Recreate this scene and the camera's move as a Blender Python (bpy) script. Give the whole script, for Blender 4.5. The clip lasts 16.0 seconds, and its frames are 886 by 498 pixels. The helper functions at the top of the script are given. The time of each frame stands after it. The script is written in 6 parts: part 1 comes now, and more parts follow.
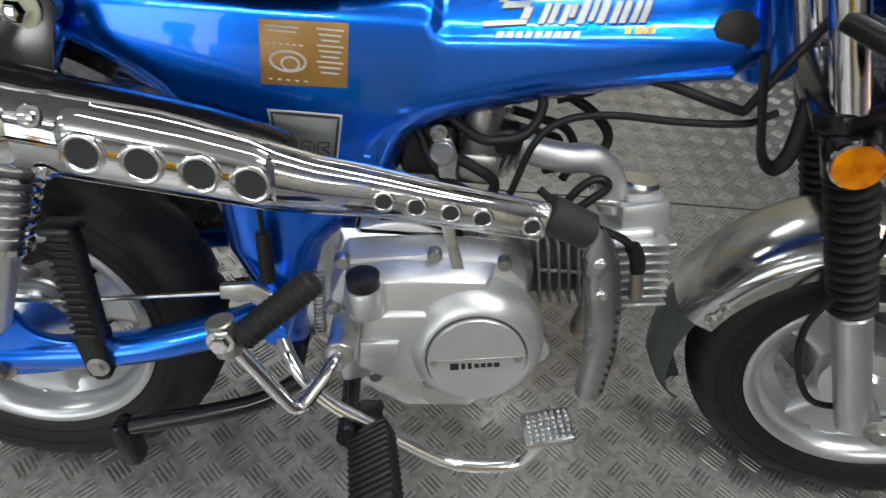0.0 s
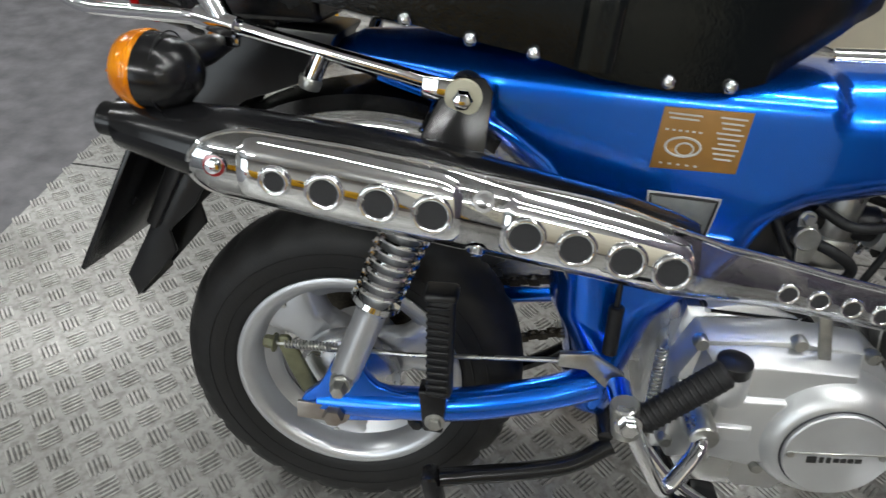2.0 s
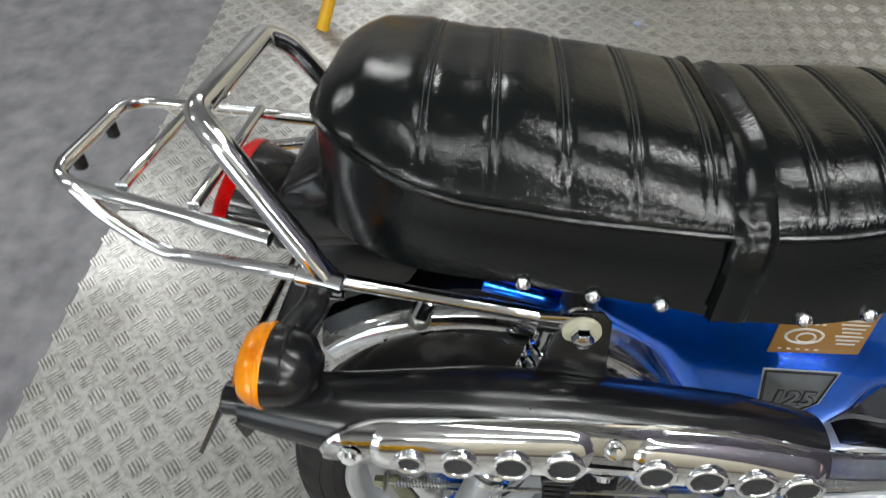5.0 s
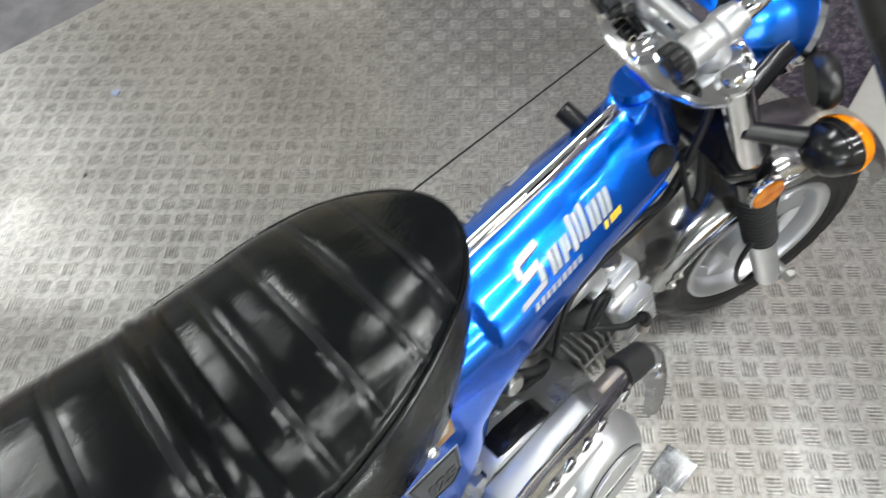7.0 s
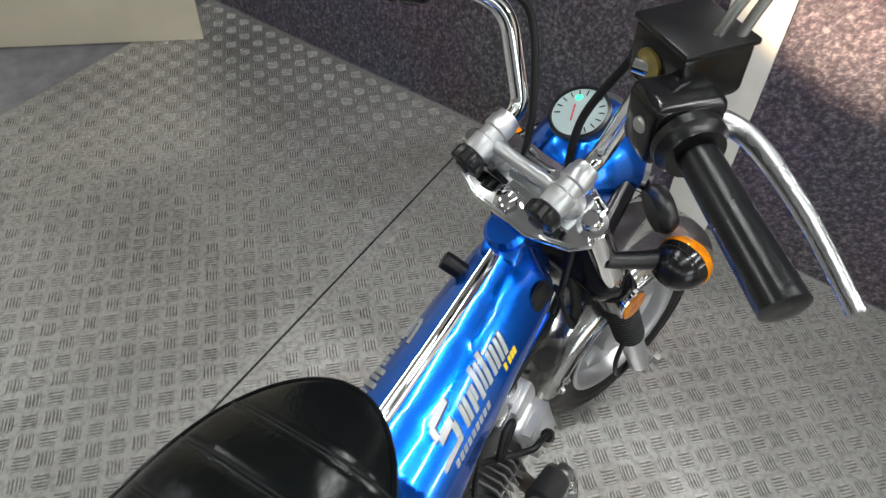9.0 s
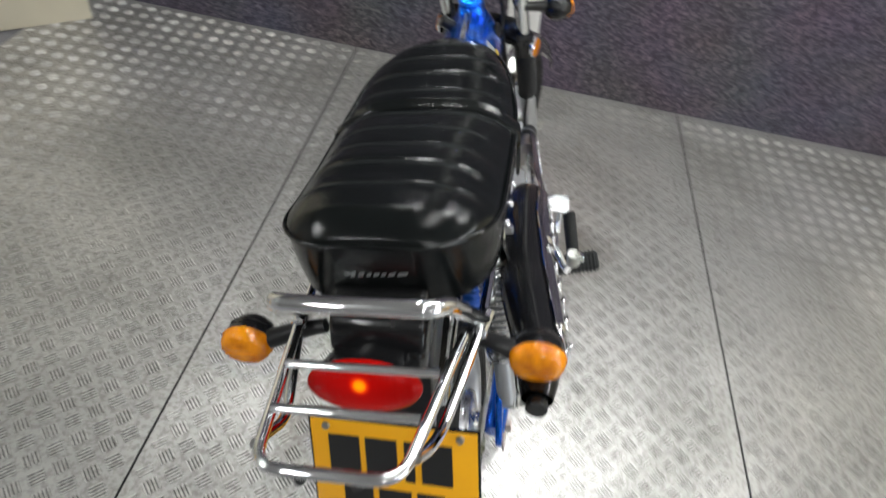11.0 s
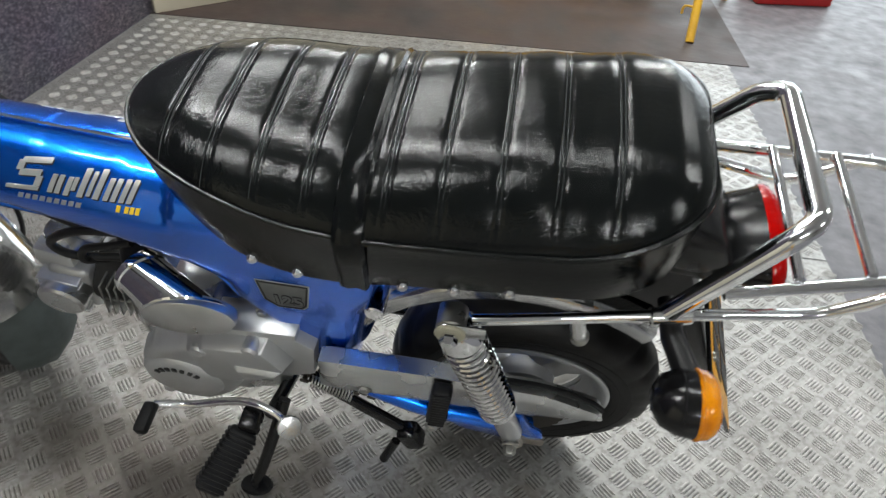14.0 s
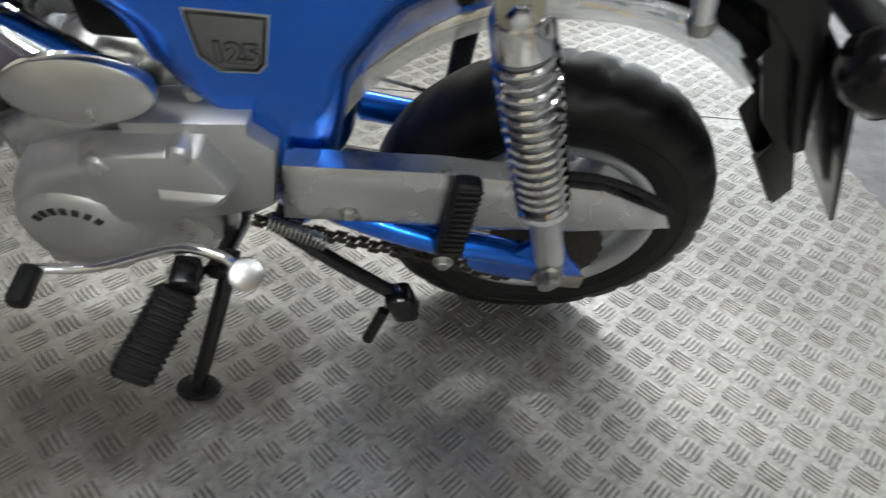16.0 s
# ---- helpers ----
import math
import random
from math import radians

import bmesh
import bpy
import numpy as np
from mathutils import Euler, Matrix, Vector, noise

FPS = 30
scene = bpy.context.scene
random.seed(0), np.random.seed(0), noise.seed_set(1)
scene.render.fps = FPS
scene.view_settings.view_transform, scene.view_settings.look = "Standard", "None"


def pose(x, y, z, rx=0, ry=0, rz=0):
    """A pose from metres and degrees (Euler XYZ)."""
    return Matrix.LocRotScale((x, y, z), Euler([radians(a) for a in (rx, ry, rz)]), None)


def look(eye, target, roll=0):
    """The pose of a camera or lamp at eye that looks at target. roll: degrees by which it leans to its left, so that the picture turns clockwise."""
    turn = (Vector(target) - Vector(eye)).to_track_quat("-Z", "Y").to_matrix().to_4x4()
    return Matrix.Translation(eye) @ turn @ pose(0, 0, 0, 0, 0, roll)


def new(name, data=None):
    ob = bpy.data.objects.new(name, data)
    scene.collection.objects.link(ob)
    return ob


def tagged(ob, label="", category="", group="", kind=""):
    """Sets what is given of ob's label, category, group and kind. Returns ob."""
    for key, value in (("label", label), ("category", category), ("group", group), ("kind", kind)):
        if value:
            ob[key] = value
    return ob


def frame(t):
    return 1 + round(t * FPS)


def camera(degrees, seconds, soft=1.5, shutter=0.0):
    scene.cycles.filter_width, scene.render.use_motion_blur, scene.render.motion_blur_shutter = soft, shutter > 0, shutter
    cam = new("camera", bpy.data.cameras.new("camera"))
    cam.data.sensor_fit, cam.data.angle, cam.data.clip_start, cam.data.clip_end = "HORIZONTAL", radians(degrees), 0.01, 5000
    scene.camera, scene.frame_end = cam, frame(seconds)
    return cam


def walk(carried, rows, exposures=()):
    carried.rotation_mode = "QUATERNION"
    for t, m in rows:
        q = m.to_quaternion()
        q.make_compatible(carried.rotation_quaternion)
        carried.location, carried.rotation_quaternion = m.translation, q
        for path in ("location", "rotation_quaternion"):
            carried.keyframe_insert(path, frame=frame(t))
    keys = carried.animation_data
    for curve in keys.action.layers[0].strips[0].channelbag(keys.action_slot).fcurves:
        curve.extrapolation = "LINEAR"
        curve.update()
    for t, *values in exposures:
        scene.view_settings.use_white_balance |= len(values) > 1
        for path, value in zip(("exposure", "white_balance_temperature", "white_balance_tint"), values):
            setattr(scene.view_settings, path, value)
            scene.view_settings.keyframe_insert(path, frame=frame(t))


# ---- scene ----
cam = camera(70.4, 16.0, soft=1.3, shutter=0.4)
PATH = [
    (0, (0.400, -0.465, 0.855), (0.540, 0.977, -0.524), 7.8),
    (0.5, (0.344, -0.449, 0.860), (0.426, 0.999, -0.517), 8.6),
    (1, (0.268, -0.442, 0.865), (0.260, 1.030, -0.488), 7.9),
    (1.5, (0.195, -0.448, 0.875), (0.128, 1.024, -0.478), 5.8),
    (2, (0.113, -0.453, 0.878), (0.004, 1.021, -0.470), 4.7),
    (2.5, (0.096, -0.424, 0.889), (-0.077, 1.048, -0.454), 4.7),
    (3, (0.095, -0.368, 0.918), (-0.139, 1.092, -0.429), 3.6),
    (3.2, (0.098, -0.353, 0.926), (-0.148, 1.082, -0.446), 3.4),
    (5.3, (-0.012, -0.201, 1.105), (-0.098, 0.969, -0.514), -5.0),
    (5.5, (-0.016, -0.178, 1.124), (0.026, 0.981, -0.505), -6.1),
    (6, (0.011, -0.139, 1.148), (0.375, 0.923, -0.507), -4.8),
    (6.5, (0.106, -0.106, 1.181), (0.542, 0.755, -0.570), -6.8),
    (7, (0.233, -0.059, 1.181), (0.900, 0.708, -0.541), -2.6),
    (7.5, (0.310, -0.016, 1.178), (1.051, 0.659, -0.553), 0.8),
    (8, (0.365, 0.013, 1.191), (1.209, 0.641, -0.510), 3.5),
    (8.2, (0.379, 0.021, 1.195), (1.257, 0.634, -0.494), 4.4),
    (10.3, (-0.305, -0.023, 1.315), (1.096, 0.493, -0.016), 4.6),
    (10.5, (-0.405, -0.024, 1.311), (0.965, 0.463, -0.062), 4.7),
    (10.8, (-0.544, 0.033, 1.281), (0.858, 0.294, -0.121), 8.7),
    (11, (-0.624, 0.105, 1.260), (0.781, 0.129, -0.163), 11.3),
    (11.5, (-0.686, 0.301, 1.211), (0.687, -0.020, -0.207), 14.3),
    (12, (-0.553, 0.519, 1.157), (0.674, -0.152, -0.273), 14.5),
    (12.5, (-0.403, 0.726, 1.154), (0.557, -0.367, -0.219), 13.6),
    (13, (-0.250, 0.823, 1.127), (0.284, -0.613, -0.158), 12.0),
    (13.5, (-0.067, 0.774, 1.095), (0.212, -0.689, -0.240), 6.5),
    (14, (0.058, 0.749, 1.023), (0.197, -0.783, -0.255), 4.8),
    (14.5, (0.118, 0.746, 0.928), (0.079, -0.807, -0.331), 3.0),
    (15, (0.092, 0.734, 0.802), (-0.095, -0.837, -0.421), 7.3),
    (15.5, (0.086, 0.724, 0.727), (-0.144, -0.814, -0.530), 8.2),
    (16, (0.152, 0.716, 0.680), (0.010, -0.806, -0.610), 7.4),
]
walk(cam, [(t, look(eye, target, roll)) for t, eye, target, roll in PATH],
     exposures=[(0.0, 0.15), (3.2, 0.15), (5.3, 0.5), (6.4, 0.75), (7.2, 0.6), (8.2, 0.15), (10.3, 0.4), (11.0, 0.5), (11.5, 0.22), (12.0, 0.12), (12.5, 0.1), (13.5, 0.22), (14.0, 0.45), (15.0, 0.62), (16.0, 0.55)])

# ---- light ----
world = bpy.data.worlds.new("world")
scene.world = world
world.use_nodes = True
world.node_tree.nodes["Background"].inputs[0].default_value = (0.75, 0.82, 0.9, 1)
world.node_tree.nodes["Background"].inputs[1].default_value = 0.02


def lamp(name, place, target, w, h, watts, colour=(1, 1, 1)):
    d = bpy.data.lights.new(name, "AREA")
    d.shape, d.size, d.size_y, d.energy, d.color = "RECTANGLE", w, h, watts, colour
    ob = new(name, d)
    ob.matrix_world = look(place, target)
    return ob


# fluorescent tubes under the ceiling
for tx, ty, watts in ((-0.75, 4.15, 52), (-0.8, -3.2, 50), (1.6, -3.9, 44), (-2.9, 2.3, 30), (-2.4, -2.2, 13), (-2.7, -0.3, 18), (1.4, 0.95, 17), (1.4, -1.45, 18)):
    lamp("ceiling_tube", (tx, ty, 2.72), (tx, ty, 0), 1.2, 0.12, watts, (0.97, 1.0, 0.98))
    lamp("ceiling_tube_upward", (tx, ty, 2.74), (tx, ty, 4), 1.2, 0.12, watts * 0.17, (0.97, 1.0, 0.98))
# a row of slim tubes along the display plates
for tx, ty, watts in ((0.25, -0.05, 7), (1.05, -0.40, 18), (1.78, -0.75, 14)):
    lamp("row_tube", (tx, ty, 2.72), (tx, ty, 0), 1.2, 0.06, watts, (0.97, 1.0, 0.98)).matrix_world = pose(tx, ty, 2.72, 0, 0, -24)

# soft daylight lamp added in an unseen door opening, assumed from reflections
lamp("assumed_door_light", (-3.2, -5.85, 1.5), (-3.2, 0, 1.2), 3.4, 2.7, 90, (0.86, 0.95, 1.0))

LEAN = -14.73          # the motorcycle rests on its side stand
STEER = 20.0           # the front wheel is turned to the right
RAKE = 23.5

# ---- materials ----


def material(name, colour, rough=0.5, metal=0.0, coat=0.0, grain=0.0, scale=40.0, bump=0.0, bscale=200.0, second=None, spec=0.5, rvar=0.0):
    m = bpy.data.materials.new(name)
    m.use_nodes = True
    nt = m.node_tree
    p = nt.nodes["Principled BSDF"]
    p.inputs["Base Color"].default_value = (*colour, 1)
    p.inputs["Roughness"].default_value = rough
    p.inputs["Metallic"].default_value = metal
    p.inputs["Coat Weight"].default_value = coat
    p.inputs["Coat Roughness"].default_value = 0.06
    p.inputs["Specular IOR Level"].default_value = spec
    tc = nt.nodes.new("ShaderNodeTexCoord")

    def noise_at(s, detail=4):
        n = nt.nodes.new("ShaderNodeTexNoise")
        n.inputs["Scale"].default_value, n.inputs["Detail"].default_value = s, detail
        nt.links.new(tc.outputs["Object"], n.inputs["Vector"])
        return n

    if grain:
        n = noise_at(scale)
        r = nt.nodes.new("ShaderNodeMapRange")
        r.inputs[1].default_value, r.inputs[2].default_value = 0.3, 0.7
        nt.links.new(n.outputs["Fac"], r.inputs[0])
        mix = nt.nodes.new("ShaderNodeMix")
        mix.data_type = "RGBA"
        mix.inputs[6].default_value = (*colour, 1)
        mix.inputs[7].default_value = (*(second or [c * (1 - grain) for c in colour]), 1)
        nt.links.new(r.outputs[0], mix.inputs[0])
        nt.links.new(mix.outputs[2], p.inputs["Base Color"])
    if rvar:
        n = noise_at(scale * 0.37 + 3)
        r = nt.nodes.new("ShaderNodeMapRange")
        r.inputs[1].default_value, r.inputs[2].default_value = 0.3, 0.7
        r.inputs[3].default_value, r.inputs[4].default_value = max(0.02, rough - rvar), rough + rvar
        nt.links.new(n.outputs["Fac"], r.inputs[0])
        nt.links.new(r.outputs[0], p.inputs["Roughness"])
    if bump:
        n = noise_at(bscale, 3)
        b = nt.nodes.new("ShaderNodeBump")
        b.inputs["Strength"].default_value, b.inputs["Distance"].default_value = bump, 0.002
        nt.links.new(n.outputs["Fac"], b.inputs["Height"])
        nt.links.new(b.outputs[0], p.inputs["Normal"])
    return m


BLUE = material("blue_metallic_paint", (0.0, 0.13, 0.84), 0.25, 0.94, 1.0, 0.2, 900, second=(0.0, 0.2, 0.97))
BLUE.node_tree.nodes["Principled BSDF"].inputs["Coat Roughness"].default_value = 0.03
CHROME = material("chrome", (0.87, 0.88, 0.89), 0.04, 1.0, grain=0.1, scale=30, rvar=0.025)
ALU = material("cast_aluminium", (0.68, 0.69, 0.70), 0.27, 1.0, grain=0.18, scale=18, bump=0.12, bscale=900, rvar=0.07)
CASE = material("satin_silver_casting", (0.6, 0.61, 0.62), 0.36, 0.75, grain=0.12, scale=14, bump=0.1, bscale=800, rvar=0.06)
FENDER = material("dull_chrome", (0.84, 0.84, 0.83), 0.12, 1.0, grain=0.15, scale=12, rvar=0.05)
FLAP = material("grey_rubber", (0.17, 0.2, 0.2), 0.5, grain=0.3, scale=30, bump=0.1, bscale=300)
FIN = material("dull_fin_metal", (0.33, 0.33, 0.32), 0.42, 0.8, grain=0.3, scale=40)
SILVER = material("silver_paint", (0.54, 0.55, 0.57), 0.33, 0.8, grain=0.1, scale=25, rvar=0.05)
STEEL = material("zinc_steel", (0.5, 0.5, 0.47), 0.35, 0.95, grain=0.3, scale=60, rvar=0.1)
BLACK = material("black_paint", (0.008, 0.008, 0.009), 0.2, 0.0, 0.0, spec=0.4, grain=0.3, scale=40, rvar=0.08)
MATT = material("matt_black_paint", (0.02, 0.02, 0.021), 0.55, grain=0.4, scale=30, bump=0.1, bscale=500)
TYRE = material("dusty_tyre_rubber", (0.009, 0.009, 0.0092), 0.5, spec=0.25, grain=0.5, scale=9, second=(0.014, 0.0135, 0.0135), bump=0.2, bscale=350, rvar=0.1)
RUBBER = material("rubber", (0.008, 0.008, 0.009), 0.55, spec=0.35, grain=0.35, scale=25, bump=0.15, bscale=400, rvar=0.1)
PLASTIC = material("black_plastic", (0.008, 0.008, 0.009), 0.28, spec=0.4, grain=0.3, scale=60, bump=0.12, bscale=700)


def vinyl_material():
    """Glossy black vinyl, creased and pebbled."""
    m = material("black_vinyl", (0.0045, 0.0056, 0.0058), 0.11, spec=0.3, grain=0.3, scale=14, rvar=0.04)
    nt = m.node_tree
    tc = nt.nodes.new("ShaderNodeTexCoord")
    last = None
    for scale, detail, warp, strength, distance in ((24, 2, 0.3, 0.1, 0.002), (80, 5, 2.6, 0.24, 0.0011), (230, 4, 1.2, 0.3, 0.0009)):
        n = nt.nodes.new("ShaderNodeTexNoise")
        n.inputs["Scale"].default_value, n.inputs["Detail"].default_value, n.inputs["Distortion"].default_value = scale, detail, warp
        nt.links.new(tc.outputs["Object"], n.inputs["Vector"])
        b = nt.nodes.new("ShaderNodeBump")
        b.inputs["Strength"].default_value, b.inputs["Distance"].default_value = strength, distance
        nt.links.new(n.outputs["Fac"], b.inputs["Height"])
        if last:
            nt.links.new(last, b.inputs["Normal"])
        last = b.outputs[0]
    nt.links.new(last, nt.nodes["Principled BSDF"].inputs["Normal"])
    return m


LEATHER = vinyl_material()
GRIP = material("grip_rubber", (0.007, 0.008, 0.009), 0.3, spec=0.45, grain=0.35, scale=25, bump=0.1, bscale=500, rvar=0.08)
BADGE = material("brushed_badge_face", (0.24, 0.25, 0.25), 0.45, 0.85, grain=0.12, scale=90)
ZINC = material("olive_zinc_plating", (0.17, 0.17, 0.10), 0.42, 0.5, grain=0.4, scale=50, rvar=0.1)
STITCH = material("grey_thread", (0.03, 0.033, 0.035), 0.6, grain=0.4, scale=400, spec=0.25)
MESH = material("dark_mesh", (0.03, 0.03, 0.032), 0.6, 0.4, bump=0.5, bscale=1500)
AMBER = material("amber_lens", (0.86, 0.30, 0.0), 0.12, 0.0, 0.3, grain=0.6, scale=38, second=(0.4, 0.085, 0.0), spec=0.4, bump=0.25, bscale=70)
YELLOW = material("plate_yellow", (0.86, 0.4, 0.006), 0.35, grain=0.06, scale=20)
INK = material("black_ink", (0.01, 0.01, 0.01), 0.45)
BROWN = material("brown_decal", (0.33, 0.17, 0.045), 0.35, 0.3, grain=0.12, scale=60)
WHITE = material("white_print", (0.5, 0.49, 0.46), 0.45)
DECAL = material("silver_decal", (0.46, 0.48, 0.48), 0.42, 0.5, grain=0.1, scale=90)
GOLD = material("yellow_print", (0.8, 0.55, 0.02), 0.4)
RUST = material("heat_stained_steel", (0.42, 0.39, 0.36), 0.36, 0.9, grain=0.5, scale=22, second=(0.2, 0.15, 0.12), rvar=0.1)
CHAIN = material("oily_chain", (0.08, 0.07, 0.055), 0.4, 0.8, grain=0.5, scale=300)
GLASS = material("dial_face", (0.36, 0.44, 0.45), 0.12, 0.0, 0.8)
SPRINGM = material("spring_chrome", (0.86, 0.86, 0.86), 0.06, 1.0, grain=0.1, scale=40)

# ---- mesh helpers ----


def V(*a):
    return Vector(a)


def mesh_of(name, bm, mat, smooth=40):
    bmesh.ops.recalc_face_normals(bm, faces=bm.faces)
    me = bpy.data.meshes.new(name)
    bm.to_mesh(me)
    bm.free()
    if mat:
        me.materials.append(mat)
    if smooth:
        me.polygons.foreach_set("use_smooth", [True] * len(me.polygons))
        me.set_sharp_from_angle(angle=radians(smooth))
    return me


def part(name, bm, mat, parent, label="", smooth=40):
    ob = new(name, mesh_of(name, bm, mat, smooth))
    ob.parent = parent
    if label:
        tagged(ob, label)
    return ob


def thing(name, label, category, bm=None, mat=None, group="", kind="", m=None):
    ob = new(name, mesh_of(name, bm, mat) if bm else None)
    if m:
        ob.matrix_world = m
    return tagged(ob, label, category, group, kind)


def join(*bms):
    out = bmesh.new()
    for b in bms:
        me = bpy.data.meshes.new("tmp")
        b.to_mesh(me)
        out.from_mesh(me)
        bpy.data.meshes.remove(me)
        b.free()
    return out


def move(bm, m):
    bm.transform(m)
    return bm


def shift(bm, x, y, z):
    return move(bm, Matrix.Translation((x, y, z)))


def box(cx, cy, cz, sx, sy, sz, bevel=0.003, seg=2, rx=0, ry=0, rz=0):
    bm = bmesh.new()
    bmesh.ops.create_cube(bm, size=1)
    bm.transform(Matrix.Diagonal((sx, sy, sz, 1)))
    if bevel:
        bmesh.ops.bevel(bm, geom=bm.edges[:], offset=min(bevel, 0.49 * min(sx, sy, sz)), segments=seg, affect="EDGES", profile=0.5)
    return move(bm, pose(cx, cy, cz, rx, ry, rz))


def along(a, b):
    """The pose that lays +z from a towards b."""
    a, b = Vector(a), Vector(b)
    return Matrix.Translation(a) @ (b - a).to_track_quat("Z", "Y").to_matrix().to_4x4()


def lathe(profile, n=32, m=None, ends=True, wave=None):
    """Turns (radius, height) pairs round z."""
    bm = bmesh.new()
    rings = []
    for i, (r, h) in enumerate(profile):
        ring = []
        for k in range(n):
            a = 2 * math.pi * k / n
            rr = r + (wave(i, k) if wave else 0)
            ring.append(bm.verts.new((rr * math.cos(a), rr * math.sin(a), h)))
        rings.append(ring)
    for a, b in zip(rings, rings[1:]):
        for k in range(n):
            bm.faces.new((a[k], a[(k + 1) % n], b[(k + 1) % n], b[k]))
    if ends:
        for ring, (r, h) in ((rings[0], profile[0]), (rings[-1], profile[-1])):
            if r > 1e-5:
                bm.faces.new(ring)
    bmesh.ops.remove_doubles(bm, verts=bm.verts, dist=1e-6)
    return move(bm, m) if m else bm


def cyl(a, b, r, r2=None, n=24, bevel=0.0015):
    h = (Vector(b) - Vector(a)).length
    r2 = r if r2 is None else r2
    e = min(bevel, h * 0.3, r * 0.4)
    return lathe([(r - e, 0), (r, e), (r2, h - e), (r2 - e, h)], n, along(a, b))


def smooth_path(pts, per=8):
    pts = [Vector(p) for p in pts]
    if len(pts) == 2 or per < 2:
        return pts
    ext = [2 * pts[0] - pts[1], *pts, 2 * pts[-1] - pts[-2]]
    out = []
    for i in range(1, len(ext) - 2):
        p0, p1, p2, p3 = ext[i - 1 : i + 3]
        for k in range(per):
            t = k / per
            out.append(0.5 * ((2 * p1) + (p2 - p0) * t + (2 * p0 - 5 * p1 + 4 * p2 - p3) * t * t + (3 * p1 - p0 - 3 * p2 + p3) * t**3))
    return out + [pts[-1]]


def rounded(pts, r=0.02, per=6):
    """A path with its corners rounded to about r."""
    pts = [Vector(p) for p in pts]
    out = [pts[0]]
    for a, b, c in zip(pts, pts[1:], pts[2:]):
        u, w = (a - b), (c - b)
        d = min(r, 0.45 * u.length, 0.45 * w.length)
        p, q = b + u.normalized() * d, b + w.normalized() * d
        for k in range(per + 1):
            t = k / per
            out.append(p * (1 - t) ** 2 + b * 2 * t * (1 - t) + q * t * t)
    return out + [pts[-1]]


def tube(pts, r, n=12, closed=False, radius=None, flat=1.0):
    """Sweeps a ring along the points. radius: a function of 0..1; flat: squashes the ring."""
    bm = bmesh.new()
    pts = [Vector(p) for p in pts]
    side = None
    rings = []
    m = len(pts)
    for i, p in enumerate(pts):
        a = pts[i - 1] if (i or closed) else p
        b = pts[(i + 1) % m] if (i < m - 1 or closed) else p
        t = (b - a).normalized()
        if side is None:
            side = t.orthogonal().normalized()
        side = (side - t * side.dot(t)).normalized()
        up = t.cross(side)
        rr = r if radius is None else radius(i / (m - 1))
        rings.append([bm.verts.new(p + rr * (math.cos(x) * side + flat * math.sin(x) * up)) for x in (2 * math.pi * k / n for k in range(n))])
    pairs = list(zip(rings, rings[1:])) + ([(rings[-1], rings[0])] if closed else [])
    for a, b in pairs:
        for k in range(n):
            bm.faces.new((a[k], a[(k + 1) % n], b[(k + 1) % n], b[k]))
    if not closed:
        bm.faces.new(rings[0])
        bm.faces.new(rings[-1])
    return bm


def prism(outline, y0, y1, bevel=0.0, seg=2):
    """A plate with an outline in x and z, from y0 to y1."""
    bm = bmesh.new()
    f = bm.faces.new([bm.verts.new((x, y0, z)) for x, z in outline])
    got = bmesh.ops.extrude_face_region(bm, geom=[f])
    bmesh.ops.translate(bm, verts=[g for g in got["geom"] if isinstance(g, bmesh.types.BMVert)], vec=(0, y1 - y0, 0))
    bmesh.ops.recalc_face_normals(bm, faces=bm.faces)
    if bevel:
        bmesh.ops.bevel(bm, geom=bm.edges[:], offset=bevel, segments=seg, affect="EDGES", profile=0.5)
    return bm


def frustum(outline, y0, y1, inset, bevel=0.003):
    """A cast block whose face at y1 is drawn in from its outline at y0."""
    bm = bmesh.new()
    n = len(outline)
    face = []
    for i in range(n):
        a, b, c = (Vector(outline[(i + k) % n]) for k in (-1, 0, 1))
        u, w = (b - a).normalized(), (c - b).normalized()
        turn = u.x * w.y - u.y * w.x
        q = (Vector((-u.y, u.x)) + Vector((-w.y, w.x))).normalized()
        face.append(b + q * inset / max(0.5, math.sqrt((1 + u.dot(w)) / 2)))
    area = sum(outline[i - 1][0] * outline[i][1] - outline[i][0] * outline[i - 1][1] for i in range(n))
    if area < 0:
        face = [2 * Vector(o) - f for o, f in zip(outline, face)]
    low = [bm.verts.new((x, y0, z)) for x, z in outline]
    top = [bm.verts.new((p.x, y1, p.y)) for p in face]
    bm.faces.new(low)
    bm.faces.new(top)
    for i in range(n):
        j = (i + 1) % n
        bm.faces.new((low[i], low[j], top[j], top[i]))
    bmesh.ops.recalc_face_normals(bm, faces=bm.faces)
    bmesh.ops.bevel(bm, geom=bm.edges[:], offset=bevel, segments=2, affect="EDGES", profile=0.5)
    return bm


def dense(outline, step):
    out = []
    for (x0, z0), (x1, z1) in zip(outline, [*outline[1:], outline[0]]):
        k = max(1, round(math.hypot(x1 - x0, z1 - z0) / step))
        out += [(x0 + (x1 - x0) * i / k, z0 + (z1 - z0) * i / k) for i in range(k)]
    return out


def curved(outline, per=5):
    """A closed outline drawn smooth through its points."""
    n, out = len(outline), []
    for i in range(n):
        p0, p1, p2, p3 = (Vector(outline[(i + k) % n]) for k in (-1, 0, 1, 2))
        for k in range(per):
            t = k / per
            v = 0.5 * ((2 * p1) + (p2 - p0) * t + (2 * p0 - 5 * p1 + 4 * p2 - p3) * t * t + (3 * p1 - p0 - 3 * p2 + p3) * t**3)
            out.append((v.x, v.y))
    return out


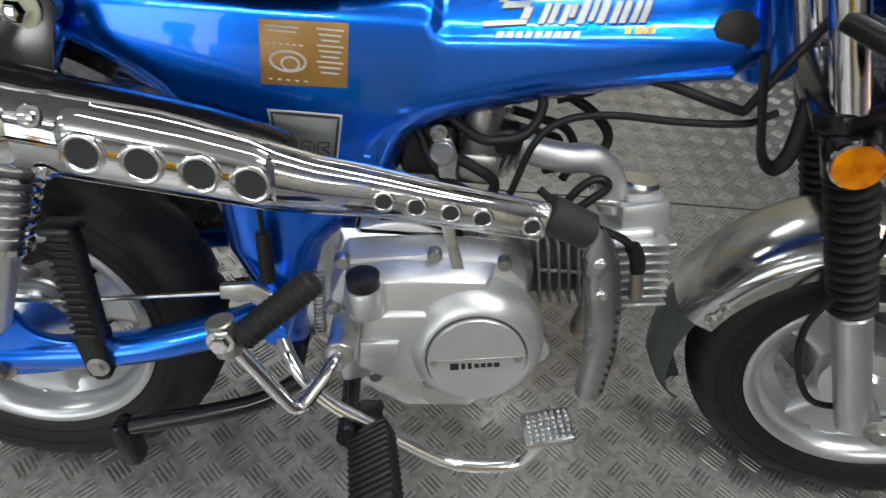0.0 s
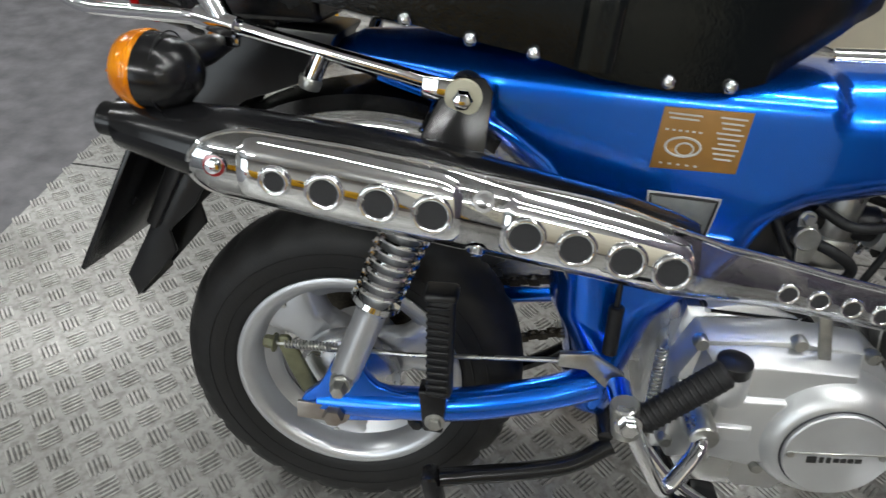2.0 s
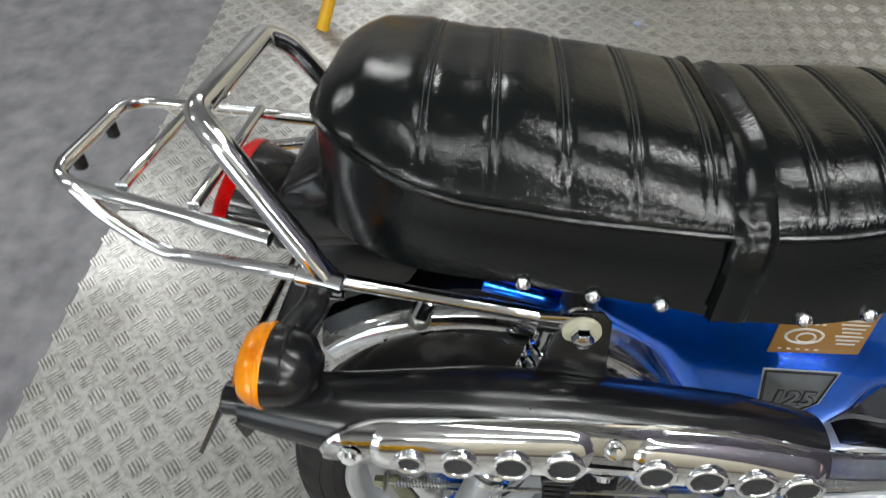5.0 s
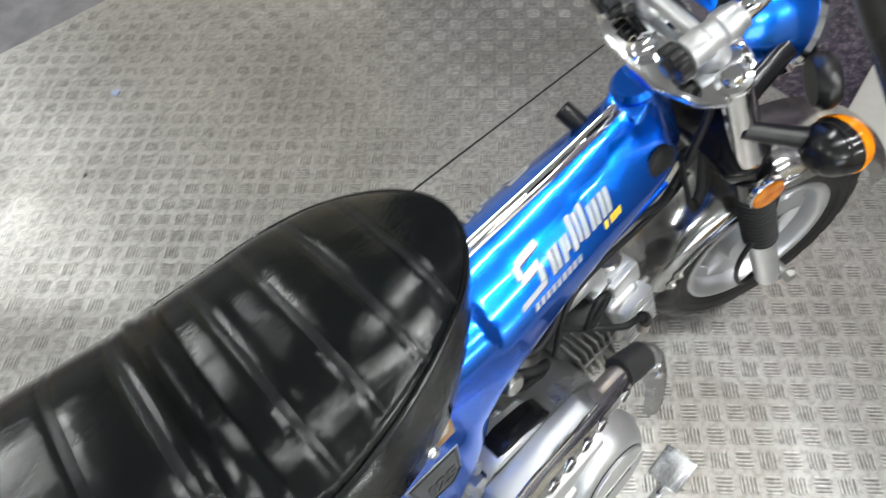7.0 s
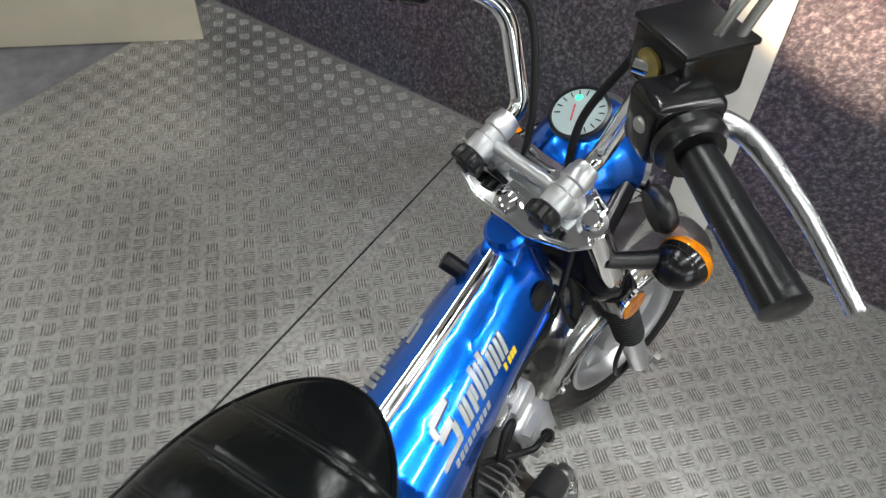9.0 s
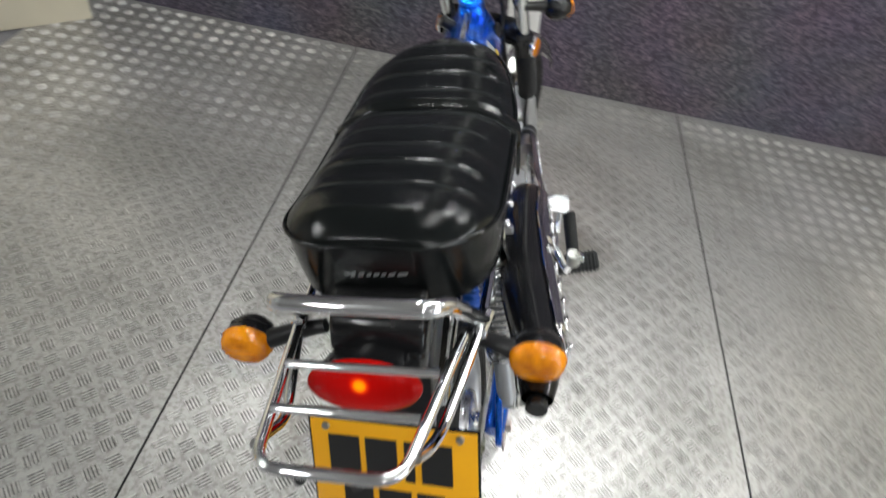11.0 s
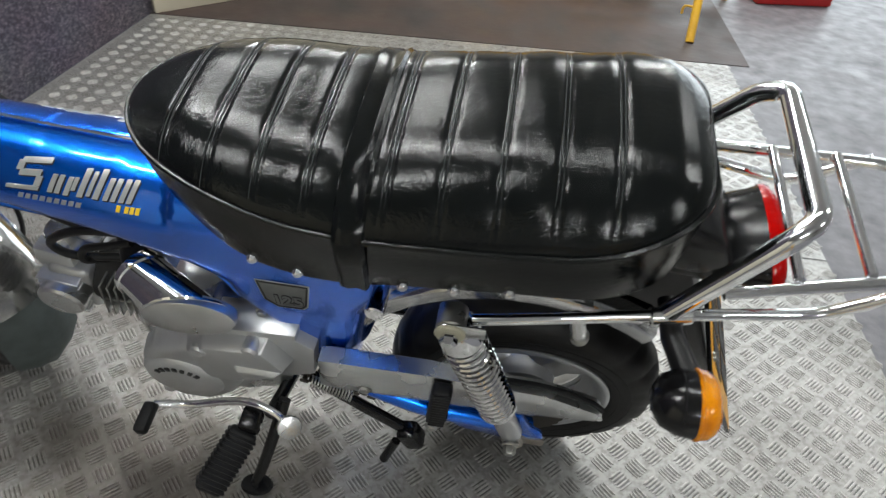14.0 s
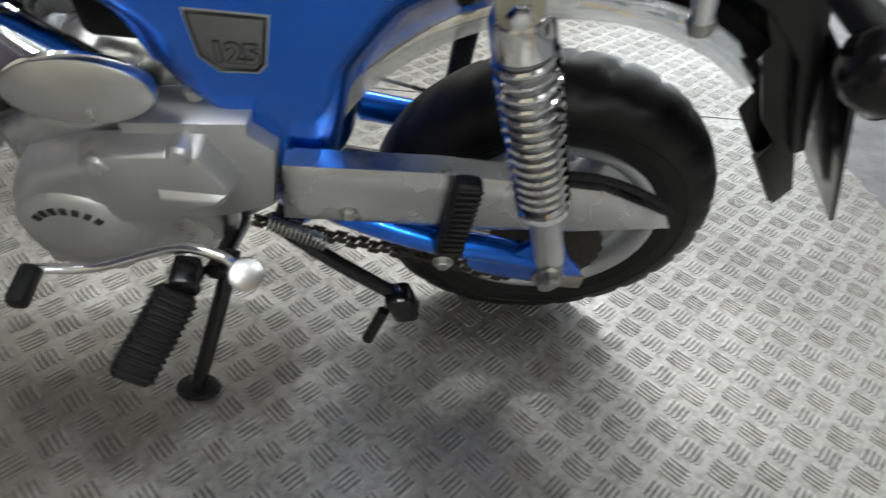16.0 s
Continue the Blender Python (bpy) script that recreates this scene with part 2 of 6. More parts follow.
def pillow(outline, rim, width, r, step=0.008, both=True, shape=None):
    """A pressed or cast shell: an outline in x and z, rim thick at its edge and width thick a distance r inside it (half widths)."""
    from mathutils.geometry import delaunay_2d_cdt

    ring = np.array(dense(outline, step))
    nxt = np.roll(ring, -1, 0)
    lo, hi = ring.min(0), ring.max(0)
    gx, gz = np.meshgrid(np.arange(lo[0], hi[0], step), np.arange(lo[1], hi[1], step * 0.866))
    gx = gx + (np.arange(gx.shape[0]) % 2)[:, None] * step / 2
    q = np.stack([gx.ravel(), gz.ravel()], 1)

    def dist(p):
        d = nxt - ring
        t = np.clip(((p[:, None] - ring) * d).sum(2) / ((d * d).sum(1) + 1e-12), 0, 1)
        return np.sqrt((((ring + t[:, :, None] * d) - p[:, None]) ** 2).sum(2).min(1))

    cross = (ring[None, :, 1] > q[:, None, 1]) != (nxt[None, :, 1] > q[:, None, 1])
    xs = (nxt[:, 0] - ring[:, 0]) * (q[:, None, 1] - ring[:, 1]) / (nxt[:, 1] - ring[:, 1] + 1e-12) + ring[:, 0]
    inside = (cross & (q[:, None, 0] < xs)).sum(1) % 2 == 1
    q = q[inside]
    d = dist(q)
    q, d = q[d > step * 0.45], d[d > step * 0.45]
    pts = [Vector(p) for p in np.concatenate([ring, q])]
    n = len(ring)
    res = delaunay_2d_cdt(pts, [(i, (i + 1) % n) for i in range(n)], [], 1, 1e-7)
    far = np.concatenate([np.zeros(n), d])
    t = np.minimum(far / r, 1)
    y = rim + (width - rim) * np.sqrt(1 - (1 - t) ** 2)
    bm = bmesh.new()
    place = {}
    for side in (1, -1) if both else (1,):
        for i, v in enumerate(res[0]):
            src = res[3][i][0] if res[3][i] else 0
            yy = float(y[src])
            if shape:
                yy *= shape(v.x, v.y)
            place[side, i] = bm.verts.new((v.x, side * yy, v.y))
        for tri in res[2]:
            bm.faces.new([place[side, k] for k in (tri if side < 0 else reversed(tri))])
    edge = [i for i in range(len(res[0])) if res[3][i] and res[3][i][0] < n]
    if both and rim > 1e-6:
        order = {res[3][i][0]: i for i in edge}
        for i in range(n):
            a, b = order.get(i), order.get((i + 1) % n)
            if a is not None and b is not None:
                bm.faces.new((place[1, a], place[1, b], place[-1, b], place[-1, a]))
    elif both:
        bmesh.ops.remove_doubles(bm, verts=bm.verts, dist=1e-6)
    return bm


def ring_of(c, normal, r, w, n=28, k=10):
    """A torus."""
    m = along(c, Vector(c) + Vector(normal))
    return move(tube([(r * math.cos(2 * math.pi * i / n), r * math.sin(2 * math.pi * i / n), 0) for i in range(n)], w, k, True), m)


def disc(c, normal, r, h=0.001, n=24):
    c, u = Vector(c), Vector(normal).normalized()
    return cyl(c, c + u * h, r, n=n, bevel=h * 0.3)


def bolt(c, normal, r=0.006, h=0.005, washer=True):
    """A hexagon head on a washer."""
    c, u = Vector(c), Vector(normal).normalized()
    b = lathe([(r, 0), (r, h * 0.8), (r * 0.85, h)], 6, along(c + u * 0.001, c + u))
    return join(b, cyl(c - u * 0.001, c + u * 0.0012, r * 1.45, n=18, bevel=0.0004)) if washer else b


def coil(a, b, r, wire, turns, per=18):
    m = along(a, b)
    h = (Vector(b) - Vector(a)).length
    n = int(turns * per)
    return move(tube([(r * math.cos(2 * math.pi * i / per), r * math.sin(2 * math.pi * i / per), h * i / n) for i in range(n + 1)], wire, 8), m)


def letters(name, words, size, m, mat, parent, depth=0.0006, offset=0.0):
    cu = bpy.data.curves.new(name, "FONT")
    cu.body, cu.size, cu.extrude, cu.align_x, cu.align_y, cu.offset = words, size, depth, "CENTER", "CENTER", offset
    ob = new("tmp_" + name, cu)
    me = bpy.data.meshes.new_from_object(ob)
    bpy.data.objects.remove(ob)
    me.materials.clear()
    me.materials.append(mat)
    me.transform(m)
    out = new(name, me)
    out.parent = parent
    return out

# ---- the place ----
WALL_X = 1.625
PLATES = ((-1.94, -0.6538), (-0.6482, 0.6272), (0.6328, 1.76))
REAR, FRONT = -0.835, 1.615

CONCRETE = material("concrete_floor", (0.185, 0.18, 0.195), 0.52, grain=0.5, scale=16, second=(0.095, 0.093, 0.103), bump=0.35, bscale=90, rvar=0.12)
MAROON = material("worn_maroon_floor_paint", (0.05, 0.03, 0.026), 0.55, grain=0.6, scale=5, second=(0.028, 0.023, 0.022), bump=0.3, bscale=40, rvar=0.12)
CREAM = material("cream_board_paint", (0.66, 0.6, 0.47), 0.5, grain=0.14, scale=4, bump=0.1, bscale=80)
PLAINWALL = material("pale_wall_paint", (0.42, 0.41, 0.39), 0.7, grain=0.12, scale=3)
CEIL = material("white_ceiling_paint", (0.58, 0.58, 0.57), 0.8, grain=0.1, scale=3)
WHITEPAINT = material("white_gloss_paint", (0.75, 0.74, 0.72), 0.4, grain=0.12, scale=20)
YELLOWPAINT = material("yellow_machine_paint", (0.75, 0.42, 0.01), 0.4, grain=0.3, scale=9, second=(0.5, 0.26, 0.01), bump=0.1, bscale=60, rvar=0.1)
DARK = material("dark_steel", (0.05, 0.05, 0.055), 0.5, 0.4, grain=0.4, scale=15)
REDPAINT = material("red_tool_paint", (0.5, 0.02, 0.02), 0.4, grain=0.3, scale=10)


def plate_material(name="tread_plate", shade=1.0, rough=(0.50, 0.40)):
    """Worn aluminium tread plate: greasy and dull in patches."""
    m = material(name, (0.55, 0.54, 0.52), 0.4, 0.78)
    nt = m.node_tree
    p = nt.nodes["Principled BSDF"]
    tc = nt.nodes.new("ShaderNodeNewGeometry")
    big, fine = nt.nodes.new("ShaderNodeTexNoise"), nt.nodes.new("ShaderNodeTexNoise")
    big.inputs["Scale"].default_value, big.inputs["Detail"].default_value = 3.2, 6
    fine.inputs["Scale"].default_value, fine.inputs["Detail"].default_value = 85, 5
    for n in (big, fine):
        nt.links.new(tc.outputs["Position"], n.inputs["Vector"])
    ramp = nt.nodes.new("ShaderNodeValToRGB")
    ramp.color_ramp.elements[0].position, ramp.color_ramp.elements[1].position = 0.34, 0.62
    ramp.color_ramp.elements[0].color, ramp.color_ramp.elements[1].color = (0.345 * shade, 0.337 * shade, 0.324 * shade, 1), (0.47 * shade, 0.462 * shade, 0.448 * shade, 1)
    nt.links.new(big.outputs["Fac"], ramp.inputs[0])
    mix = nt.nodes.new("ShaderNodeMix")
    mix.data_type, mix.blend_type = "RGBA", "MULTIPLY"
    mix.inputs[0].default_value = 0.45
    spots = nt.nodes.new("ShaderNodeValToRGB")
    spots.color_ramp.elements[0].position, spots.color_ramp.elements[1].position = 0.36, 0.56
    spots.color_ramp.elements[0].color, spots.color_ramp.elements[1].color = (0.35, 0.33, 0.3, 1), (1, 1, 1, 1)
    nt.links.new(fine.outputs["Fac"], spots.inputs[0])
    nt.links.new(ramp.outputs[0], mix.inputs[6])
    nt.links.new(spots.outputs[0], mix.inputs[7])
    # oily stains where machines have dripped
    last = mix.outputs[2]
    warp = nt.nodes.new("ShaderNodeTexNoise")
    warp.inputs["Scale"].default_value, warp.inputs["Detail"].default_value = 9, 5
    nt.links.new(tc.outputs["Position"], warp.inputs["Vector"])
    for cx, cy, rad, deep in ((0.62, 0.27, 0.26, 0.6), (0.33, 0.19, 0.11, 0.5), (0.05, 0.32, 0.13, 0.3), (0.75, -0.2, 0.2, 0.4), (0.39, -1.31, 0.03, 0.7), (0.18, -1.65, 0.035, 0.7), (-0.07, 0.155, 0.035, 0.45), (-0.35, 0.9, 0.05, 0.4)):
        far = nt.nodes.new("ShaderNodeVectorMath")
        far.operation = "DISTANCE"
        far.inputs[1].default_value = (cx, cy, 0)
        nt.links.new(tc.outputs["Position"], far.inputs[0])
        add = nt.nodes.new("ShaderNodeMath")
        add.operation = "MULTIPLY_ADD"
        add.inputs[1].default_value, add.inputs[2].default_value = rad * 1.6, -rad * 0.8
        nt.links.new(warp.outputs["Fac"], add.inputs[0])
        tot = nt.nodes.new("ShaderNodeMath")
        tot.operation = "ADD"
        nt.links.new(far.outputs["Value"], tot.inputs[0])
        nt.links.new(add.outputs[0], tot.inputs[1])
        mr = nt.nodes.new("ShaderNodeMapRange")
        mr.inputs[1].default_value, mr.inputs[2].default_value, mr.inputs[3].default_value, mr.inputs[4].default_value = rad * 0.45, rad, deep, 0
        nt.links.new(tot.outputs[0], mr.inputs[0])
        mm = nt.nodes.new("ShaderNodeMix")
        mm.data_type = "RGBA"
        mm.inputs[7].default_value = (0.11, 0.085, 0.065, 1)
        nt.links.new(mr.outputs[0], mm.inputs[0])
        nt.links.new(last, mm.inputs[6])
        last = mm.outputs[2]
    nt.links.new(last, p.inputs["Base Color"])
    r = nt.nodes.new("ShaderNodeMapRange")
    r.inputs[1].default_value, r.inputs[2].default_value, r.inputs[3].default_value, r.inputs[4].default_value = 0.35, 0.65, rough[0], rough[1]
    nt.links.new(big.outputs["Fac"], r.inputs[0])
    nt.links.new(r.outputs[0], p.inputs["Roughness"])
    b = nt.nodes.new("ShaderNodeBump")
    b.inputs["Strength"].default_value, b.inputs["Distance"].default_value = 0.2, 0.001
    nt.links.new(fine.outputs["Fac"], b.inputs["Height"])
    nt.links.new(b.outputs[0], p.inputs["Normal"])
    return m


def speckle_material():
    """Purple-grey speckled textile wall covering."""
    m = material("speckled_purple_covering", (0.13, 0.11, 0.15), 0.85, bump=0.9, bscale=160)
    nt = m.node_tree
    p = nt.nodes["Principled BSDF"]
    tc = nt.nodes.new("ShaderNodeTexCoord")
    n, w = nt.nodes.new("ShaderNodeTexNoise"), nt.nodes.new("ShaderNodeTexNoise")
    n.inputs["Scale"].default_value, n.inputs["Detail"].default_value, n.inputs["Roughness"].default_value = 95, 6, 0.75
    w.inputs["Scale"].default_value, w.inputs["Detail"].default_value = 2.5, 4
    for k in (n, w):
        nt.links.new(tc.outputs["Object"], k.inputs["Vector"])
    ramp = nt.nodes.new("ShaderNodeValToRGB")
    ramp.color_ramp.elements[0].position, ramp.color_ramp.elements[1].position = 0.38, 0.64
    ramp.color_ramp.elements[0].color, ramp.color_ramp.elements[1].color = (0.032, 0.025, 0.042, 1), (0.25, 0.215, 0.245, 1)
    e = ramp.color_ramp.elements.new(0.52)
    e.color = (0.088, 0.073, 0.1, 1)
    nt.links.new(n.outputs["Fac"], ramp.inputs[0])
    mix = nt.nodes.new("ShaderNodeMix")
    mix.data_type, mix.blend_type = "RGBA", "MULTIPLY"
    mix.inputs[0].default_value = 0.5
    nt.links.new(ramp.outputs[0], mix.inputs[6])
    nt.links.new(w.outputs["Color"], mix.inputs[7])
    nt.links.new(mix.outputs[2], p.inputs["Base Color"])
    return m


# the groove tone holds dirt plus painted-in shade between the bars
PLATE, BARS, SHADED_GRIME, SPECKLE = plate_material(shade=0.98), plate_material("worn_tread_bars", 1.2, (0.42, 0.33)), plate_material("shaded_grimy_tread_grooves", 0.52, (0.66, 0.5)), speckle_material()


def slab(name, x0, x1, y0, y1, z0, z1, mat, label, category, bevel=0.0):
    bm = box((x0 + x1) / 2, (y0 + y1) / 2, (z0 + z1) / 2, x1 - x0, y1 - y0, z1 - z0, bevel)
    return thing(name, label, category, bm, mat, kind="structure")


slab("floor", -6, 6, -6, 6, -0.12, -0.004, CONCRETE, "grey worn concrete workshop floor with dark marks", "floor")


def edge_y(x):
    """The outer plate is cut a little askew."""
    return -1.755 - (FRONT - x) * 0.0755


def sheet_of(corners, z0, z1):
    bm = bmesh.new()
    f = bm.faces.new([bm.verts.new((x, y, z0)) for x, y in corners])
    got = bmesh.ops.extrude_face_region(bm, geom=[f])
    bmesh.ops.translate(bm, verts=[g for g in got["geom"] if isinstance(g, bmesh.types.BMVert)], vec=(0, 0, z1 - z0))
    return bm


thing("floor_strip", "dark maroon painted strip of floor, scuffed and dirty", "floor", sheet_of([(-0.93, -3.4), (3.0, -3.4), (3.0, edge_y(3.0) - 0.01), (-0.93, edge_y(-0.93) - 0.01)], -0.0035, -0.0005), MAROON, kind="structure")


BAR_RND = random.Random(0)


def bar_cluster(verts, faces, cx, cy, i, keep=lambda x, y, half: True):
    """Five slim raised bars side by side over a patch coloured for grime and gap shade."""
    a = math.pi * 0.75 if i % 2 == 0 else math.pi * 0.25
    ux, uy = math.cos(a), math.sin(a)
    if keep(cx, cy, 0.022):
        base = len(verts)
        for p, w in ((-0.0125, -0.0145), (0.0125, -0.0145), (0.0125, 0.0145), (-0.0125, 0.0145)):
            verts.append((cx + ux * p - uy * w, cy + uy * p + ux * w, 0.0002))
        faces.append([base, base + 1, base + 2, base + 3])
    for k in range(5):
        o = (k - 2) * 0.0068
        long = 0.0166 if abs(k - 2) < 2 else 0.0148
        wide, high = 0.0021, 0.0017 * BAR_RND.uniform(0.8, 1.1)
        bx, by = cx - uy * o, cy + ux * o
        if not keep(bx, by, abs(ux) * long):
            continue
        base = len(verts)
        for grow, h in ((1.0, 0.0), (0.62, high)):
            for p, w in ((-1, -0.35), (-1, 0.35), (-0.72, 1), (0.72, 1), (1, 0.35), (1, -0.35), (0.72, -1), (-0.72, -1)):
                p, w = p * long * (1 - (1 - grow) * wide / long), w * wide * grow
                verts.append((bx + ux * p - uy * w, by + uy * p + ux * w, h + 0.0001))
        faces.append([base + 8 + q for q in range(7, -1, -1)])
        faces += [[base + (q + 1) % 8, base + q, base + 8 + q, base + 8 + (q + 1) % 8] for q in range(8)]


def bar_mesh(verts, faces):
    me = bpy.data.meshes.new("tread_bars")
    me.from_pydata(verts, [], faces)
    me.materials.append(BARS)
    me.materials.append(SHADED_GRIME)
    me.polygons.foreach_set("material_index", [1 if max(verts[q][2] for q in f) < 0.0003 else 0 for f in faces])
    return me


CLUSTERS = []
for i in range(8):
    vv, ff = [], []
    bar_cluster(vv, ff, 0, 0, i)
    CLUSTERS.append(bar_mesh(vv, ff))


def tread_plate(name, y0, y1):
    cut = edge_y if y0 < -1 else lambda x: y0
    sheet = thing(name, "grey aluminium tread plate with worn raised bars", "floor plate", sheet_of([(REAR, cut(REAR)), (FRONT, cut(FRONT)), (FRONT, y1), (REAR, y1)], -0.0035, 0.0), PLATE, kind="structure")
    verts, faces = [], []
    nx, ny = int((FRONT - REAR) / 0.0308), int((y1 - y0) / 0.03)
    keep = lambda x, y, half: cut(x) + 0.004 < y - half and y + half < y1 - 0.004 and x + half < FRONT
    for i in range(nx):
        for j in range(ny):
            if (i + j) % 2:
                continue
            cx, cy = REAR + 0.012 + i * 0.0308, -2.033 + math.ceil((y0 + 2.033) / 0.06) * 0.06 + j * 0.03
            if -0.30 < cx < 0.86 and 0.10 < cy < 0.57:
                ob = new("tread_cluster", CLUSTERS[i % 2 + 2 * BAR_RND.randrange(4)])
                ob.location = (cx, cy, 0)
                ob.parent = sheet
            else:
                bar_cluster(verts, faces, cx, cy, i, keep)
    ob = new("tread_bars", bar_mesh(verts, faces))
    ob.parent = sheet
    tagged(ob, "raised diagonal bars of worn aluminium", kind="stuff")


for i, (a, b) in enumerate(PLATES):
    tread_plate(f"floor_plate_{i + 1}", a, b)

for i, y in enumerate((-0.651, 0.63)):
    slab(f"joint_{i + 1}", REAR, FRONT, y - 0.0025, y + 0.0025, -0.0035, -0.0018, RUBBER, "black dirt-filled joint between floor plates", "joint")
wall = slab("wall_speckled", WALL_X, WALL_X + 0.1, -2.0, 1.72, -0.004, 2.4, SPECKLE, "purple-grey speckled textile-covered wall panel", "wall")
thing("wall_strip", "white painted vertical strip on the speckled wall", "trim", box(0, 0, 1.2, 0.02, 0.12, 2.42, 0.003), WHITEPAINT, m=pose(WALL_X - 0.006, -0.01, -0.01, -6.5, 0, 0), kind="structure")
thing("wing_board_1", "cream painted board standing at an angle beside the plates", "board",
      box(0, 0, 0.875, 1.3, 0.03, 1.75, 0.004), CREAM, m=pose(0.99, 2.08, 0.0, 0, 0, -46.9), kind="structure")
thing("wing_board_2", "cream painted board standing at an angle beside the plates", "board",
      box(0, 0, 0.875, 1.3, 0.03, 1.75, 0.004), CREAM, m=pose(1.165, -2.249, -0.0005, 0, 0, 46.9), kind="structure")
slab("wall_north", 3.0, 3.1, -6, 6, -0.12, 3.2, PLAINWALL, "plain pale workshop wall", "wall")
slab("wall_south", -6, -5.9, -6, 6, -0.12, 3.2, PLAINWALL, "plain pale workshop wall", "wall")
slab("wall_west", -6, 3.1, 5.9, 6.0, -0.12, 3.2, PLAINWALL, "plain pale workshop wall", "wall")
# wall pieces round the assumed opening, with an added backdrop beyond it
for i, (x0, x1, z0) in enumerate(((-6, -4.95, -0.12), (-1.45, 3.1, -0.12), (-4.95, -1.45, 2.85))):
    slab(f"wall_east_{i + 1}", x0, x1, -6.0, -5.9, z0, 3.2, PLAINWALL, "plain pale workshop wall beside an assumed, unseen door opening", "wall")
slab("backdrop", -8, 4, -7.6, -7.5, -0.12, 4, CEIL, "plain pale backdrop added outside the assumed door opening", "backdrop")
slab("ceiling", -6, 3.1, -6, 6, 3.2, 3.3, CEIL, "plain grey workshop ceiling", "ceiling")

# ---- the motorcycle ----
bike = thing("motorcycle", "small blue motorcycle with chrome exhaust, leaning on its side stand", "motorcycle", m=pose(0, 0, 0, LEAN, 0, 0))
AXLE_R = V(-0.026, -0.007, 0.2175)
STEM = V(0.744, 0, 0.722)
TURN = Matrix.Translation(STEM) @ Matrix.Rotation(radians(-STEER), 4, V(-math.sin(radians(RAKE)), 0, math.cos(radians(RAKE)))) @ Matrix.Translation(-STEM)
FORWARD = V(math.cos(radians(RAKE)), 0, math.sin(radians(RAKE)))
DOWN = V(math.sin(radians(RAKE)), 0, -math.cos(radians(RAKE)))


def B(name, bm, mat, label="", parent=None, smooth=40):
    return part(name, bm, mat, parent or bike, label, smooth)


def F(name, bm, mat, label="", parent=None, smooth=40):
    """A part that turns with the handlebar."""
    return part(name, move(bm, TURN), mat, parent or bike, label, smooth)


# pressed-steel body
BODY = [(0.742, 0.688), (0.70, 0.673), (0.58, 0.660), (0.45, 0.650), (0.30, 0.645), (0.1, 0.642), (-0.03, 0.628), (-0.075, 0.603), (-0.055, 0.588), (0.03, 0.574),
        (0.09, 0.552), (0.15, 0.512), (0.188, 0.455), (0.197, 0.40), (0.205, 0.35), (0.232, 0.30), (0.243, 0.215), (0.30, 0.207), (0.308, 0.28), (0.325, 0.36),
        (0.378, 0.425), (0.397, 0.455), (0.402, 0.483), (0.43, 0.505), (0.48, 0.521), (0.535, 0.537), (0.615, 0.553), (0.72, 0.570), (0.762, 0.60)]


def body_width(x, z):
    """Slimmer towards the steering head and down the leg."""
    w = 1.0 - 0.5 * max(0.0, min(1.0, (0.11 - x) / 0.17))
    if x > 0.42:
        w -= 0.2 * min(1, (x - 0.42) / 0.3)
        w *= 1 - 0.38 * max(0, min(1, (z - 0.6 - 0.06 * (x - 0.45)) / 0.05))
    return w


RINGB = np.array(dense(BODY, 0.0085))


def body_y(x, z):
    """Half width of the body's skin at x, z."""
    a, b = RINGB, np.roll(RINGB, -1, 0)
    d = b - a
    t = np.clip(((np.array([x, z]) - a) * d).sum(1) / (d * d).sum(1), 0, 1)
    far = math.sqrt(float((((a + t[:, None] * d) - (x, z)) ** 2).sum(1).min()))
    return (0.012 + 0.069 * math.sqrt(1 - (1 - min(far / 0.042, 1)) ** 2)) * body_width(x, z)


def decal(outlines, s, high):
    """Thin raised shapes that follow the body's skin."""
    out = bmesh.new()
    for o in outlines:
        o = [(x if s < 0 else 1.078 - x, 0.613 + (z - 0.613) * 0.9 if s < 0 else 0.613 + (z - 0.613) * 0.9 + 0.10 * (0.54 - x)) for x, z in dense(o, 0.006)]
        low = [out.verts.new((x, s * (body_y(x, z) - 0.001), z)) for x, z in o]
        top = [out.verts.new((x, s * (body_y(x, z) + high), z)) for x, z in o]
        out.faces.new(top)
        for i in range(len(o)):
            j = (i + 1) % len(o)
            out.faces.new((low[i], low[j], top[j], top[i]))
    bmesh.ops.triangulate(out, faces=[f for f in out.faces if len(f.verts) > 4])
    return out


body = B("body", pillow(BODY, 0.012, 0.081, 0.042, 0.0085, shape=body_width), BLUE, "metallic blue pressed-steel spine body", smooth=60)
for s in (1, -1):
    B("body_crease", tube(smooth_path([(x, s * (0.069 if x < 0.5 else 0.060), z) for x, z in ((0.372, 0.46), (0.395, 0.51), (0.44, 0.545), (0.52, 0.562), (0.62, 0.576), (0.71, 0.588))]), 0.006, 8, flat=0.8), BLUE, parent=body)
    B("body_crease", tube(smooth_path([(x, s * 0.071, z) for x, z in ((0.0, 0.60), (0.08, 0.578), (0.15, 0.548), (0.2, 0.505), (0.228, 0.45), (0.236, 0.39))]), 0.007, 8, flat=0.8), BLUE, parent=body)
B("top_trim", tube([(0.43, 0, 0.6515), (0.58, 0, 0.6625), (0.702, 0, 0.6755)], 0.0095, 8, flat=0.28), CHROME, "chrome strip along the top of the body")
head = cyl(V(0.728, 0, 0.70), V(0.728, 0, 0.70) + DOWN * 0.135, 0.029, 0.028, 28, 0.006)
B("steering_head", head, BLUE, "blue steering head tube")
B("steering_head_gusset", prism([(0.70, 0.672), (0.738, 0.70), (0.745, 0.62), (0.69, 0.60)], -0.027, 0.027, 0.008), BLUE)

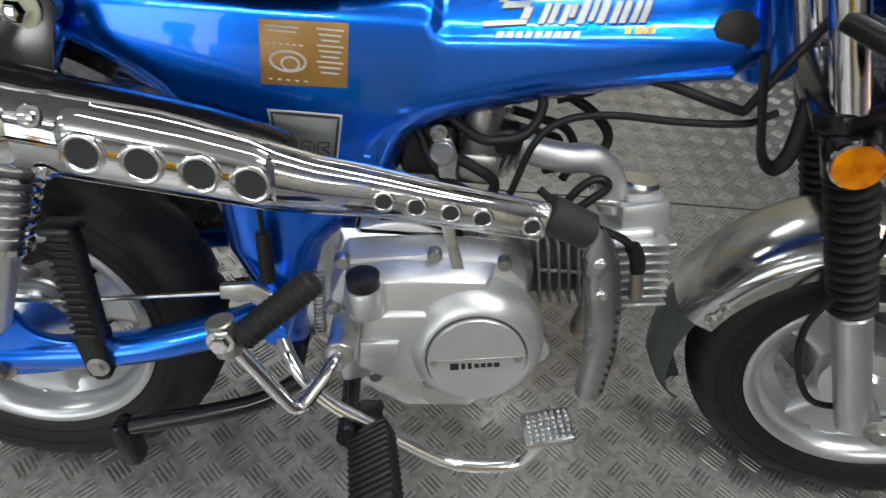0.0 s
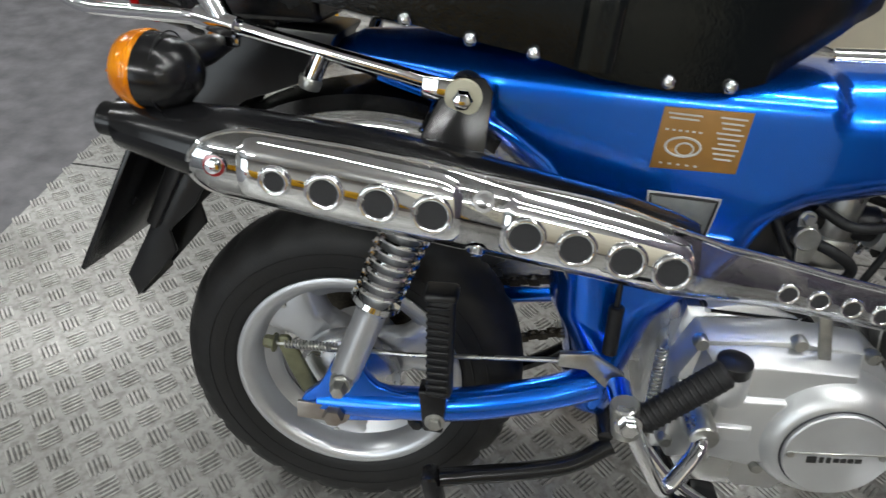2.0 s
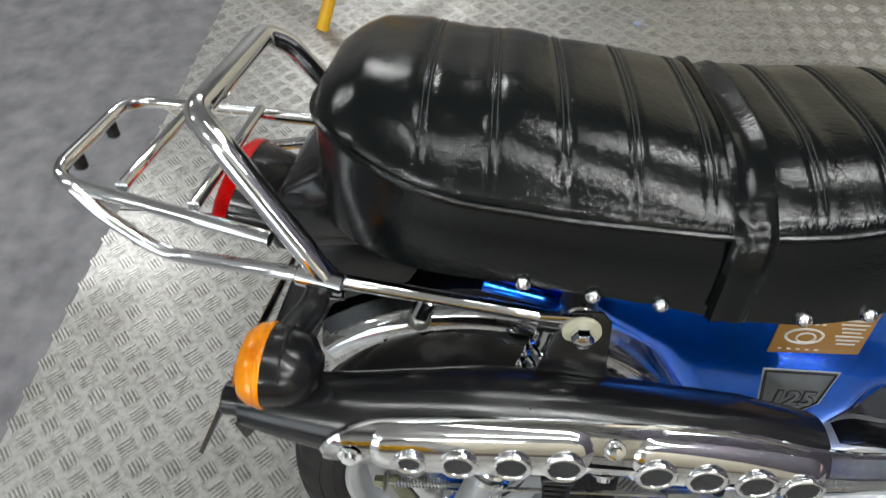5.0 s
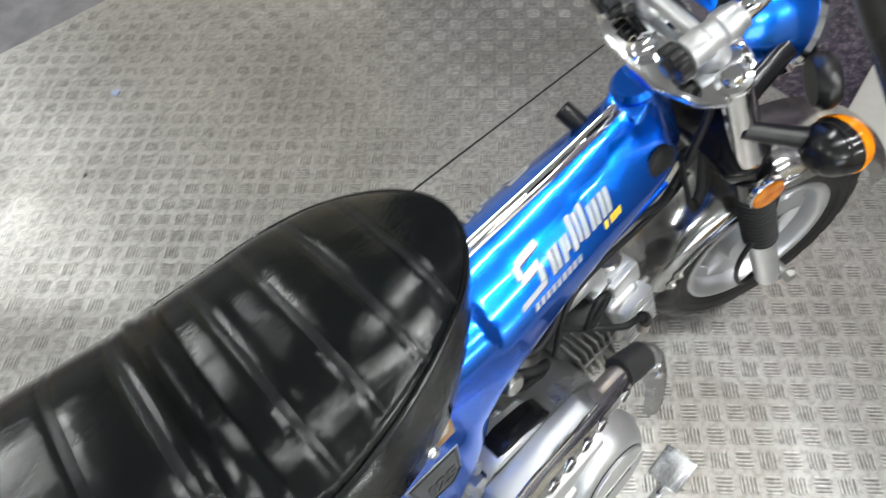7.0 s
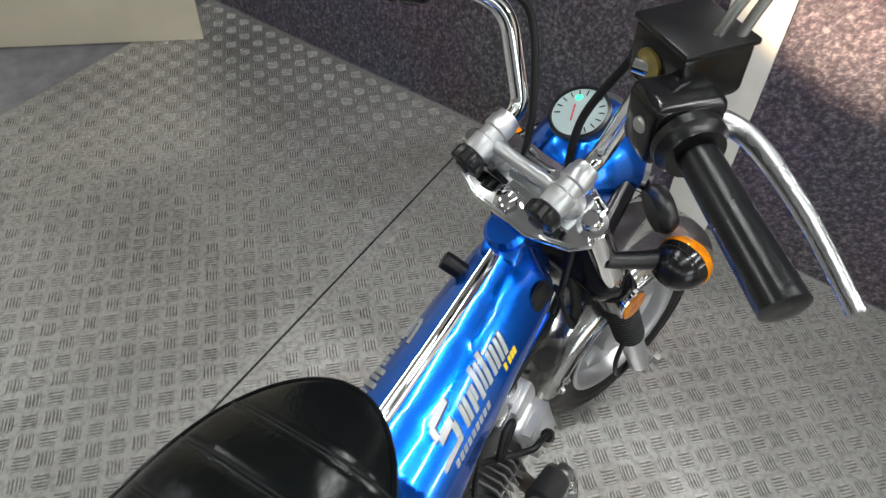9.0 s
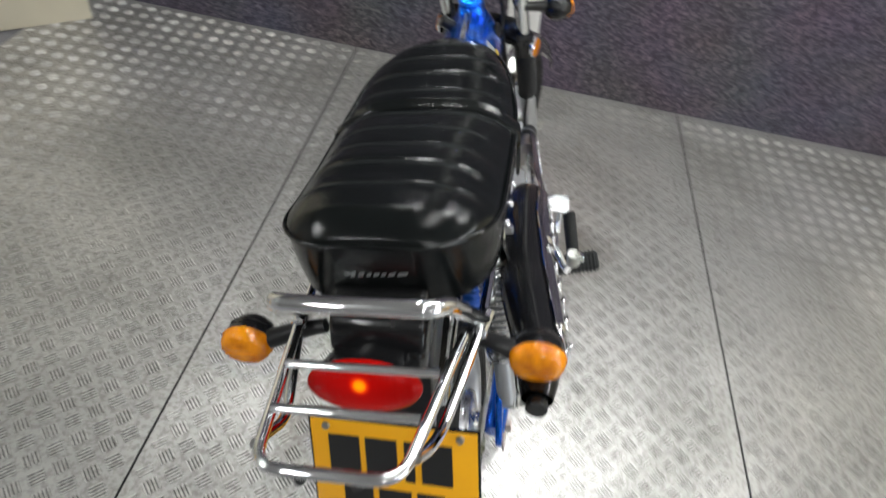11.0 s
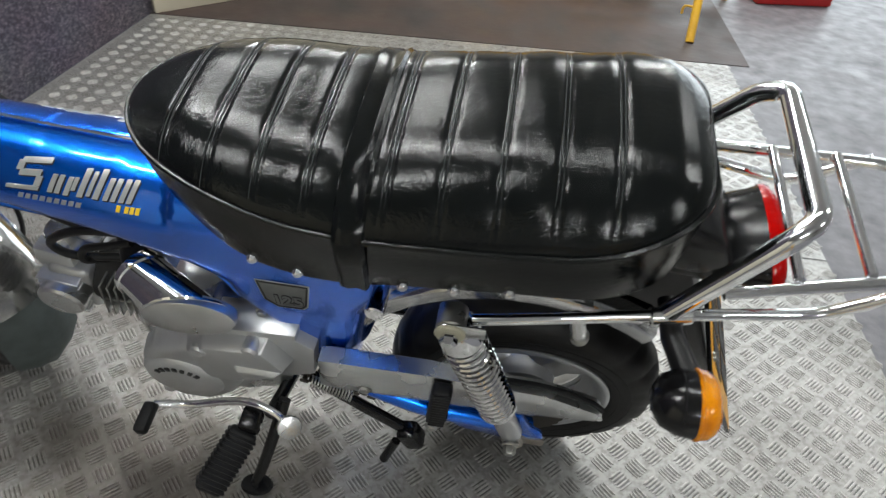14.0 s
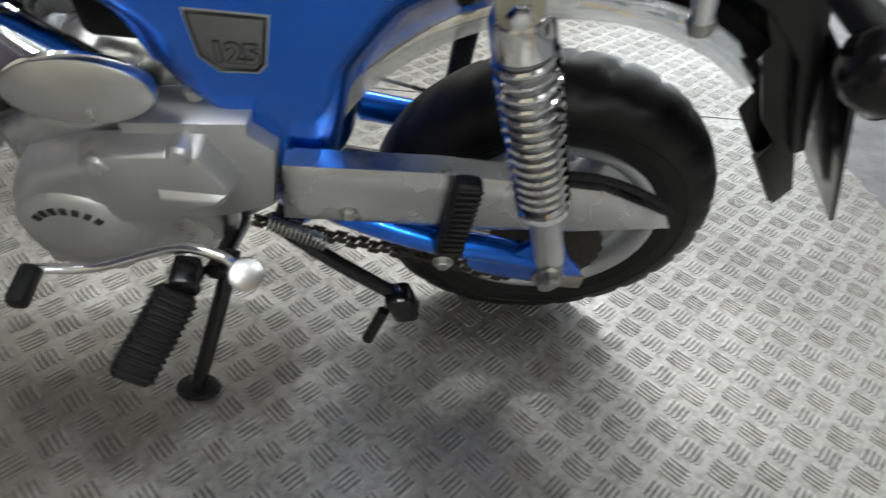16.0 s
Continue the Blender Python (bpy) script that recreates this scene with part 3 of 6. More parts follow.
# side decals: badge with number, brown instruction sticker, name drawn as plain slanted shapes
for s in (1, -1):
    yb = 0.0800
    out = curved([(0.267, 0.522), (0.338, 0.522), (0.334, 0.475), (0.318, 0.459), (0.283, 0.461), (0.276, 0.47)], 1)
    b = B("badge", prism([(x, z) for x, z in out], s * (yb - 0.004), s * (yb + 0.0015), 0.0006), DECAL, "side badge with a silver edge and a black inner line")
    cx, cz = 0.304, 0.494
    B("badge_line", tube([(cx + (x - cx) * 0.90, s * (yb + 0.0014), cz + (z - cz) * 0.88) for x, z in dense(out, 0.01)], 0.0017, 6, True), INK, parent=b)
    B("badge_face", prism([(cx + (x - cx) * 0.86, cz + (z - cz) * 0.83) for x, z in out], s * yb, s * (yb + 0.0022), 0.0004), BADGE, parent=b)
    for n, out_of, mat, off in (("badge_number", 0.0024, DARK, 0.0017), ("badge_number_fill", 0.0030, BADGE, 0.0004)):
        letters(n, "125", 0.028, Matrix.Translation((0.306 if s < 0 else 0.301, s * (yb + out_of), 0.4815)) @ pose(0, 0, 0, 90, 0, 0 if s < 0 else 180), mat, b, offset=off)
    bars = [((0.480, 0.632), (0.506, 0.6355), 0.0055), ((0.484, 0.643), (0.518, 0.6475), 0.0042), ((0.462, 0.6145), (0.502, 0.620), 0.0042), ((0.478, 0.638), (0.486, 0.639), 0.008), ((0.498, 0.627), (0.506, 0.628), 0.010)]
    bars += [((x, 0.6275 + 0.11 * (x - 0.51) + up), (x + w, 0.6275 + 0.11 * (x + w - 0.51) + up), h) for x, w, h, up in
             ((0.516, 0.006, 0.018, 0), (0.5245, 0.006, 0.018, 0), (0.535, 0.006, 0.018, -0.001), (0.5435, 0.005, 0.012, 0.002), (0.553, 0.007, 0.026, 0.003), (0.5635, 0.005, 0.022, 0.003), (0.572, 0.007, 0.026, 0.003), (0.583, 0.006, 0.02, 0), (0.592, 0.006, 0.02, 0), (0.602, 0.006, 0.02, 0), (0.611, 0.006, 0.02, 0))]
    outlines = [[(a - 0.45 * h / 2, z - h / 2), (b - 0.45 * h / 2, y - h / 2), (b + 0.45 * h / 2, y + h / 2), (a + 0.45 * h / 2, z + h / 2)] for (a, z), (b, y), h in bars]
    B("logo_shadow", decal([[(x + 0.0012, z - 0.0014) for x, z in o] for o in outlines], s, 0.0006), INK)
    word = B("logo", decal(outlines, s, 0.0013), DECAL, "silver slanted shapes of a name on the body side")
    B("logo_underline", decal([[(x, 0.6035 + 0.085 * (x - 0.476)), (x + 0.006, 0.6035 + 0.085 * (x - 0.47)), (x + 0.0085, 0.6095 + 0.085 * (x - 0.47)), (x + 0.0025, 0.6095 + 0.085 * (x - 0.476))] for x in np.arange(0.474, 0.545, 0.0088)], s, 0.0008), SILVER, parent=word)
    B("logo_tag", decal([[(x, 0.617 + 0.1 * (x - 0.595)), (x + 0.005, 0.617 + 0.1 * (x - 0.59)), (x + 0.007, 0.624 + 0.1 * (x - 0.59)), (x + 0.002, 0.624 + 0.1 * (x - 0.595))] for x in (0.594, 0.604, 0.6105, 0.617)], s, 0.001), GOLD, "yellow tag under the name", parent=word)
st = B("sticker", prism([(0.263, 0.545), (0.342, 0.548), (0.342, 0.606), (0.263, 0.603)], -0.0805, -0.0825, 0.0004), BROWN, "brown instruction sticker with white print")
B("sticker_print", join(*[box(x, -0.0828, z, w, 0.0006, 0.0016, 0) for x, z, w in [(0.283, 0.598, 0.03), (0.283, 0.594, 0.026)] + [(0.326, 0.599 - k * 0.0048, 0.024 - 0.004 * (k % 3)) for k in range(9)]
  + [(0.270 + 0.006 * k, 0.583, 0.003) for k in range(6)] + [(0.272 + 0.008 * k, 0.551, 0.003) for k in range(5)]],
  tube([(0.288 + 0.016 * math.cos(a), -0.0827, 0.568 + 0.009 * math.sin(a)) for a in np.linspace(0, 2 * math.pi, 20)[:-1]], 0.0012, 6, True),
  tube([(0.290 + 0.008 * math.cos(a), -0.0827, 0.566 + 0.006 * math.sin(a)) for a in np.linspace(0, 2 * math.pi, 14)[:-1]], 0.0010, 6, True)), WHITE, parent=st)

# seat
SEAT_FRONT, SEAT_REAR = 0.446, -0.137


def seat_half(x):
    """Half width of the cushion along the machine."""
    w = 0.138
    if x > 0.15:
        t = min(1, (x - 0.15) / (SEAT_FRONT - 0.15))
        w = 0.138 * math.sqrt(max(0, 1 - t**2.45))
    if x < -0.015:
        t = min(1, (-0.015 - x) / (-0.015 - SEAT_REAR))
        w = 0.138 - 0.088 * (1 - math.sqrt(max(0, 1 - t**2.3)))
    return max(w, 0.004)


def seam_z(x):
    return float(np.interp(x, (-0.137, -0.115, -0.085, -0.05, -0.02, 0.06, 0.17, 0.25, 0.31, 0.36, 0.447), (0.768, 0.764, 0.754, 0.742, 0.733, 0.722, 0.714, 0.716, 0.725, 0.731, 0.735)))


def low_z(x):
    return float(np.interp(x, (-0.128, -0.09, -0.04, 0.03, 0.086, 0.14, 0.19, 0.25, 0.30, 0.33, 0.36, 0.40, 0.447), (0.676, 0.670, 0.664, 0.657, 0.649, 0.642, 0.631, 0.626, 0.628, 0.638, 0.660, 0.688, 0.705)))


STRAP, PLEATS = 0.187, (-0.047, 0.003, 0.054, 0.105, 0.157, 0.232, 0.281, 0.330, 0.378)


def seat_top(x, u):
    """Height of the seat at x, u from -1 to 1 across."""
    crown = float(np.interp(x, (-0.128, -0.06, 0.02, 0.1, 0.17, 0.187, 0.22, 0.30, 0.36, 0.447), (0.030, 0.050, 0.059, 0.054, 0.046, 0.041, 0.042, 0.036, 0.029, 0.020)))
    k = 1 - abs(u) ** 3.6
    end = min(1.0, max(0.0, (x - SEAT_REAR) / 0.04)) ** 0.45 * min(1.0, max(0.0, (SEAT_FRONT - x) / 0.07)) ** 0.55
    z = seam_z(x) + crown * k * end
    for p in PLEATS:
        z -= (0.0012 * math.exp(-(((x - p) / 0.0062) ** 4)) - 0.0008 * math.exp(-(((x - p) / 0.0026) ** 4))) * min(1, 1.6 * k) * (0.4 if abs(u) > 0.9 else 1)
        z += 0.0003 * math.exp(-(((x - p - 0.024) / 0.018) ** 2)) * k
    z -= 0.010 * math.exp(-(((x - STRAP) / 0.010) ** 2)) * k
    z += 0.0005 * noise.noise((x * 30, u * 5, 0)) * k
    return z


def seat_mesh():
    bm = bmesh.new()
    xs = sorted({round(v, 5) for v in [*np.linspace(SEAT_REAR, SEAT_FRONT, 150), *[p + d for p in (*PLEATS, STRAP) for d in (-0.0105, -0.0085, -0.0065, -0.0045, -0.0032, -0.002, 0, 0.002, 0.0032, 0.0045, 0.0065, 0.0085, 0.0105)]] if SEAT_REAR <= v <= SEAT_FRONT})
    n, rows = 28, []
    for x in xs:
        w = seat_half(x)
        row = []
        lo = low_z(x)
        for t in (0, 0.3, 0.65, 0.92):
            tuck = 0.972 + 0.035 * math.sin(t * 2.6)
            row.append((x, -w * tuck, lo + (seam_z(x) - lo) * t))
        for k in range(n + 1):
            u = -1 + 2 * k / n
            row.append((x, w * 1.012 * u, seat_top(x, u)))
        row += [(a, -b, c) for a, b, c in reversed(row[:4])]
        rows.append([bm.verts.new(v) for v in row])
    for a, b in zip(rows, rows[1:]):
        for k in range(len(a) - 1):
            bm.faces.new((a[k], a[k + 1], b[k + 1], b[k]))
        bm.faces.new((a[-1], a[0], b[0], b[-1]))
    bm.faces.new(rows[0])
    bm.faces.new(rows[-1])
    return bm


seat = B("seat", seat_mesh(), LEATHER, "long black vinyl seat with sewn cross pleats", smooth=75)


def seam_ring(grow=1.016, lift=0.0):
    """The line where the cushion's top is sewn to its skirt."""
    xs = [SEAT_REAR + 0.5 * (SEAT_FRONT - SEAT_REAR) * (1 - math.cos(math.pi * k / 40)) for k in range(41)]
    right = [(x, -seat_half(x) * grow, seam_z(x) + lift) for x in xs]
    return right + [(x, -y, z) for x, y, z in reversed(right[1:-1])]


B("seat_piping", tube(seam_ring(1.012), 0.0027, 8, True), LEATHER, "black vinyl piping round the seat", parent=seat)
for p in PLEATS:
    for d in (-0.0019, 0.0019):
        pts = [(p + d, seat_half(p) * u, seat_top(p + d, u) + 0.0003) for u in np.linspace(-0.985, 0.985, 33)]
        B("pleat_stitching", tube(pts, 0.0006, 5), STITCH, "line of grey stitching", parent=seat)
strap = bmesh.new()
rows = []
for x, lift in ((STRAP - 0.017, 0.0005), (STRAP - 0.0135, 0.0055), (STRAP - 0.004, 0.0035), (STRAP + 0.004, 0.006), (STRAP + 0.013, 0.0045), (STRAP + 0.015, 0.0005)):
    w = seat_half(x)
    line = [(x, -w * 1.0 - lift, 0.637), (x, -w * 1.015 - lift, 0.68), (x, -w * 1.02 - lift, seam_z(STRAP))]
    line += [(x, w * u, seat_top(x, u) + lift) for u in np.linspace(-0.96, 0.96, 27)]
    line += [(a, -b, c) for a, b, c in reversed(line[:3])]
    rows.append([strap.verts.new(v) for v in line])
for a, b in zip(rows, rows[1:]):
    for k in range(len(a) - 1):
        strap.faces.new((a[k], a[k + 1], b[k + 1], b[k]))
B("seat_strap", strap, LEATHER, "black vinyl strap across the seat", parent=seat, smooth=60)
for x, y, z in ((0.031, 0.136, 0.656), (0.085, 0.136, 0.6465), (0.137, 0.138, 0.641), (0.248, 0.130, 0.630), (0.300, 0.121, 0.630)):
    for s in (1, -1):
        y2 = seat_half(x) * 1.0
        B("stud", lathe([(0.0062, 0), (0.0055, 0.003), (0.003, 0.0052), (0.0, 0.0058)], 16, along((x, s * (y2 - 0.002), z + 0.004), (x, s * (y2 + 1), z + 0.004))), CHROME, "domed chrome stud on the seat skirt", parent=seat)
mark = bmesh.new()
for y, w, h in ((0.041, 0.015, 0.007), (0.030, 0.006, 0.011), (0.020, 0.007, 0.009), (0.010, 0.006, 0.007), (0.001, 0.007, 0.007), (-0.008, 0.006, 0.007), (-0.018, 0.008, 0.007), (-0.031, 0.012, 0.007)):
    z = 0.7265 - 0.04 * y
    face = [mark.verts.new((-0.1385 + 0.9 * yy * yy, yy, zz)) for yy, zz in ((y + w / 2, z - h / 2), (y - w / 2, z - h / 2 + 0.0015), (y - w / 2 - 0.003, z + h / 2), (y + w / 2 - 0.003, z + h / 2 - 0.0015))]
    mark.faces.new(face)
bmesh.ops.solidify(mark, geom=mark.faces[:], thickness=0.0012)
B("seat_logo", mark, DECAL, "silver slanted shapes of a maker's mark on the seat's rear", parent=seat)


# wheels
def wheel(name, c, label, turned):
    put = F if turned else B
    hub = put(name, lathe([(0.0, -0.055), (0.022, -0.055), (0.028, -0.045), (0.052, -0.038), (0.055, -0.02), (0.05, 0.0), (0.055, 0.02), (0.052, 0.038), (0.028, 0.045), (0.022, 0.055), (0.0, 0.055)], 36,
                          Matrix.Translation(c) @ pose(0, 0, 0, 90, 0, 0)), SILVER, label)

    def bite(i, k):
        lean = {4: 2, 5: 1, 6: 0, 7: -1, 10: 1, 11: 0, 12: -1, 13: -2}.get(i)
        if lean is not None and (k + lean) % 6 == 0:
            return -0.0055
        return -0.0045 if i in (8, 9) and k % 12 == 3 else 0.0

    prof = [(0.136, -0.036), (0.141, -0.0435), (0.150, -0.048), (0.168, -0.0520), (0.188, -0.0515), (0.203, -0.0445), (0.2108, -0.032), (0.2162, -0.017), (0.2175, -0.005), (0.2175, 0.005), (0.2162, 0.017), (0.2108, 0.032),
            (0.203, 0.0445), (0.188, 0.0515), (0.168, 0.052), (0.150, 0.048), (0.141, 0.0435), (0.136, 0.036)]
    put("tyre", lathe(prof, 144, Matrix.Translation(c) @ pose(0, 0, 0, 90, 0, 0), False, bite), TYRE, "black rubber tyre with shoulder grooves", parent=hub, smooth=35)
    for d in (0.158, 0.176):
        for s in (1, -1):
            put("tyre_line", ring_of(Vector(c) + V(0, s * (0.0500 if d < 0.16 else 0.0522), 0), (0, 1, 0), d, 0.0008, 64, 6), TYRE, parent=hub)
    half = [(0.116, 0.0), (0.117, 0.014), (0.120, 0.028), (0.1235, 0.038), (0.1285, 0.0445), (0.1345, 0.0475), (0.1395, 0.0480), (0.1425, 0.0465), (0.1428, 0.0435), (0.139, 0.040), (0.134, 0.030), (0.133, 0.0)]
    put("rim", lathe([(r, -h) for r, h in half] + [(r, h) for r, h in reversed(half[1:-1])] + [half[0]], 80,
                     Matrix.Translation(c) @ pose(0, 0, 0, 90, 0, 0), False), SILVER, "silver cast rim with a rounded lip", parent=hub)
    for side in (1, -1):
        put("rim_web", lathe([(0.130, side * 0.030), (0.122, side * 0.020), (0.104, side * 0.012), (0.100, side * 0.006), (0.104, side * 0.002), (0.138, side * 0.008)], 64, Matrix.Translation(c) @ pose(0, 0, 0, 90, 0, 0), False), SILVER, parent=hub)
    for k in range(3):
        a = 2 * math.pi * k / 3 + 0.35
        u, w = V(math.cos(a), 0, math.sin(a)), V(-math.sin(a), 0, math.cos(a))
        o = [(0.03, -0.034), (0.07, -0.030), (0.100, -0.044), (0.122, -0.052), (0.130, -0.030), (0.132, 0.0), (0.130, 0.030), (0.122, 0.052), (0.100, 0.044), (0.07, 0.030), (0.03, 0.034)]
        sp = pillow(curved(o, 3), 0.006, 0.019, 0.016, 0.009)
        m = Matrix(((u.x, 0, w.x, c[0]), (0, 1, 0, c[1]), (u.z, 0, w.z, c[2]), (0, 0, 0, 1)))
        put("spoke", move(sp, m), SILVER, "broad cast spoke", parent=hub)
        for y in (1, -1):
            put("rim_bolt", bolt(V(*c) + u * 0.118 + V(0, y * 0.016, 0), (0, y, 0), 0.0045, 0.004, False), STEEL, parent=hub)
    return hub


wheel("rear_wheel", AXLE_R, "silver cast rear wheel with black tyre", False)
AXLE_F = STEM + FORWARD * 0.037 + DOWN * 0.565 + V(0.026, 0, 0)
AXLE_F.z = 0.2175
wheel("front_wheel", AXLE_F, "silver cast front wheel with black tyre", True)

# rear suspension and swing arm
WASHER = material("cream_rubber", (0.42, 0.4, 0.3), 0.5, grain=0.2, scale=80)
for s in (1, -1):
    top, bot = V(0.084, 0.139 if s > 0 else -0.100, 0.600), V(-0.014, 0.133 if s > 0 else -0.124, 0.281)
    u = (bot - top).normalized()
    sh = B("shock_absorber", cyl(top + u * 0.012, bot, 0.0172, 0.0165, 24), SILVER, "rear shock absorber with chrome coil spring")
    B("shock_spring", coil(top + u * 0.045, top + u * 0.222, 0.0235, 0.0034, 14.5), SPRINGM, "chrome coil spring", parent=sh)
    B("shock_cap", lathe([(0.012, 0), (0.018, 0.003), (0.0235, 0.012), (0.0255, 0.036), (0.023, 0.039)], 28, along(top + u * 0.006, bot)), CHROME, parent=sh)
    B("shock_seat", lathe([(0.019, 0), (0.026, 0.002), (0.0268, 0.008), (0.022, 0.012), (0.018, 0.018)], 28, along(top + u * 0.226, bot)), CHROME, parent=sh)
    for c, r in ((top, 0.016), (bot, 0.013)):
        B("shock_eye", cyl(c - V(0, 0.014, 0), c + V(0, 0.014, 0), r, n=22), STEEL, parent=sh)
        B("shock_nut", lathe([(0.0095, 0), (0.0095, 0.009), (0.007, 0.013), (0.0, 0.015)], 6, along(c + V(0, s * (0.0205 if s > 0 or c is bot else 0.0265), 0), c + V(0, s * 2, 0))), CHROME if c is top else STEEL, parent=sh)
        if s < 0 and c is top:
            B("shock_spacer", cyl(c + V(0, -0.013, 0), c + V(0, -0.020, 0), 0.009, n=18), STEEL, parent=sh)
        B("shock_washer", cyl(c + V(0, s * (0.016 if s > 0 or c is bot else 0.023), 0), c + V(0, s * (0.0212 if s > 0 or c is bot else 0.0268), 0), 0.0165 if c is top else 0.012, n=24), WASHER if c is top else STEEL, "cream rubber washer" if c is top else "", parent=sh)
    lift = 0.022 if s > 0 else 0.001
    arm = [(0.262, s * 0.085, 0.287 + lift), (0.20, s * 0.098, 0.268 + lift), (0.12, s * 0.107, 0.248 + lift), (0.04, s * 0.106, 0.235 + lift * 0.9), (-0.045, s * 0.100, 0.224 + lift * 0.2)]
    sw = B("swing_arm", tube(smooth_path(arm), 0.0165 if s > 0 else 0.0195, 18), BLUE, "metallic blue swing arm tube")
    B("swing_arm_end", prism(curved([(-0.066, 0.230), (-0.044, 0.256), (-0.026, 0.296), (-0.006, 0.297), (0.022, 0.262), (0.07, 0.253), (0.06, 0.222), (-0.02, 0.205), (-0.06, 0.204)], 3), s * 0.104, s * 0.116, 0.002), BLUE, parent=sw)
    B("axle_nut", bolt((AXLE_R.x, s * 0.1165, 0.2175), (0, s, 0), 0.0125, 0.012), RUST, parent=sw)
    B("chain_adjuster", box(-0.052, s * 0.1175, 0.2165, 0.036, 0.004, 0.024, 0.001), RUST, parent=sw)
    # passenger footrest, folded up
    fx, fz = (0.0, 0.0) if s > 0 else (-0.011, -0.014)
    pg = B("rear_footrest", box(0.094 + fx * 0.5, s * 0.134, (0.345 if s > 0 else 0.352) + fz * 0.6, 0.028, 0.022, 0.115 if s > 0 else 0.125, 0.007, 3, ry=-4), RUBBER, "black rubber passenger footrest, folded up")
    for k in range(13):
        zz = 0.298 + k * 0.0085 if s > 0 else 0.291 + k * 0.0088
        B("footrest_rib", box(0.0925 + fx * 0.6 + (zz - 0.345) * -0.07, s * 0.1462, zz, 0.0235, 0.004, 0.0042, 0.0014, 1), RUBBER, parent=pg)
    if s < 0:
        B("footrest_cap", box(0.084, -0.1345, 0.409, 0.034, 0.030, 0.010, 0.0045, 3, ry=-4), PLASTIC, "glossy end of the footrest rubber", parent=pg)
    B("footrest_bracket", prism([(0.080 + fx, 0.296 + fz), (0.112 + fx, 0.296 + fz), (0.112 + fx, 0.250 + fz * 1.7), (0.090 + fx, 0.250 + fz * 1.7)], s * 0.112, s * 0.136, 0.003), BLACK, parent=pg)
    B("footrest_bolt", bolt((0.102 + fx, s * 0.136, 0.266 + fz * 1.7), (0, s, 0), 0.008, 0.006), STEEL, parent=pg)
TAN = material("tan_stained_steel", (0.36, 0.25, 0.16), 0.45, 0.5, grain=0.4, scale=60, rvar=0.1)
stay = B("brake_stay", prism([(0.082, 0.250), (0.102, 0.244), (0.076, 0.186), (0.056, 0.192)], -0.085, -0.090, 0.002), TAN, "tan-stained flat brake stay")
B("stay_bolt", bolt((0.068, -0.090, 0.196), (0, -1, 0), 0.008, 0.007), BLACK, parent=stay)
B("axle", cyl((AXLE_R.x, -0.11, 0.2175), (AXLE_R.x, 0.11, 0.2175), 0.007), STEEL)
# brake drum plate, arm and rod on the right side
dr = B("brake_drum", lathe([(0.0, 0.066), (0.02, 0.066), (0.024, 0.058), (0.058, 0.052), (0.064, 0.044), (0.064, 0.03)], 40, Matrix.Translation(AXLE_R) @ pose(0, 0, 0, 90, 0, 0), True), ALU, "cast aluminium brake drum plate")
B("brake_arm", prism(curved([(-0.104, 0.279), (-0.096, 0.290), (-0.086, 0.284), (-0.062, 0.235), (-0.050, 0.214), (-0.060, 0.205), (-0.074, 0.211)], 2), -0.078, -0.085, 0.002), ZINC, "olive zinc-plated brake arm", parent=dr)
B("brake_rod", tube([(-0.105, -0.083, 0.279), (0.05, -0.088, 0.292), (0.226, -0.10, 0.324)], 0.0028, 8), STEEL, "thin brake rod")
B("brake_rod_spring", coil((-0.095, -0.083, 0.28), (-0.03, -0.085, 0.285), 0.005, 0.0012, 16, 10), STEEL)
B("brake_nut", bolt((-0.107, -0.083, 0.279), (-1, 0, 0), 0.008, 0.012), ZINC)
# rear mudguard in chrome: an arched, lipped band
band, rows = bmesh.new(), []
for k in range(33):
    a = radians(-8 + 139 * k / 32)
    row = []
    for y, d in ((-0.066, -0.016), (-0.066, -0.003), (-0.060, 0.006), (-0.04, 0.013), (0, 0.016), (0.04, 0.013), (0.060, 0.006), (0.066, -0.003), (0.066, -0.016)):
        r = 0.283 + 0.017 * max(0.0, (k - 14) / 18) + d
        row.append(band.verts.new((0.012 + (r - 0.015) * 0.92 * math.cos(a), y, 0.279 + r * 0.93 * math.sin(a))))
    rows.append(row)
for a, b in zip(rows, rows[1:]):
    for k in range(len(a) - 1):
        band.faces.new((a[k], a[k + 1], b[k + 1], b[k]))
bmesh.ops.solidify(band, geom=band.faces[:], thickness=0.0015)
B("rear_mudguard", band, CHROME, "chrome rear mudguard over the wheel")
liner, rows = bmesh.new(), []
for k in range(15):
    a = radians(66 + 62 * k / 14)
    rows.append([liner.verts.new((0.012 + (r - 0.015) * 0.92 * math.cos(a), y, 0.279 + r * 0.93 * math.sin(a))) for y, d in ((-0.057, 0.010), (-0.05, 0.026), (0, 0.034), (0.05, 0.026), (0.057, 0.010)) for r in (0.283 + 0.017 * max(0.0, (k * 62 / 14 + 12) / 78) + d,)])
for a, b in zip(rows, rows[1:]):
    for k in range(4):
        liner.faces.new((a[k], a[k + 1], b[k + 1], b[k]))
bmesh.ops.solidify(liner, geom=liner.faces[:], thickness=0.002)
B("mudguard_liner", liner, BLACK, "black plastic liner over the rear mudguard")
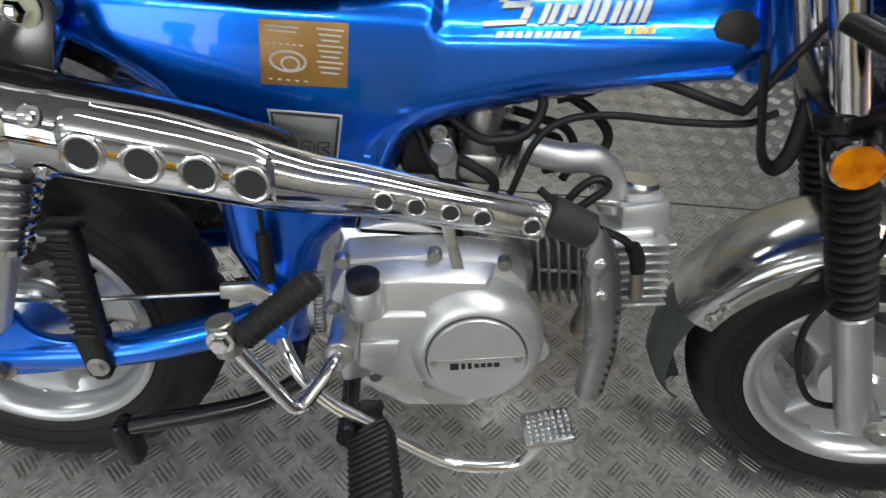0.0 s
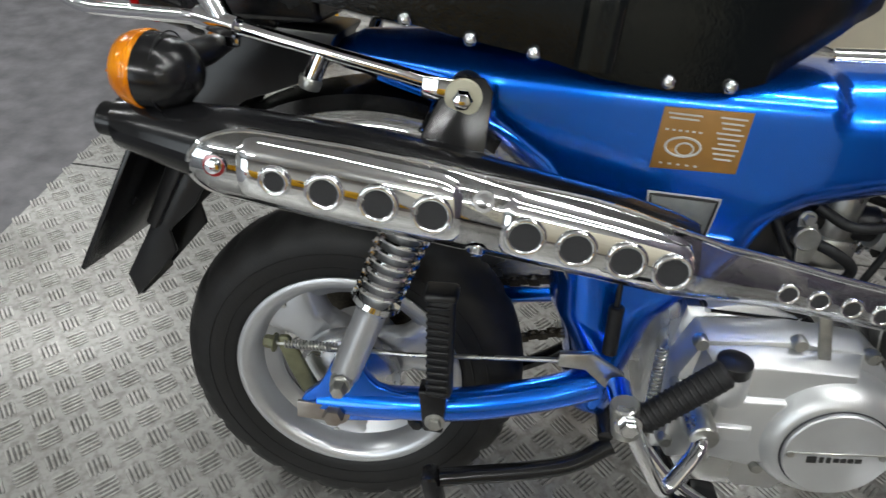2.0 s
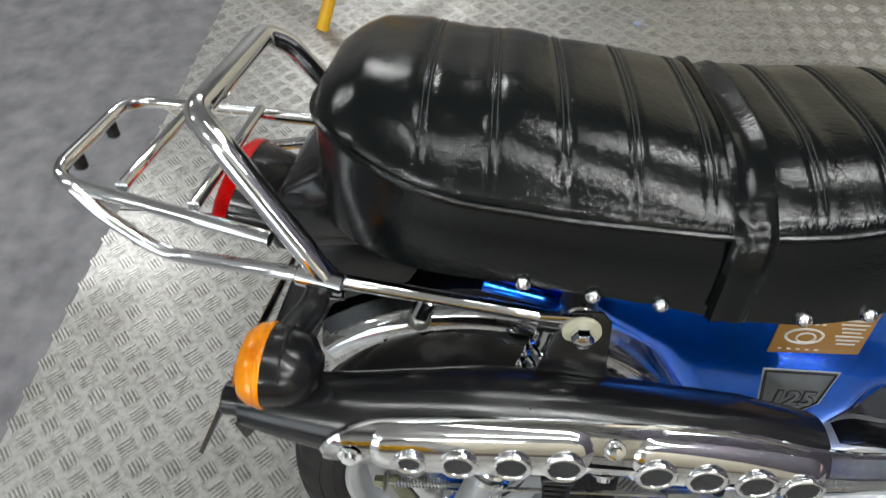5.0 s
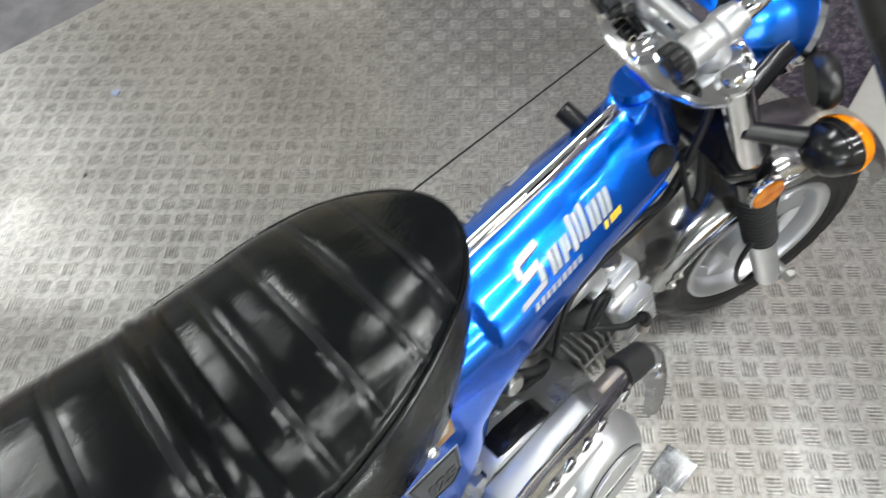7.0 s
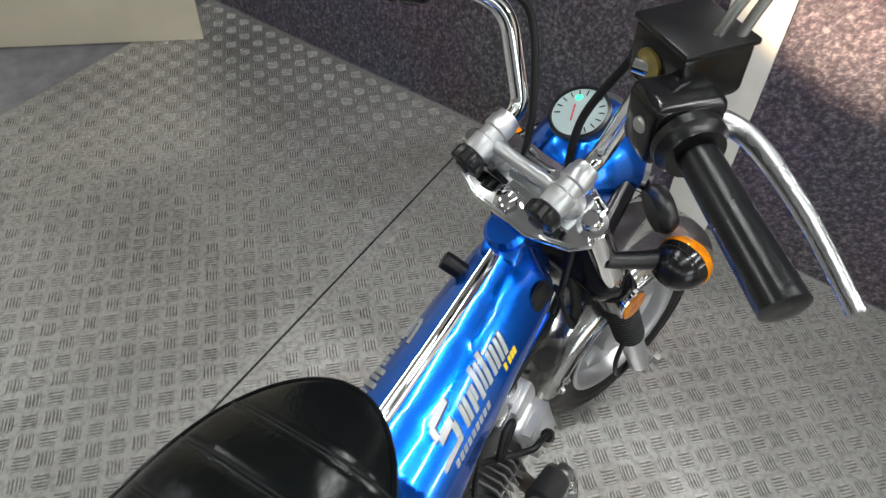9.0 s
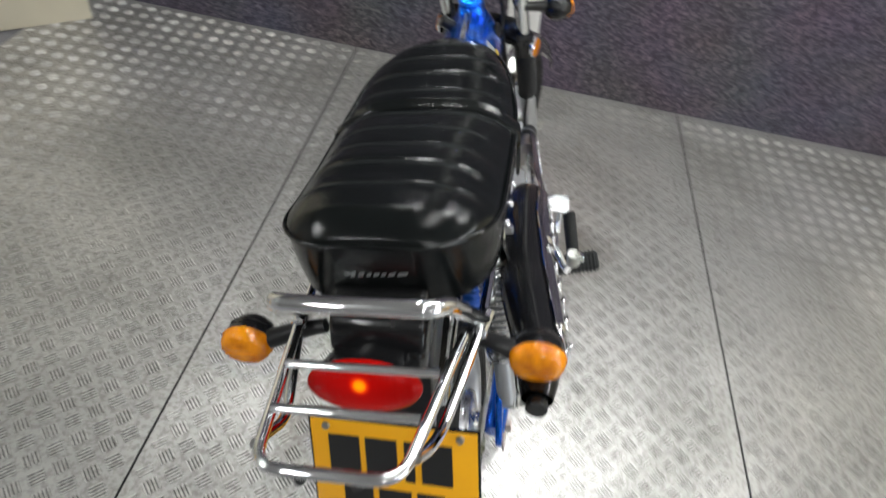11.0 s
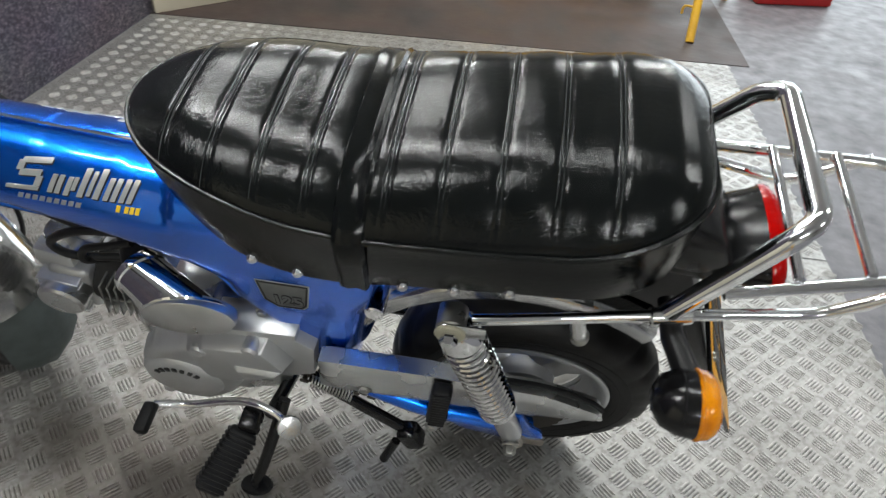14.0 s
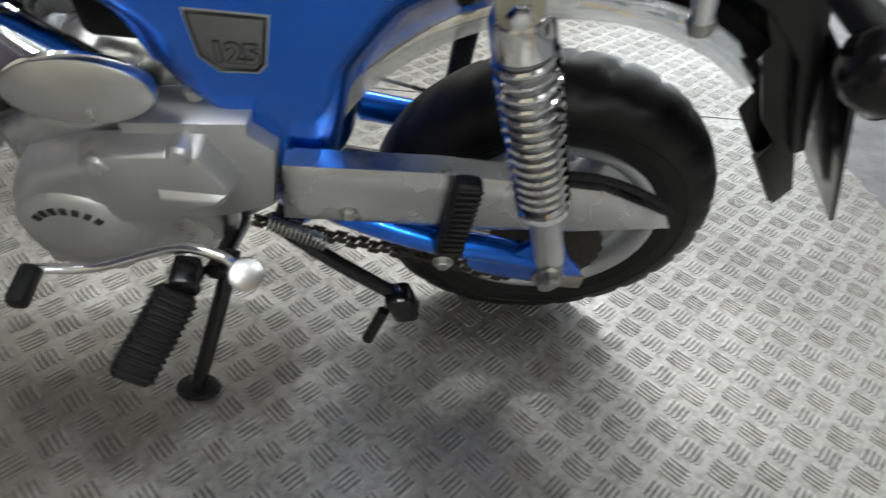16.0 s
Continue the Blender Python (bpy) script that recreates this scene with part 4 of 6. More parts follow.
for s in (1, -1):
    w = 0.127 if s > 0 else 0.116
    drop = 0.0 if s > 0 else 0.014
    post = B("carrier_post", cyl((-0.042, s * w, 0.622), (-0.052, s * w, 0.584 + drop), 0.0085, 0.0085, 18), CHROME, "short chrome post under the carrier stay")
    B("post_tip", lathe([(0.0095, 0), (0.0105, 0.003), (0.0095, 0.010), (0.004, 0.012), (0, 0.012)], 18, along((-0.0515, s * w, 0.586 + drop), (-0.056, s * w, 0.57 + drop))), STEEL, parent=post)
# number plate holder, black tail and lamp
tl = B("tail_bracket", box(-0.150, 0, 0.637, 0.10, 0.115, 0.045, 0.012, 3, ry=-7), BLACK, "black plastic tail housing behind the seat")
B("tail_cover", prism([(-0.06, 0.635), (-0.17, 0.628), (-0.197, 0.650), (-0.178, 0.684), (-0.140, 0.704), (-0.07, 0.70)], -0.060, 0.060, 0.008, 3), BLACK, parent=tl)
B("plate_holder", prism([(-0.045, 0.628), (-0.16, 0.63), (-0.188, 0.57), (-0.264, 0.40), (-0.254, 0.39), (-0.195, 0.505), (-0.14, 0.552), (-0.07, 0.582)], -0.055, 0.055, 0.003), PLASTIC, "black plastic plate holder", parent=tl)
flap = [(-0.15, 0.60), (-0.186, 0.57), (-0.245, 0.43), (-0.272, 0.375), (-0.300, 0.322), (-0.291, 0.292), (-0.235, 0.362), (-0.241, 0.388), (-0.208, 0.424), (-0.171, 0.493), (-0.134, 0.579)]
back = flap[:6] + [(x + 0.005, z + 0.001) for x, z in reversed(flap[:6])]
B("mud_flap", join(prism(flap, 0.033, 0.038, 0.0015), prism(flap, -0.047, -0.042, 0.0015), prism(back, -0.042, 0.033, 0.001)), PLASTIC, "black plastic mud flap with a notched foot", parent=tl)
LM = Matrix.Translation((-0.236, 0.006, 0.645)) @ Matrix(((0, 0.28, -0.96, 0), (-1, 0, 0, 0), (0, 0.96, 0.28, 0), (0, 0, 0, 1))) @ Matrix.Diagonal((1.0, 0.5, 1.0, 1))
lamp_body = B("tail_lamp", lathe([(0.0, -0.062), (0.045, -0.062), (0.056, -0.055), (0.066, -0.004), (0.068, 0.0)], 44, LM), BLACK, "oval tail lamp in a black housing with red lens")
RED_GLOW = material("lit_red_lens", (0.3, 0.002, 0.0015), 0.14, 0, 0.0, spec=0.14)


def lens_glow(m, bulb):
    """A ribbed lens that glows from the bulb behind it outwards."""
    nt = m.node_tree
    p = nt.nodes["Principled BSDF"]
    tc, far, wave = nt.nodes.new("ShaderNodeTexCoord"), nt.nodes.new("ShaderNodeVectorMath"), nt.nodes.new("ShaderNodeTexWave")
    far.operation, far.inputs[1].default_value = "DISTANCE", bulb
    nt.links.new(tc.outputs["Object"], far.inputs[0])
    wave.bands_direction = "Y"
    wave.inputs["Scale"].default_value = 38
    nt.links.new(tc.outputs["Object"], wave.inputs["Vector"])
    bump = nt.nodes.new("ShaderNodeBump")
    bump.inputs["Strength"].default_value, bump.inputs["Distance"].default_value = 0.2, 0.001
    nt.links.new(wave.outputs["Fac"], bump.inputs["Height"])
    nt.links.new(bump.outputs[0], p.inputs["Normal"])
    tint = nt.nodes.new("ShaderNodeValToRGB")
    for place, colour in ((0.0, (1.0, 0.3, 0.0, 1)), (0.05, (1.0, 0.05, 0.0, 1)), (0.13, (0.9, 0.002, 0.0, 1)), (1.0, (0.26, 0.002, 0.001, 1))):
        e = tint.color_ramp.elements[0] if place == 0 else tint.color_ramp.elements[-1] if place == 1 else tint.color_ramp.elements.new(place)
        e.position, e.color = place, colour
    span = nt.nodes.new("ShaderNodeMapRange")
    span.inputs[1].default_value, span.inputs[2].default_value = 0.006, 0.062
    nt.links.new(far.outputs["Value"], span.inputs[0])
    nt.links.new(span.outputs[0], tint.inputs[0])
    nt.links.new(tint.outputs[0], p.inputs["Emission Color"])
    power = nt.nodes.new("ShaderNodeMapRange")
    power.interpolation_type = "SMOOTHSTEP"
    power.inputs[1].default_value, power.inputs[2].default_value, power.inputs[3].default_value, power.inputs[4].default_value = 0.0, 0.016, 1.0, 0.15
    nt.links.new(far.outputs["Value"], power.inputs[0])
    nt.links.new(power.outputs[0], p.inputs["Emission Strength"])


lens_glow(RED_GLOW, LM @ Vector((0.0, 0.022, 0.016)))
B("red_lens", lathe([(0.069, -0.002), (0.0695, 0.003), (0.067, 0.008), (0.058, 0.013), (0.04, 0.016), (0.0, 0.018)], 44, LM), RED_GLOW, "lit red lens", parent=lamp_body)
PLATE_M = Matrix.Translation((-0.259, -0.001, 0.448)) @ Matrix(((0, 0.45, -0.893, 0), (-1, 0, 0, 0), (0, 0.893, 0.45, 0), (0, 0, 0, 1))) @ pose(0, 0, 0, 0, -2.5, 0)
np_o = B("number_plate", move(box(0, 0, 0, 0.229, 0.178, 0.002, 0.0003), PLATE_M), YELLOW, "yellow number plate with black characters")
B("plate_border", move(box(0, 0, -0.002, 0.235, 0.184, 0.0054, 0.001), PLATE_M), BLACK, parent=np_o)
for k, (x, y, w) in enumerate(((-0.068, 0.036, 0.044), (-0.016, 0.036, 0.044), (0.023, 0.036, 0.014), (0.060, 0.036, 0.042), (-0.052, -0.042, 0.042), (0.0, -0.042, 0.046), (0.050, -0.042, 0.038))):
    B("plate_bar", move(box(x, y, 0.0018, w, 0.062, 0.0008, 0), PLATE_M), INK, parent=np_o)
B("plate_bar", move(box(0, -0.083, 0.0018, 0.115, 0.006, 0.0008, 0), PLATE_M), DARK, parent=np_o)
for s in (1, -1):
    B("plate_screw", move(lathe([(0.006, 0), (0.005, 0.003), (0, 0.0035)], 14), PLATE_M @ Matrix.Translation((s * 0.092, 0.079, 0.0015))), STEEL, parent=np_o)


# indicators
def indicator(c, stalk, face, put, label):
    c, face = Vector(c), Vector(face).normalized()
    m = along(c, c + face) @ Matrix.Diagonal((0.96, 0.82, 0.80, 1))
    ob = put("indicator", lathe([(0.0, -0.052), (0.014, -0.05), (0.027, -0.04), (0.034, -0.022), (0.036, 0.0)], 28, m), BLACK, label)
    put("housing_seam", ring_of(c + (m @ Vector((0, 0, -0.020)) - m @ Vector((0, 0, 0))), face, 0.0345 * 0.9, 0.0007, 36, 6), RUBBER, parent=ob)
    lens = put("indicator_lens", lathe([(0.0355, -0.001), (0.0365, 0.002), (0.0355, 0.011), (0.031, 0.020), (0.018, 0.026), (0, 0.028)], 36, m), AMBER, "amber lens", parent=ob)
    for k in range(5):
        tilt = Matrix.Translation((0, (k - 2) * 0.0115, 0.026 - 0.0016 * (k - 2) ** 2)) @ Matrix.Diagonal((1.0 - 0.09 * (k - 2) ** 2, 0.16, 0.10, 1))
        put("lens_rib", lathe([(0.0, -0.03), (0.018, -0.022), (0.025, 0.0), (0.018, 0.022), (0.0, 0.03)], 20, m @ tilt), AMBER, parent=lens)
    put("lens_rim", lathe([(0.0362, -0.003), (0.0375, -0.001), (0.0375, 0.002), (0.0362, 0.004)], 36, m, False), AMBER, parent=lens)
    put("indicator_stalk", tube(stalk, 0.011, 14, radius=lambda t: 0.014 - 0.004 * t), PLASTIC, parent=ob)
    return ob


for s in (1, -1):
    indicator((-0.160, 0.197 if s > 0 else -0.188, 0.609), [(-0.157, s * 0.175, 0.61), (-0.14, s * 0.13, 0.615), (-0.135, s * 0.09, 0.622)], (-1, 0, 0.05), B, "rear indicator in black with an amber lens")

# chrome carrier and grab rail
for s in (1, -1):
    low = rounded([(0.062, 0.140 if s > 0 else -0.117, 0.606), (0.03, 0.138 if s > 0 else -0.117, 0.612), (-0.145, s * 0.118, 0.640), (-0.282, s * 0.091, 0.633), (-0.325, s * 0.089, 0.672), (-0.345, s * 0.083, 0.692)], 0.025)
    ob = B("carrier_stay", tube(low, 0.0065, 12), CHROME, "bent chrome carrier stay")
    B("stay_sleeve", cyl((-0.112, s * 0.1235, 0.6355), (-0.152, s * 0.1175, 0.641), 0.0098, n=18), CHROME, parent=ob)
    B("stay_clip", box(-0.128, s * 0.121, 0.629, 0.030, 0.006, 0.020, 0.002), CHROME, parent=ob)
    B("carrier_lug", box(0.070, s * (0.1545 if s > 0 else 0.1215), 0.6045, 0.046, 0.004, 0.020, 0.0018), CHROME, parent=ob)
up = rounded([(-0.175, 0.104, 0.665), (-0.372, 0.074, 0.698), (-0.372, -0.074, 0.695), (-0.175, -0.104, 0.665)], 0.03)
B("carrier_loop", tube(up, 0.0066, 12), CHROME, "chrome carrier loop behind the seat")
for x, w, z in ((-0.241, 0.089, 0.684), (-0.304, 0.080, 0.694)):
    B("carrier_bar", tube([(x, -w, z), (x, w, z)], 0.0055, 12), CHROME, "chrome cross bar of the carrier")
grab = rounded([(-0.128, 0.119, 0.640), (-0.202, 0.098, 0.752), (-0.221, 0.084, 0.766), (-0.221, -0.084, 0.766), (-0.202, -0.098, 0.752), (-0.128, -0.119, 0.640)], 0.045, 8)
B("grab_rail", tube(grab, 0.0105, 16), CHROME, "thick chrome grab rail behind the seat")
for y in (0.03, -0.03):
    B("carrier_foot", cyl((-0.372, y, 0.70), (-0.372, y, 0.678), 0.006, n=12), RUBBER)

# exhaust: black silencer with a chrome perforated shield
EX = [(-0.188, -0.188, 0.563, 0.021), (-0.165, -0.188, 0.561, 0.026), (-0.10, -0.186, 0.551, 0.036), (0.0, -0.166, 0.535, 0.0425), (0.073, -0.155, 0.524, 0.0425), (0.15, -0.150, 0.512, 0.041), (0.23, -0.1455, 0.500, 0.0395), (0.283, -0.1455, 0.491, 0.0365),
      (0.325, -0.1455, 0.483, 0.0295), (0.374, -0.142, 0.477, 0.0245), (0.43, -0.1385, 0.468, 0.0220), (0.53, -0.1285, 0.452, 0.0200)]
EXA = np.array(EX)


def ex_at(x, a, grow=1.0):
    """A point on the silencer: x along it, a the angle up from the outer side."""
    cy, cz, r = (float(np.interp(x, EXA[:, 0], EXA[:, k])) for k in (1, 2, 3))
    return V(x, cy - r * grow * math.cos(a), cz + r * grow * math.sin(a))


def sheath(x0, x1, a0, a1, grow, nx=60, na=18, thick=0.0012):
    bm = bmesh.new()
    rows = [[bm.verts.new(ex_at(x, a, grow)) for a in np.linspace(a0, a1, na)] for x in np.linspace(x0, x1, nx)]
    for p, q in zip(rows, rows[1:]):
        for k in range(na - 1):
            bm.faces.new((p[k], p[k + 1], q[k + 1], q[k]))
    if thick:
        bmesh.ops.solidify(bm, geom=bm.faces[:], thickness=thick)
    return bm


core = join(sheath(-0.188, 0.30, 0, 2 * math.pi, 0.97, 50, 33, 0))
bmesh.ops.holes_fill(core, edges=core.edges[:])
sil = B("silencer", core, BLACK, "black exhaust silencer")
B("silencer_tip", cyl(V(-0.205, -0.188, 0.565), V(-0.18, -0.188, 0.562), 0.014, n=20), BLACK, parent=sil)


def shield_span(x):
    """The shield's lower and upper edge as angles; its rear end is round."""
    up = float(np.interp(x, (-0.118, 0.10, 0.20, 0.28, 0.36), (46, 50, 58, 52, 62)))
    e = min(1.0, (x + 0.1185) / 0.05)
    e = math.sqrt(max(0.0, 1 - (1 - e) ** 2))
    mid = -14.0
    return radians(mid - (64 * e)), radians(mid + (up - mid) * e)


def shield_sheet():
    bm = bmesh.new()
    xs = [-0.118 + 0.05 * (k / 14) ** 2 for k in range(14)] + list(np.linspace(-0.068, 0.535, 56))
    rows = [[bm.verts.new(ex_at(x, a, 1.06)) for a in np.linspace(*shield_span(x), 18)] for x in xs]
    for p, q in zip(rows, rows[1:]):
        for k in range(17):
            bm.faces.new((p[k], p[k + 1], q[k + 1], q[k]))
    bmesh.ops.solidify(bm, geom=bm.faces[:], thickness=0.0012)
    return bm


shield = B("heat_shield", shield_sheet(), CHROME, "chrome heat shield with ringed holes")
B("shield_edge", tube([ex_at(x, shield_span(x)[0], 1.06) for x in (*[-0.118 + 0.05 * (k / 10) ** 2 for k in range(10)], *np.linspace(-0.068, 0.535, 50))], 0.0022, 8), CHROME, parent=shield)
B("shield_edge", tube([ex_at(x, shield_span(x)[1], 1.06) for x in (*[-0.118 + 0.05 * (k / 10) ** 2 for k in range(10)], *np.linspace(-0.068, 0.535, 50))], 0.0022, 8), CHROME, parent=shield)


for x0, x1 in ((-0.080, 0.096), (0.130, 0.294)):
    pan = bmesh.new()
    rows = []
    nx, na = 36, 12
    for i in range(nx + 1):
        x = x0 + (x1 - x0) * i / nx
        e = min(1.0, min(i, nx - i) / 4)
        e = math.sqrt(1 - (1 - e) ** 2)
        rows.append([pan.verts.new(ex_at(x, (a * (0.62 + 0.38 * e)), 1.06 + 0.09 * min(1, (na / 2 - abs(k - na / 2)) / 1.5) * min(1, e * 1.2))) for k, a in enumerate(np.linspace(radians(-44), radians(42), na + 1))])
    for p, q in zip(rows, rows[1:]):
        for k in range(na):
            pan.faces.new((p[k], p[k + 1], q[k + 1], q[k]))
    B("shield_panel", pan, CHROME, "raised oblong chrome panel", parent=shield, smooth=60)
for x, r in ((-0.050, 0.0105), (-0.012, 0.0135), (0.030, 0.0145), (0.073, 0.015), (0.150, 0.015), (0.193, 0.015), (0.236, 0.015), (0.276, 0.015), (0.384, 0.0085), (0.413, 0.0085), (0.444, 0.0085), (0.474, 0.0085), (0.522, 0.0085)):
    g = 1.15 if x < 0.3 else 1.06
    p = ex_at(x, -0.02, g)
    nrm = (ex_at(x, -0.02, g + 0.1) - p).normalized()
    B("vent_ring", ring_of(p + nrm * 0.0005, nrm, r, 0.0028 if r > 0.01 else 0.002), CHROME, parent=shield)
    B("vent_mesh", disc(p + nrm * 0.0004, nrm, r - 0.001, 0.0012), MESH, "dark mesh behind the hole", parent=shield)
for x, a in ((-0.096, 0.0), (0.113, radians(24)), (0.112, radians(-42))):
    p = ex_at(x, a, 1.06)
    nrm = (ex_at(x, a, 1.2) - p).normalized()
    B("shield_screw", join(cyl(p, p + nrm * 0.002, 0.0095, n=20, bevel=0.0006), lathe([(0.0062, 0), (0.0055, 0.004), (0.0, 0.005)], 14, along(p + nrm * 0.002, p + nrm))), CHROME, "screw and washer", parent=shield)
plate = prism([(0.066, 0.604), (0.076, 0.616), (0.100, 0.617), (0.109, 0.606), (0.108, 0.54), (0.042, 0.542)], -0.1165, -0.1195, 0.001)
for v in plate.verts:
    v.co.y -= max(0.0, 0.598 - v.co.z) / 0.056 * 0.024
B("silencer_bracket", plate, BLACK, "black silencer bracket")
pipe = smooth_path([(0.50, -0.130, 0.456), (0.545, -0.128, 0.452), (0.582, -0.122, 0.437), (0.604, -0.114, 0.40), (0.613, -0.104, 0.34), (0.618, -0.075, 0.290), (0.636, -0.03, 0.280), (0.665, 0, 0.30)])
B("header_pipe", tube(pipe, 0.0135, 16), RUST, "heat-stained exhaust header pipe")
B("pipe_collar", cyl(V(0.538, -0.129, 0.457), V(0.584, -0.129, 0.441), 0.0205, 0.0185), MATT)
gd = bmesh.new()
rows, GUARD = [], []
for k in range(19):
    t = k / 18
    cx = float(np.interp(t, (0, 0.2, 0.45, 0.7, 1), (0.590, 0.604, 0.619, 0.628, 0.629)))
    half = float(np.interp(t, (0, 0.18, 0.4, 1), (0.005, 0.0195, 0.020, 0.015)))
    c = V(cx, -0.134 + 0.010 * t, 0.450 - 0.221 * t)
    h = V(half, 0, 0.10 * half)
    GUARD.append((c, h))
    rows.append([gd.verts.new(c + h * u + V(0, dy, 0)) for u, dy in ((-1, 0.008), (-0.86, -0.003), (-0.35, -0.008), (0.35, -0.008), (0.86, -0.003), (1, 0.010))])
for a, b in zip(rows, rows[1:]):
    for k in range(5):
        gd.faces.new((a[k], a[k + 1], b[k + 1], b[k]))
bmesh.ops.solidify(gd, geom=gd.faces[:], thickness=0.0012)
guard = B("pipe_guard", gd, ALU, "curved perforated metal guard over the header pipe", smooth=60)
for c, h in GUARD[8:18]:
    B("guard_hole", disc(c + h * 0.62 + V(0, -0.0062, 0), (0.3, -1, 0), 0.0026, 0.0008, 10), INK, parent=guard)
for c, h in (GUARD[3], GUARD[6]):
    B("guard_screw", bolt(c - h * 0.25 + V(0, -0.009, 0), (0, -1, 0), 0.0045, 0.004), CHROME, parent=guard)

# engine
eng = B("crankcase", pillow([(0.338, 0.40), (0.40, 0.405), (0.50, 0.40), (0.548, 0.37), (0.552, 0.22), (0.50, 0.165), (0.42, 0.16), (0.345, 0.20), (0.335, 0.26), (0.332, 0.33)], 0.080, 0.088, 0.012, 0.012), ALU, "cast aluminium engine crankcase")
B("crankcase_rear", pillow([(0.275, 0.40), (0.345, 0.402), (0.35, 0.20), (0.30, 0.24), (0.27, 0.33)], 0.05, 0.055, 0.012, 0.012), ALU, parent=eng)
cv = B("clutch_cover", frustum([(0.345, 0.394), (0.43, 0.406), (0.505, 0.404), (0.538, 0.378), (0.550, 0.325), (0.538, 0.272), (0.50, 0.232), (0.445, 0.228), (0.384, 0.234), (0.345, 0.222), (0.334, 0.26), (0.328, 0.345)], -0.086, -0.124, 0.006, 0.004), CASE, "satin silver cast clutch cover", parent=eng, smooth=30)
B("cover_block", frustum([(0.347, 0.384), (0.40, 0.394), (0.50, 0.398), (0.50, 0.30), (0.44, 0.262), (0.388, 0.256), (0.356, 0.268), (0.342, 0.30)], -0.120, -0.148, 0.012, 0.003), CASE, parent=cv, smooth=30)
B("cover_block", frustum([(0.366, 0.345), (0.45, 0.352), (0.45, 0.268), (0.392, 0.262), (0.364, 0.274)], -0.146, -0.154, 0.004, 0.002), CASE, parent=cv, smooth=30)
B("cover_bell", lathe([(0.074, 0.0), (0.073, 0.014), (0.070, 0.024), (0.064, 0.034), (0.057, 0.040), (0.052, 0.0415)], 64, along((0.486, -0.124, 0.308), (0.486, -1.124, 0.308))), CASE, parent=cv)
B("cover_disc", lathe([(0.0505, 0), (0.0503, 0.005), (0.049, 0.0062), (0.0, 0.0066)], 64, along((0.486, -0.1648, 0.307), (0.486, -1.1648, 0.307))), CASE, "round satin cover with a cross line", parent=cv)
B("cover_gap", ring_of((0.486, -0.1662, 0.307), (0, -1, 0), 0.0512, 0.0009, 56, 6), DARK, parent=cv)
B("cover_line", box(0.486, -0.1716, 0.310, 0.096, 0.0012, 0.0018, 0.0004, 1, ry=-8), STEEL, parent=cv)
B("cover_logo", join(*[box(x, -0.1717, 0.302 + 0.14 * (x - 0.484), w, 0.0008, h, 0, ry=-8) for x, w, h in ((0.464, 0.009, 0.008), (0.473, 0.004, 0.007), (0.4795, 0.004, 0.007), (0.4865, 0.005, 0.005), (0.493, 0.005, 0.005), (0.4995, 0.005, 0.005), (0.5065, 0.006, 0.005))]), INK, "dark lettering shapes", parent=cv)
for x, z in ((0.443, 0.302), (0.527, 0.313)):
    B("cover_screw", lathe([(0.0042, 0), (0.0036, 0.0016), (0, 0.0016)], 12, along((x, -0.171, z), (x, -1.171, z))), STEEL, parent=cv)
B("cover_rib", frustum([(0.366, 0.313), (0.408, 0.316), (0.408, 0.296), (0.366, 0.292)], -0.152, -0.159, 0.002, 0.0015), CASE, parent=cv, smooth=30)
B("oil_cap", lathe([(0.016, 0), (0.0175, 0.006), (0.0175, 0.03), (0.015, 0.034), (0.0, 0.035)], 28, along((0.374, -0.150, 0.345), (0.367, -0.157, 0.39))), CASE, "cast oil filler", parent=cv)
B("oil_plug", lathe([(0.0165, 0), (0.0165, 0.012), (0.012, 0.014), (0, 0.0145)], 18, along((0.3685, -0.1555, 0.380), (0.366, -0.158, 0.404))), PLASTIC, parent=cv)
for x, z in ((0.345, 0.386), (0.436, 0.400), (0.507, 0.396), (0.541, 0.33), (0.508, 0.244), (0.445, 0.237), (0.384, 0.243), (0.342, 0.255), (0.336, 0.33)):
    B("case_bolt", lathe([(0.0075, 0), (0.0075, 0.010), (0.006, 0.012), (0.0, 0.012)], 14, along((x, -0.118, z), (x, -1, z))), STEEL, parent=cv)
B("case_gasket", prism([(0.35, 0.402), (0.40, 0.420), (0.45, 0.412), (0.47, 0.400), (0.40, 0.395)], -0.05, -0.084, 0.004), BLACK, parent=eng)
B("crankcase_hump", prism(curved([(0.355, 0.400), (0.385, 0.414), (0.42, 0.414), (0.45, 0.402)], 4), -0.04, -0.088, 0.005), CASE, parent=eng)
B("cover_strut", box(0.452, -0.131, 0.415, 0.012, 0.004, 0.055, 0.0015, ry=-18), STEEL, "steel strut from the cover to the silencer", parent=cv)
lc = B("flywheel_cover", shift(pillow([(0.556, 0.305), (0.525, 0.352), (0.47, 0.376), (0.39, 0.392), (0.385, 0.29), (0.40, 0.252), (0.425, 0.205), (0.47, 0.165), (0.53, 0.16), (0.566, 0.20), (0.574, 0.26)], 0.006, 0.042, 0.022, 0.008), 0, 0.078, 0), CASE, "cast aluminium flywheel cover", parent=eng, smooth=60)
B("flywheel_bulge", lathe([(0.066, 0), (0.064, 0.010), (0.055, 0.018), (0.03, 0.022), (0, 0.023)], 40, along((0.495, 0.108, 0.258), (0.495, 1.108, 0.258))), CASE, parent=lc)
B("flywheel_logo", join(*[box(0.495 + 0.042 * math.cos(a), 0.128, 0.258 + 0.042 * math.sin(a), 0.007, 0.004, 0.009, 0.0005, ry=90 - math.degrees(a)) for a in np.linspace(0.75, 2.4, 7)]), INK, "dark raised lettering shapes in an arc", parent=lc)
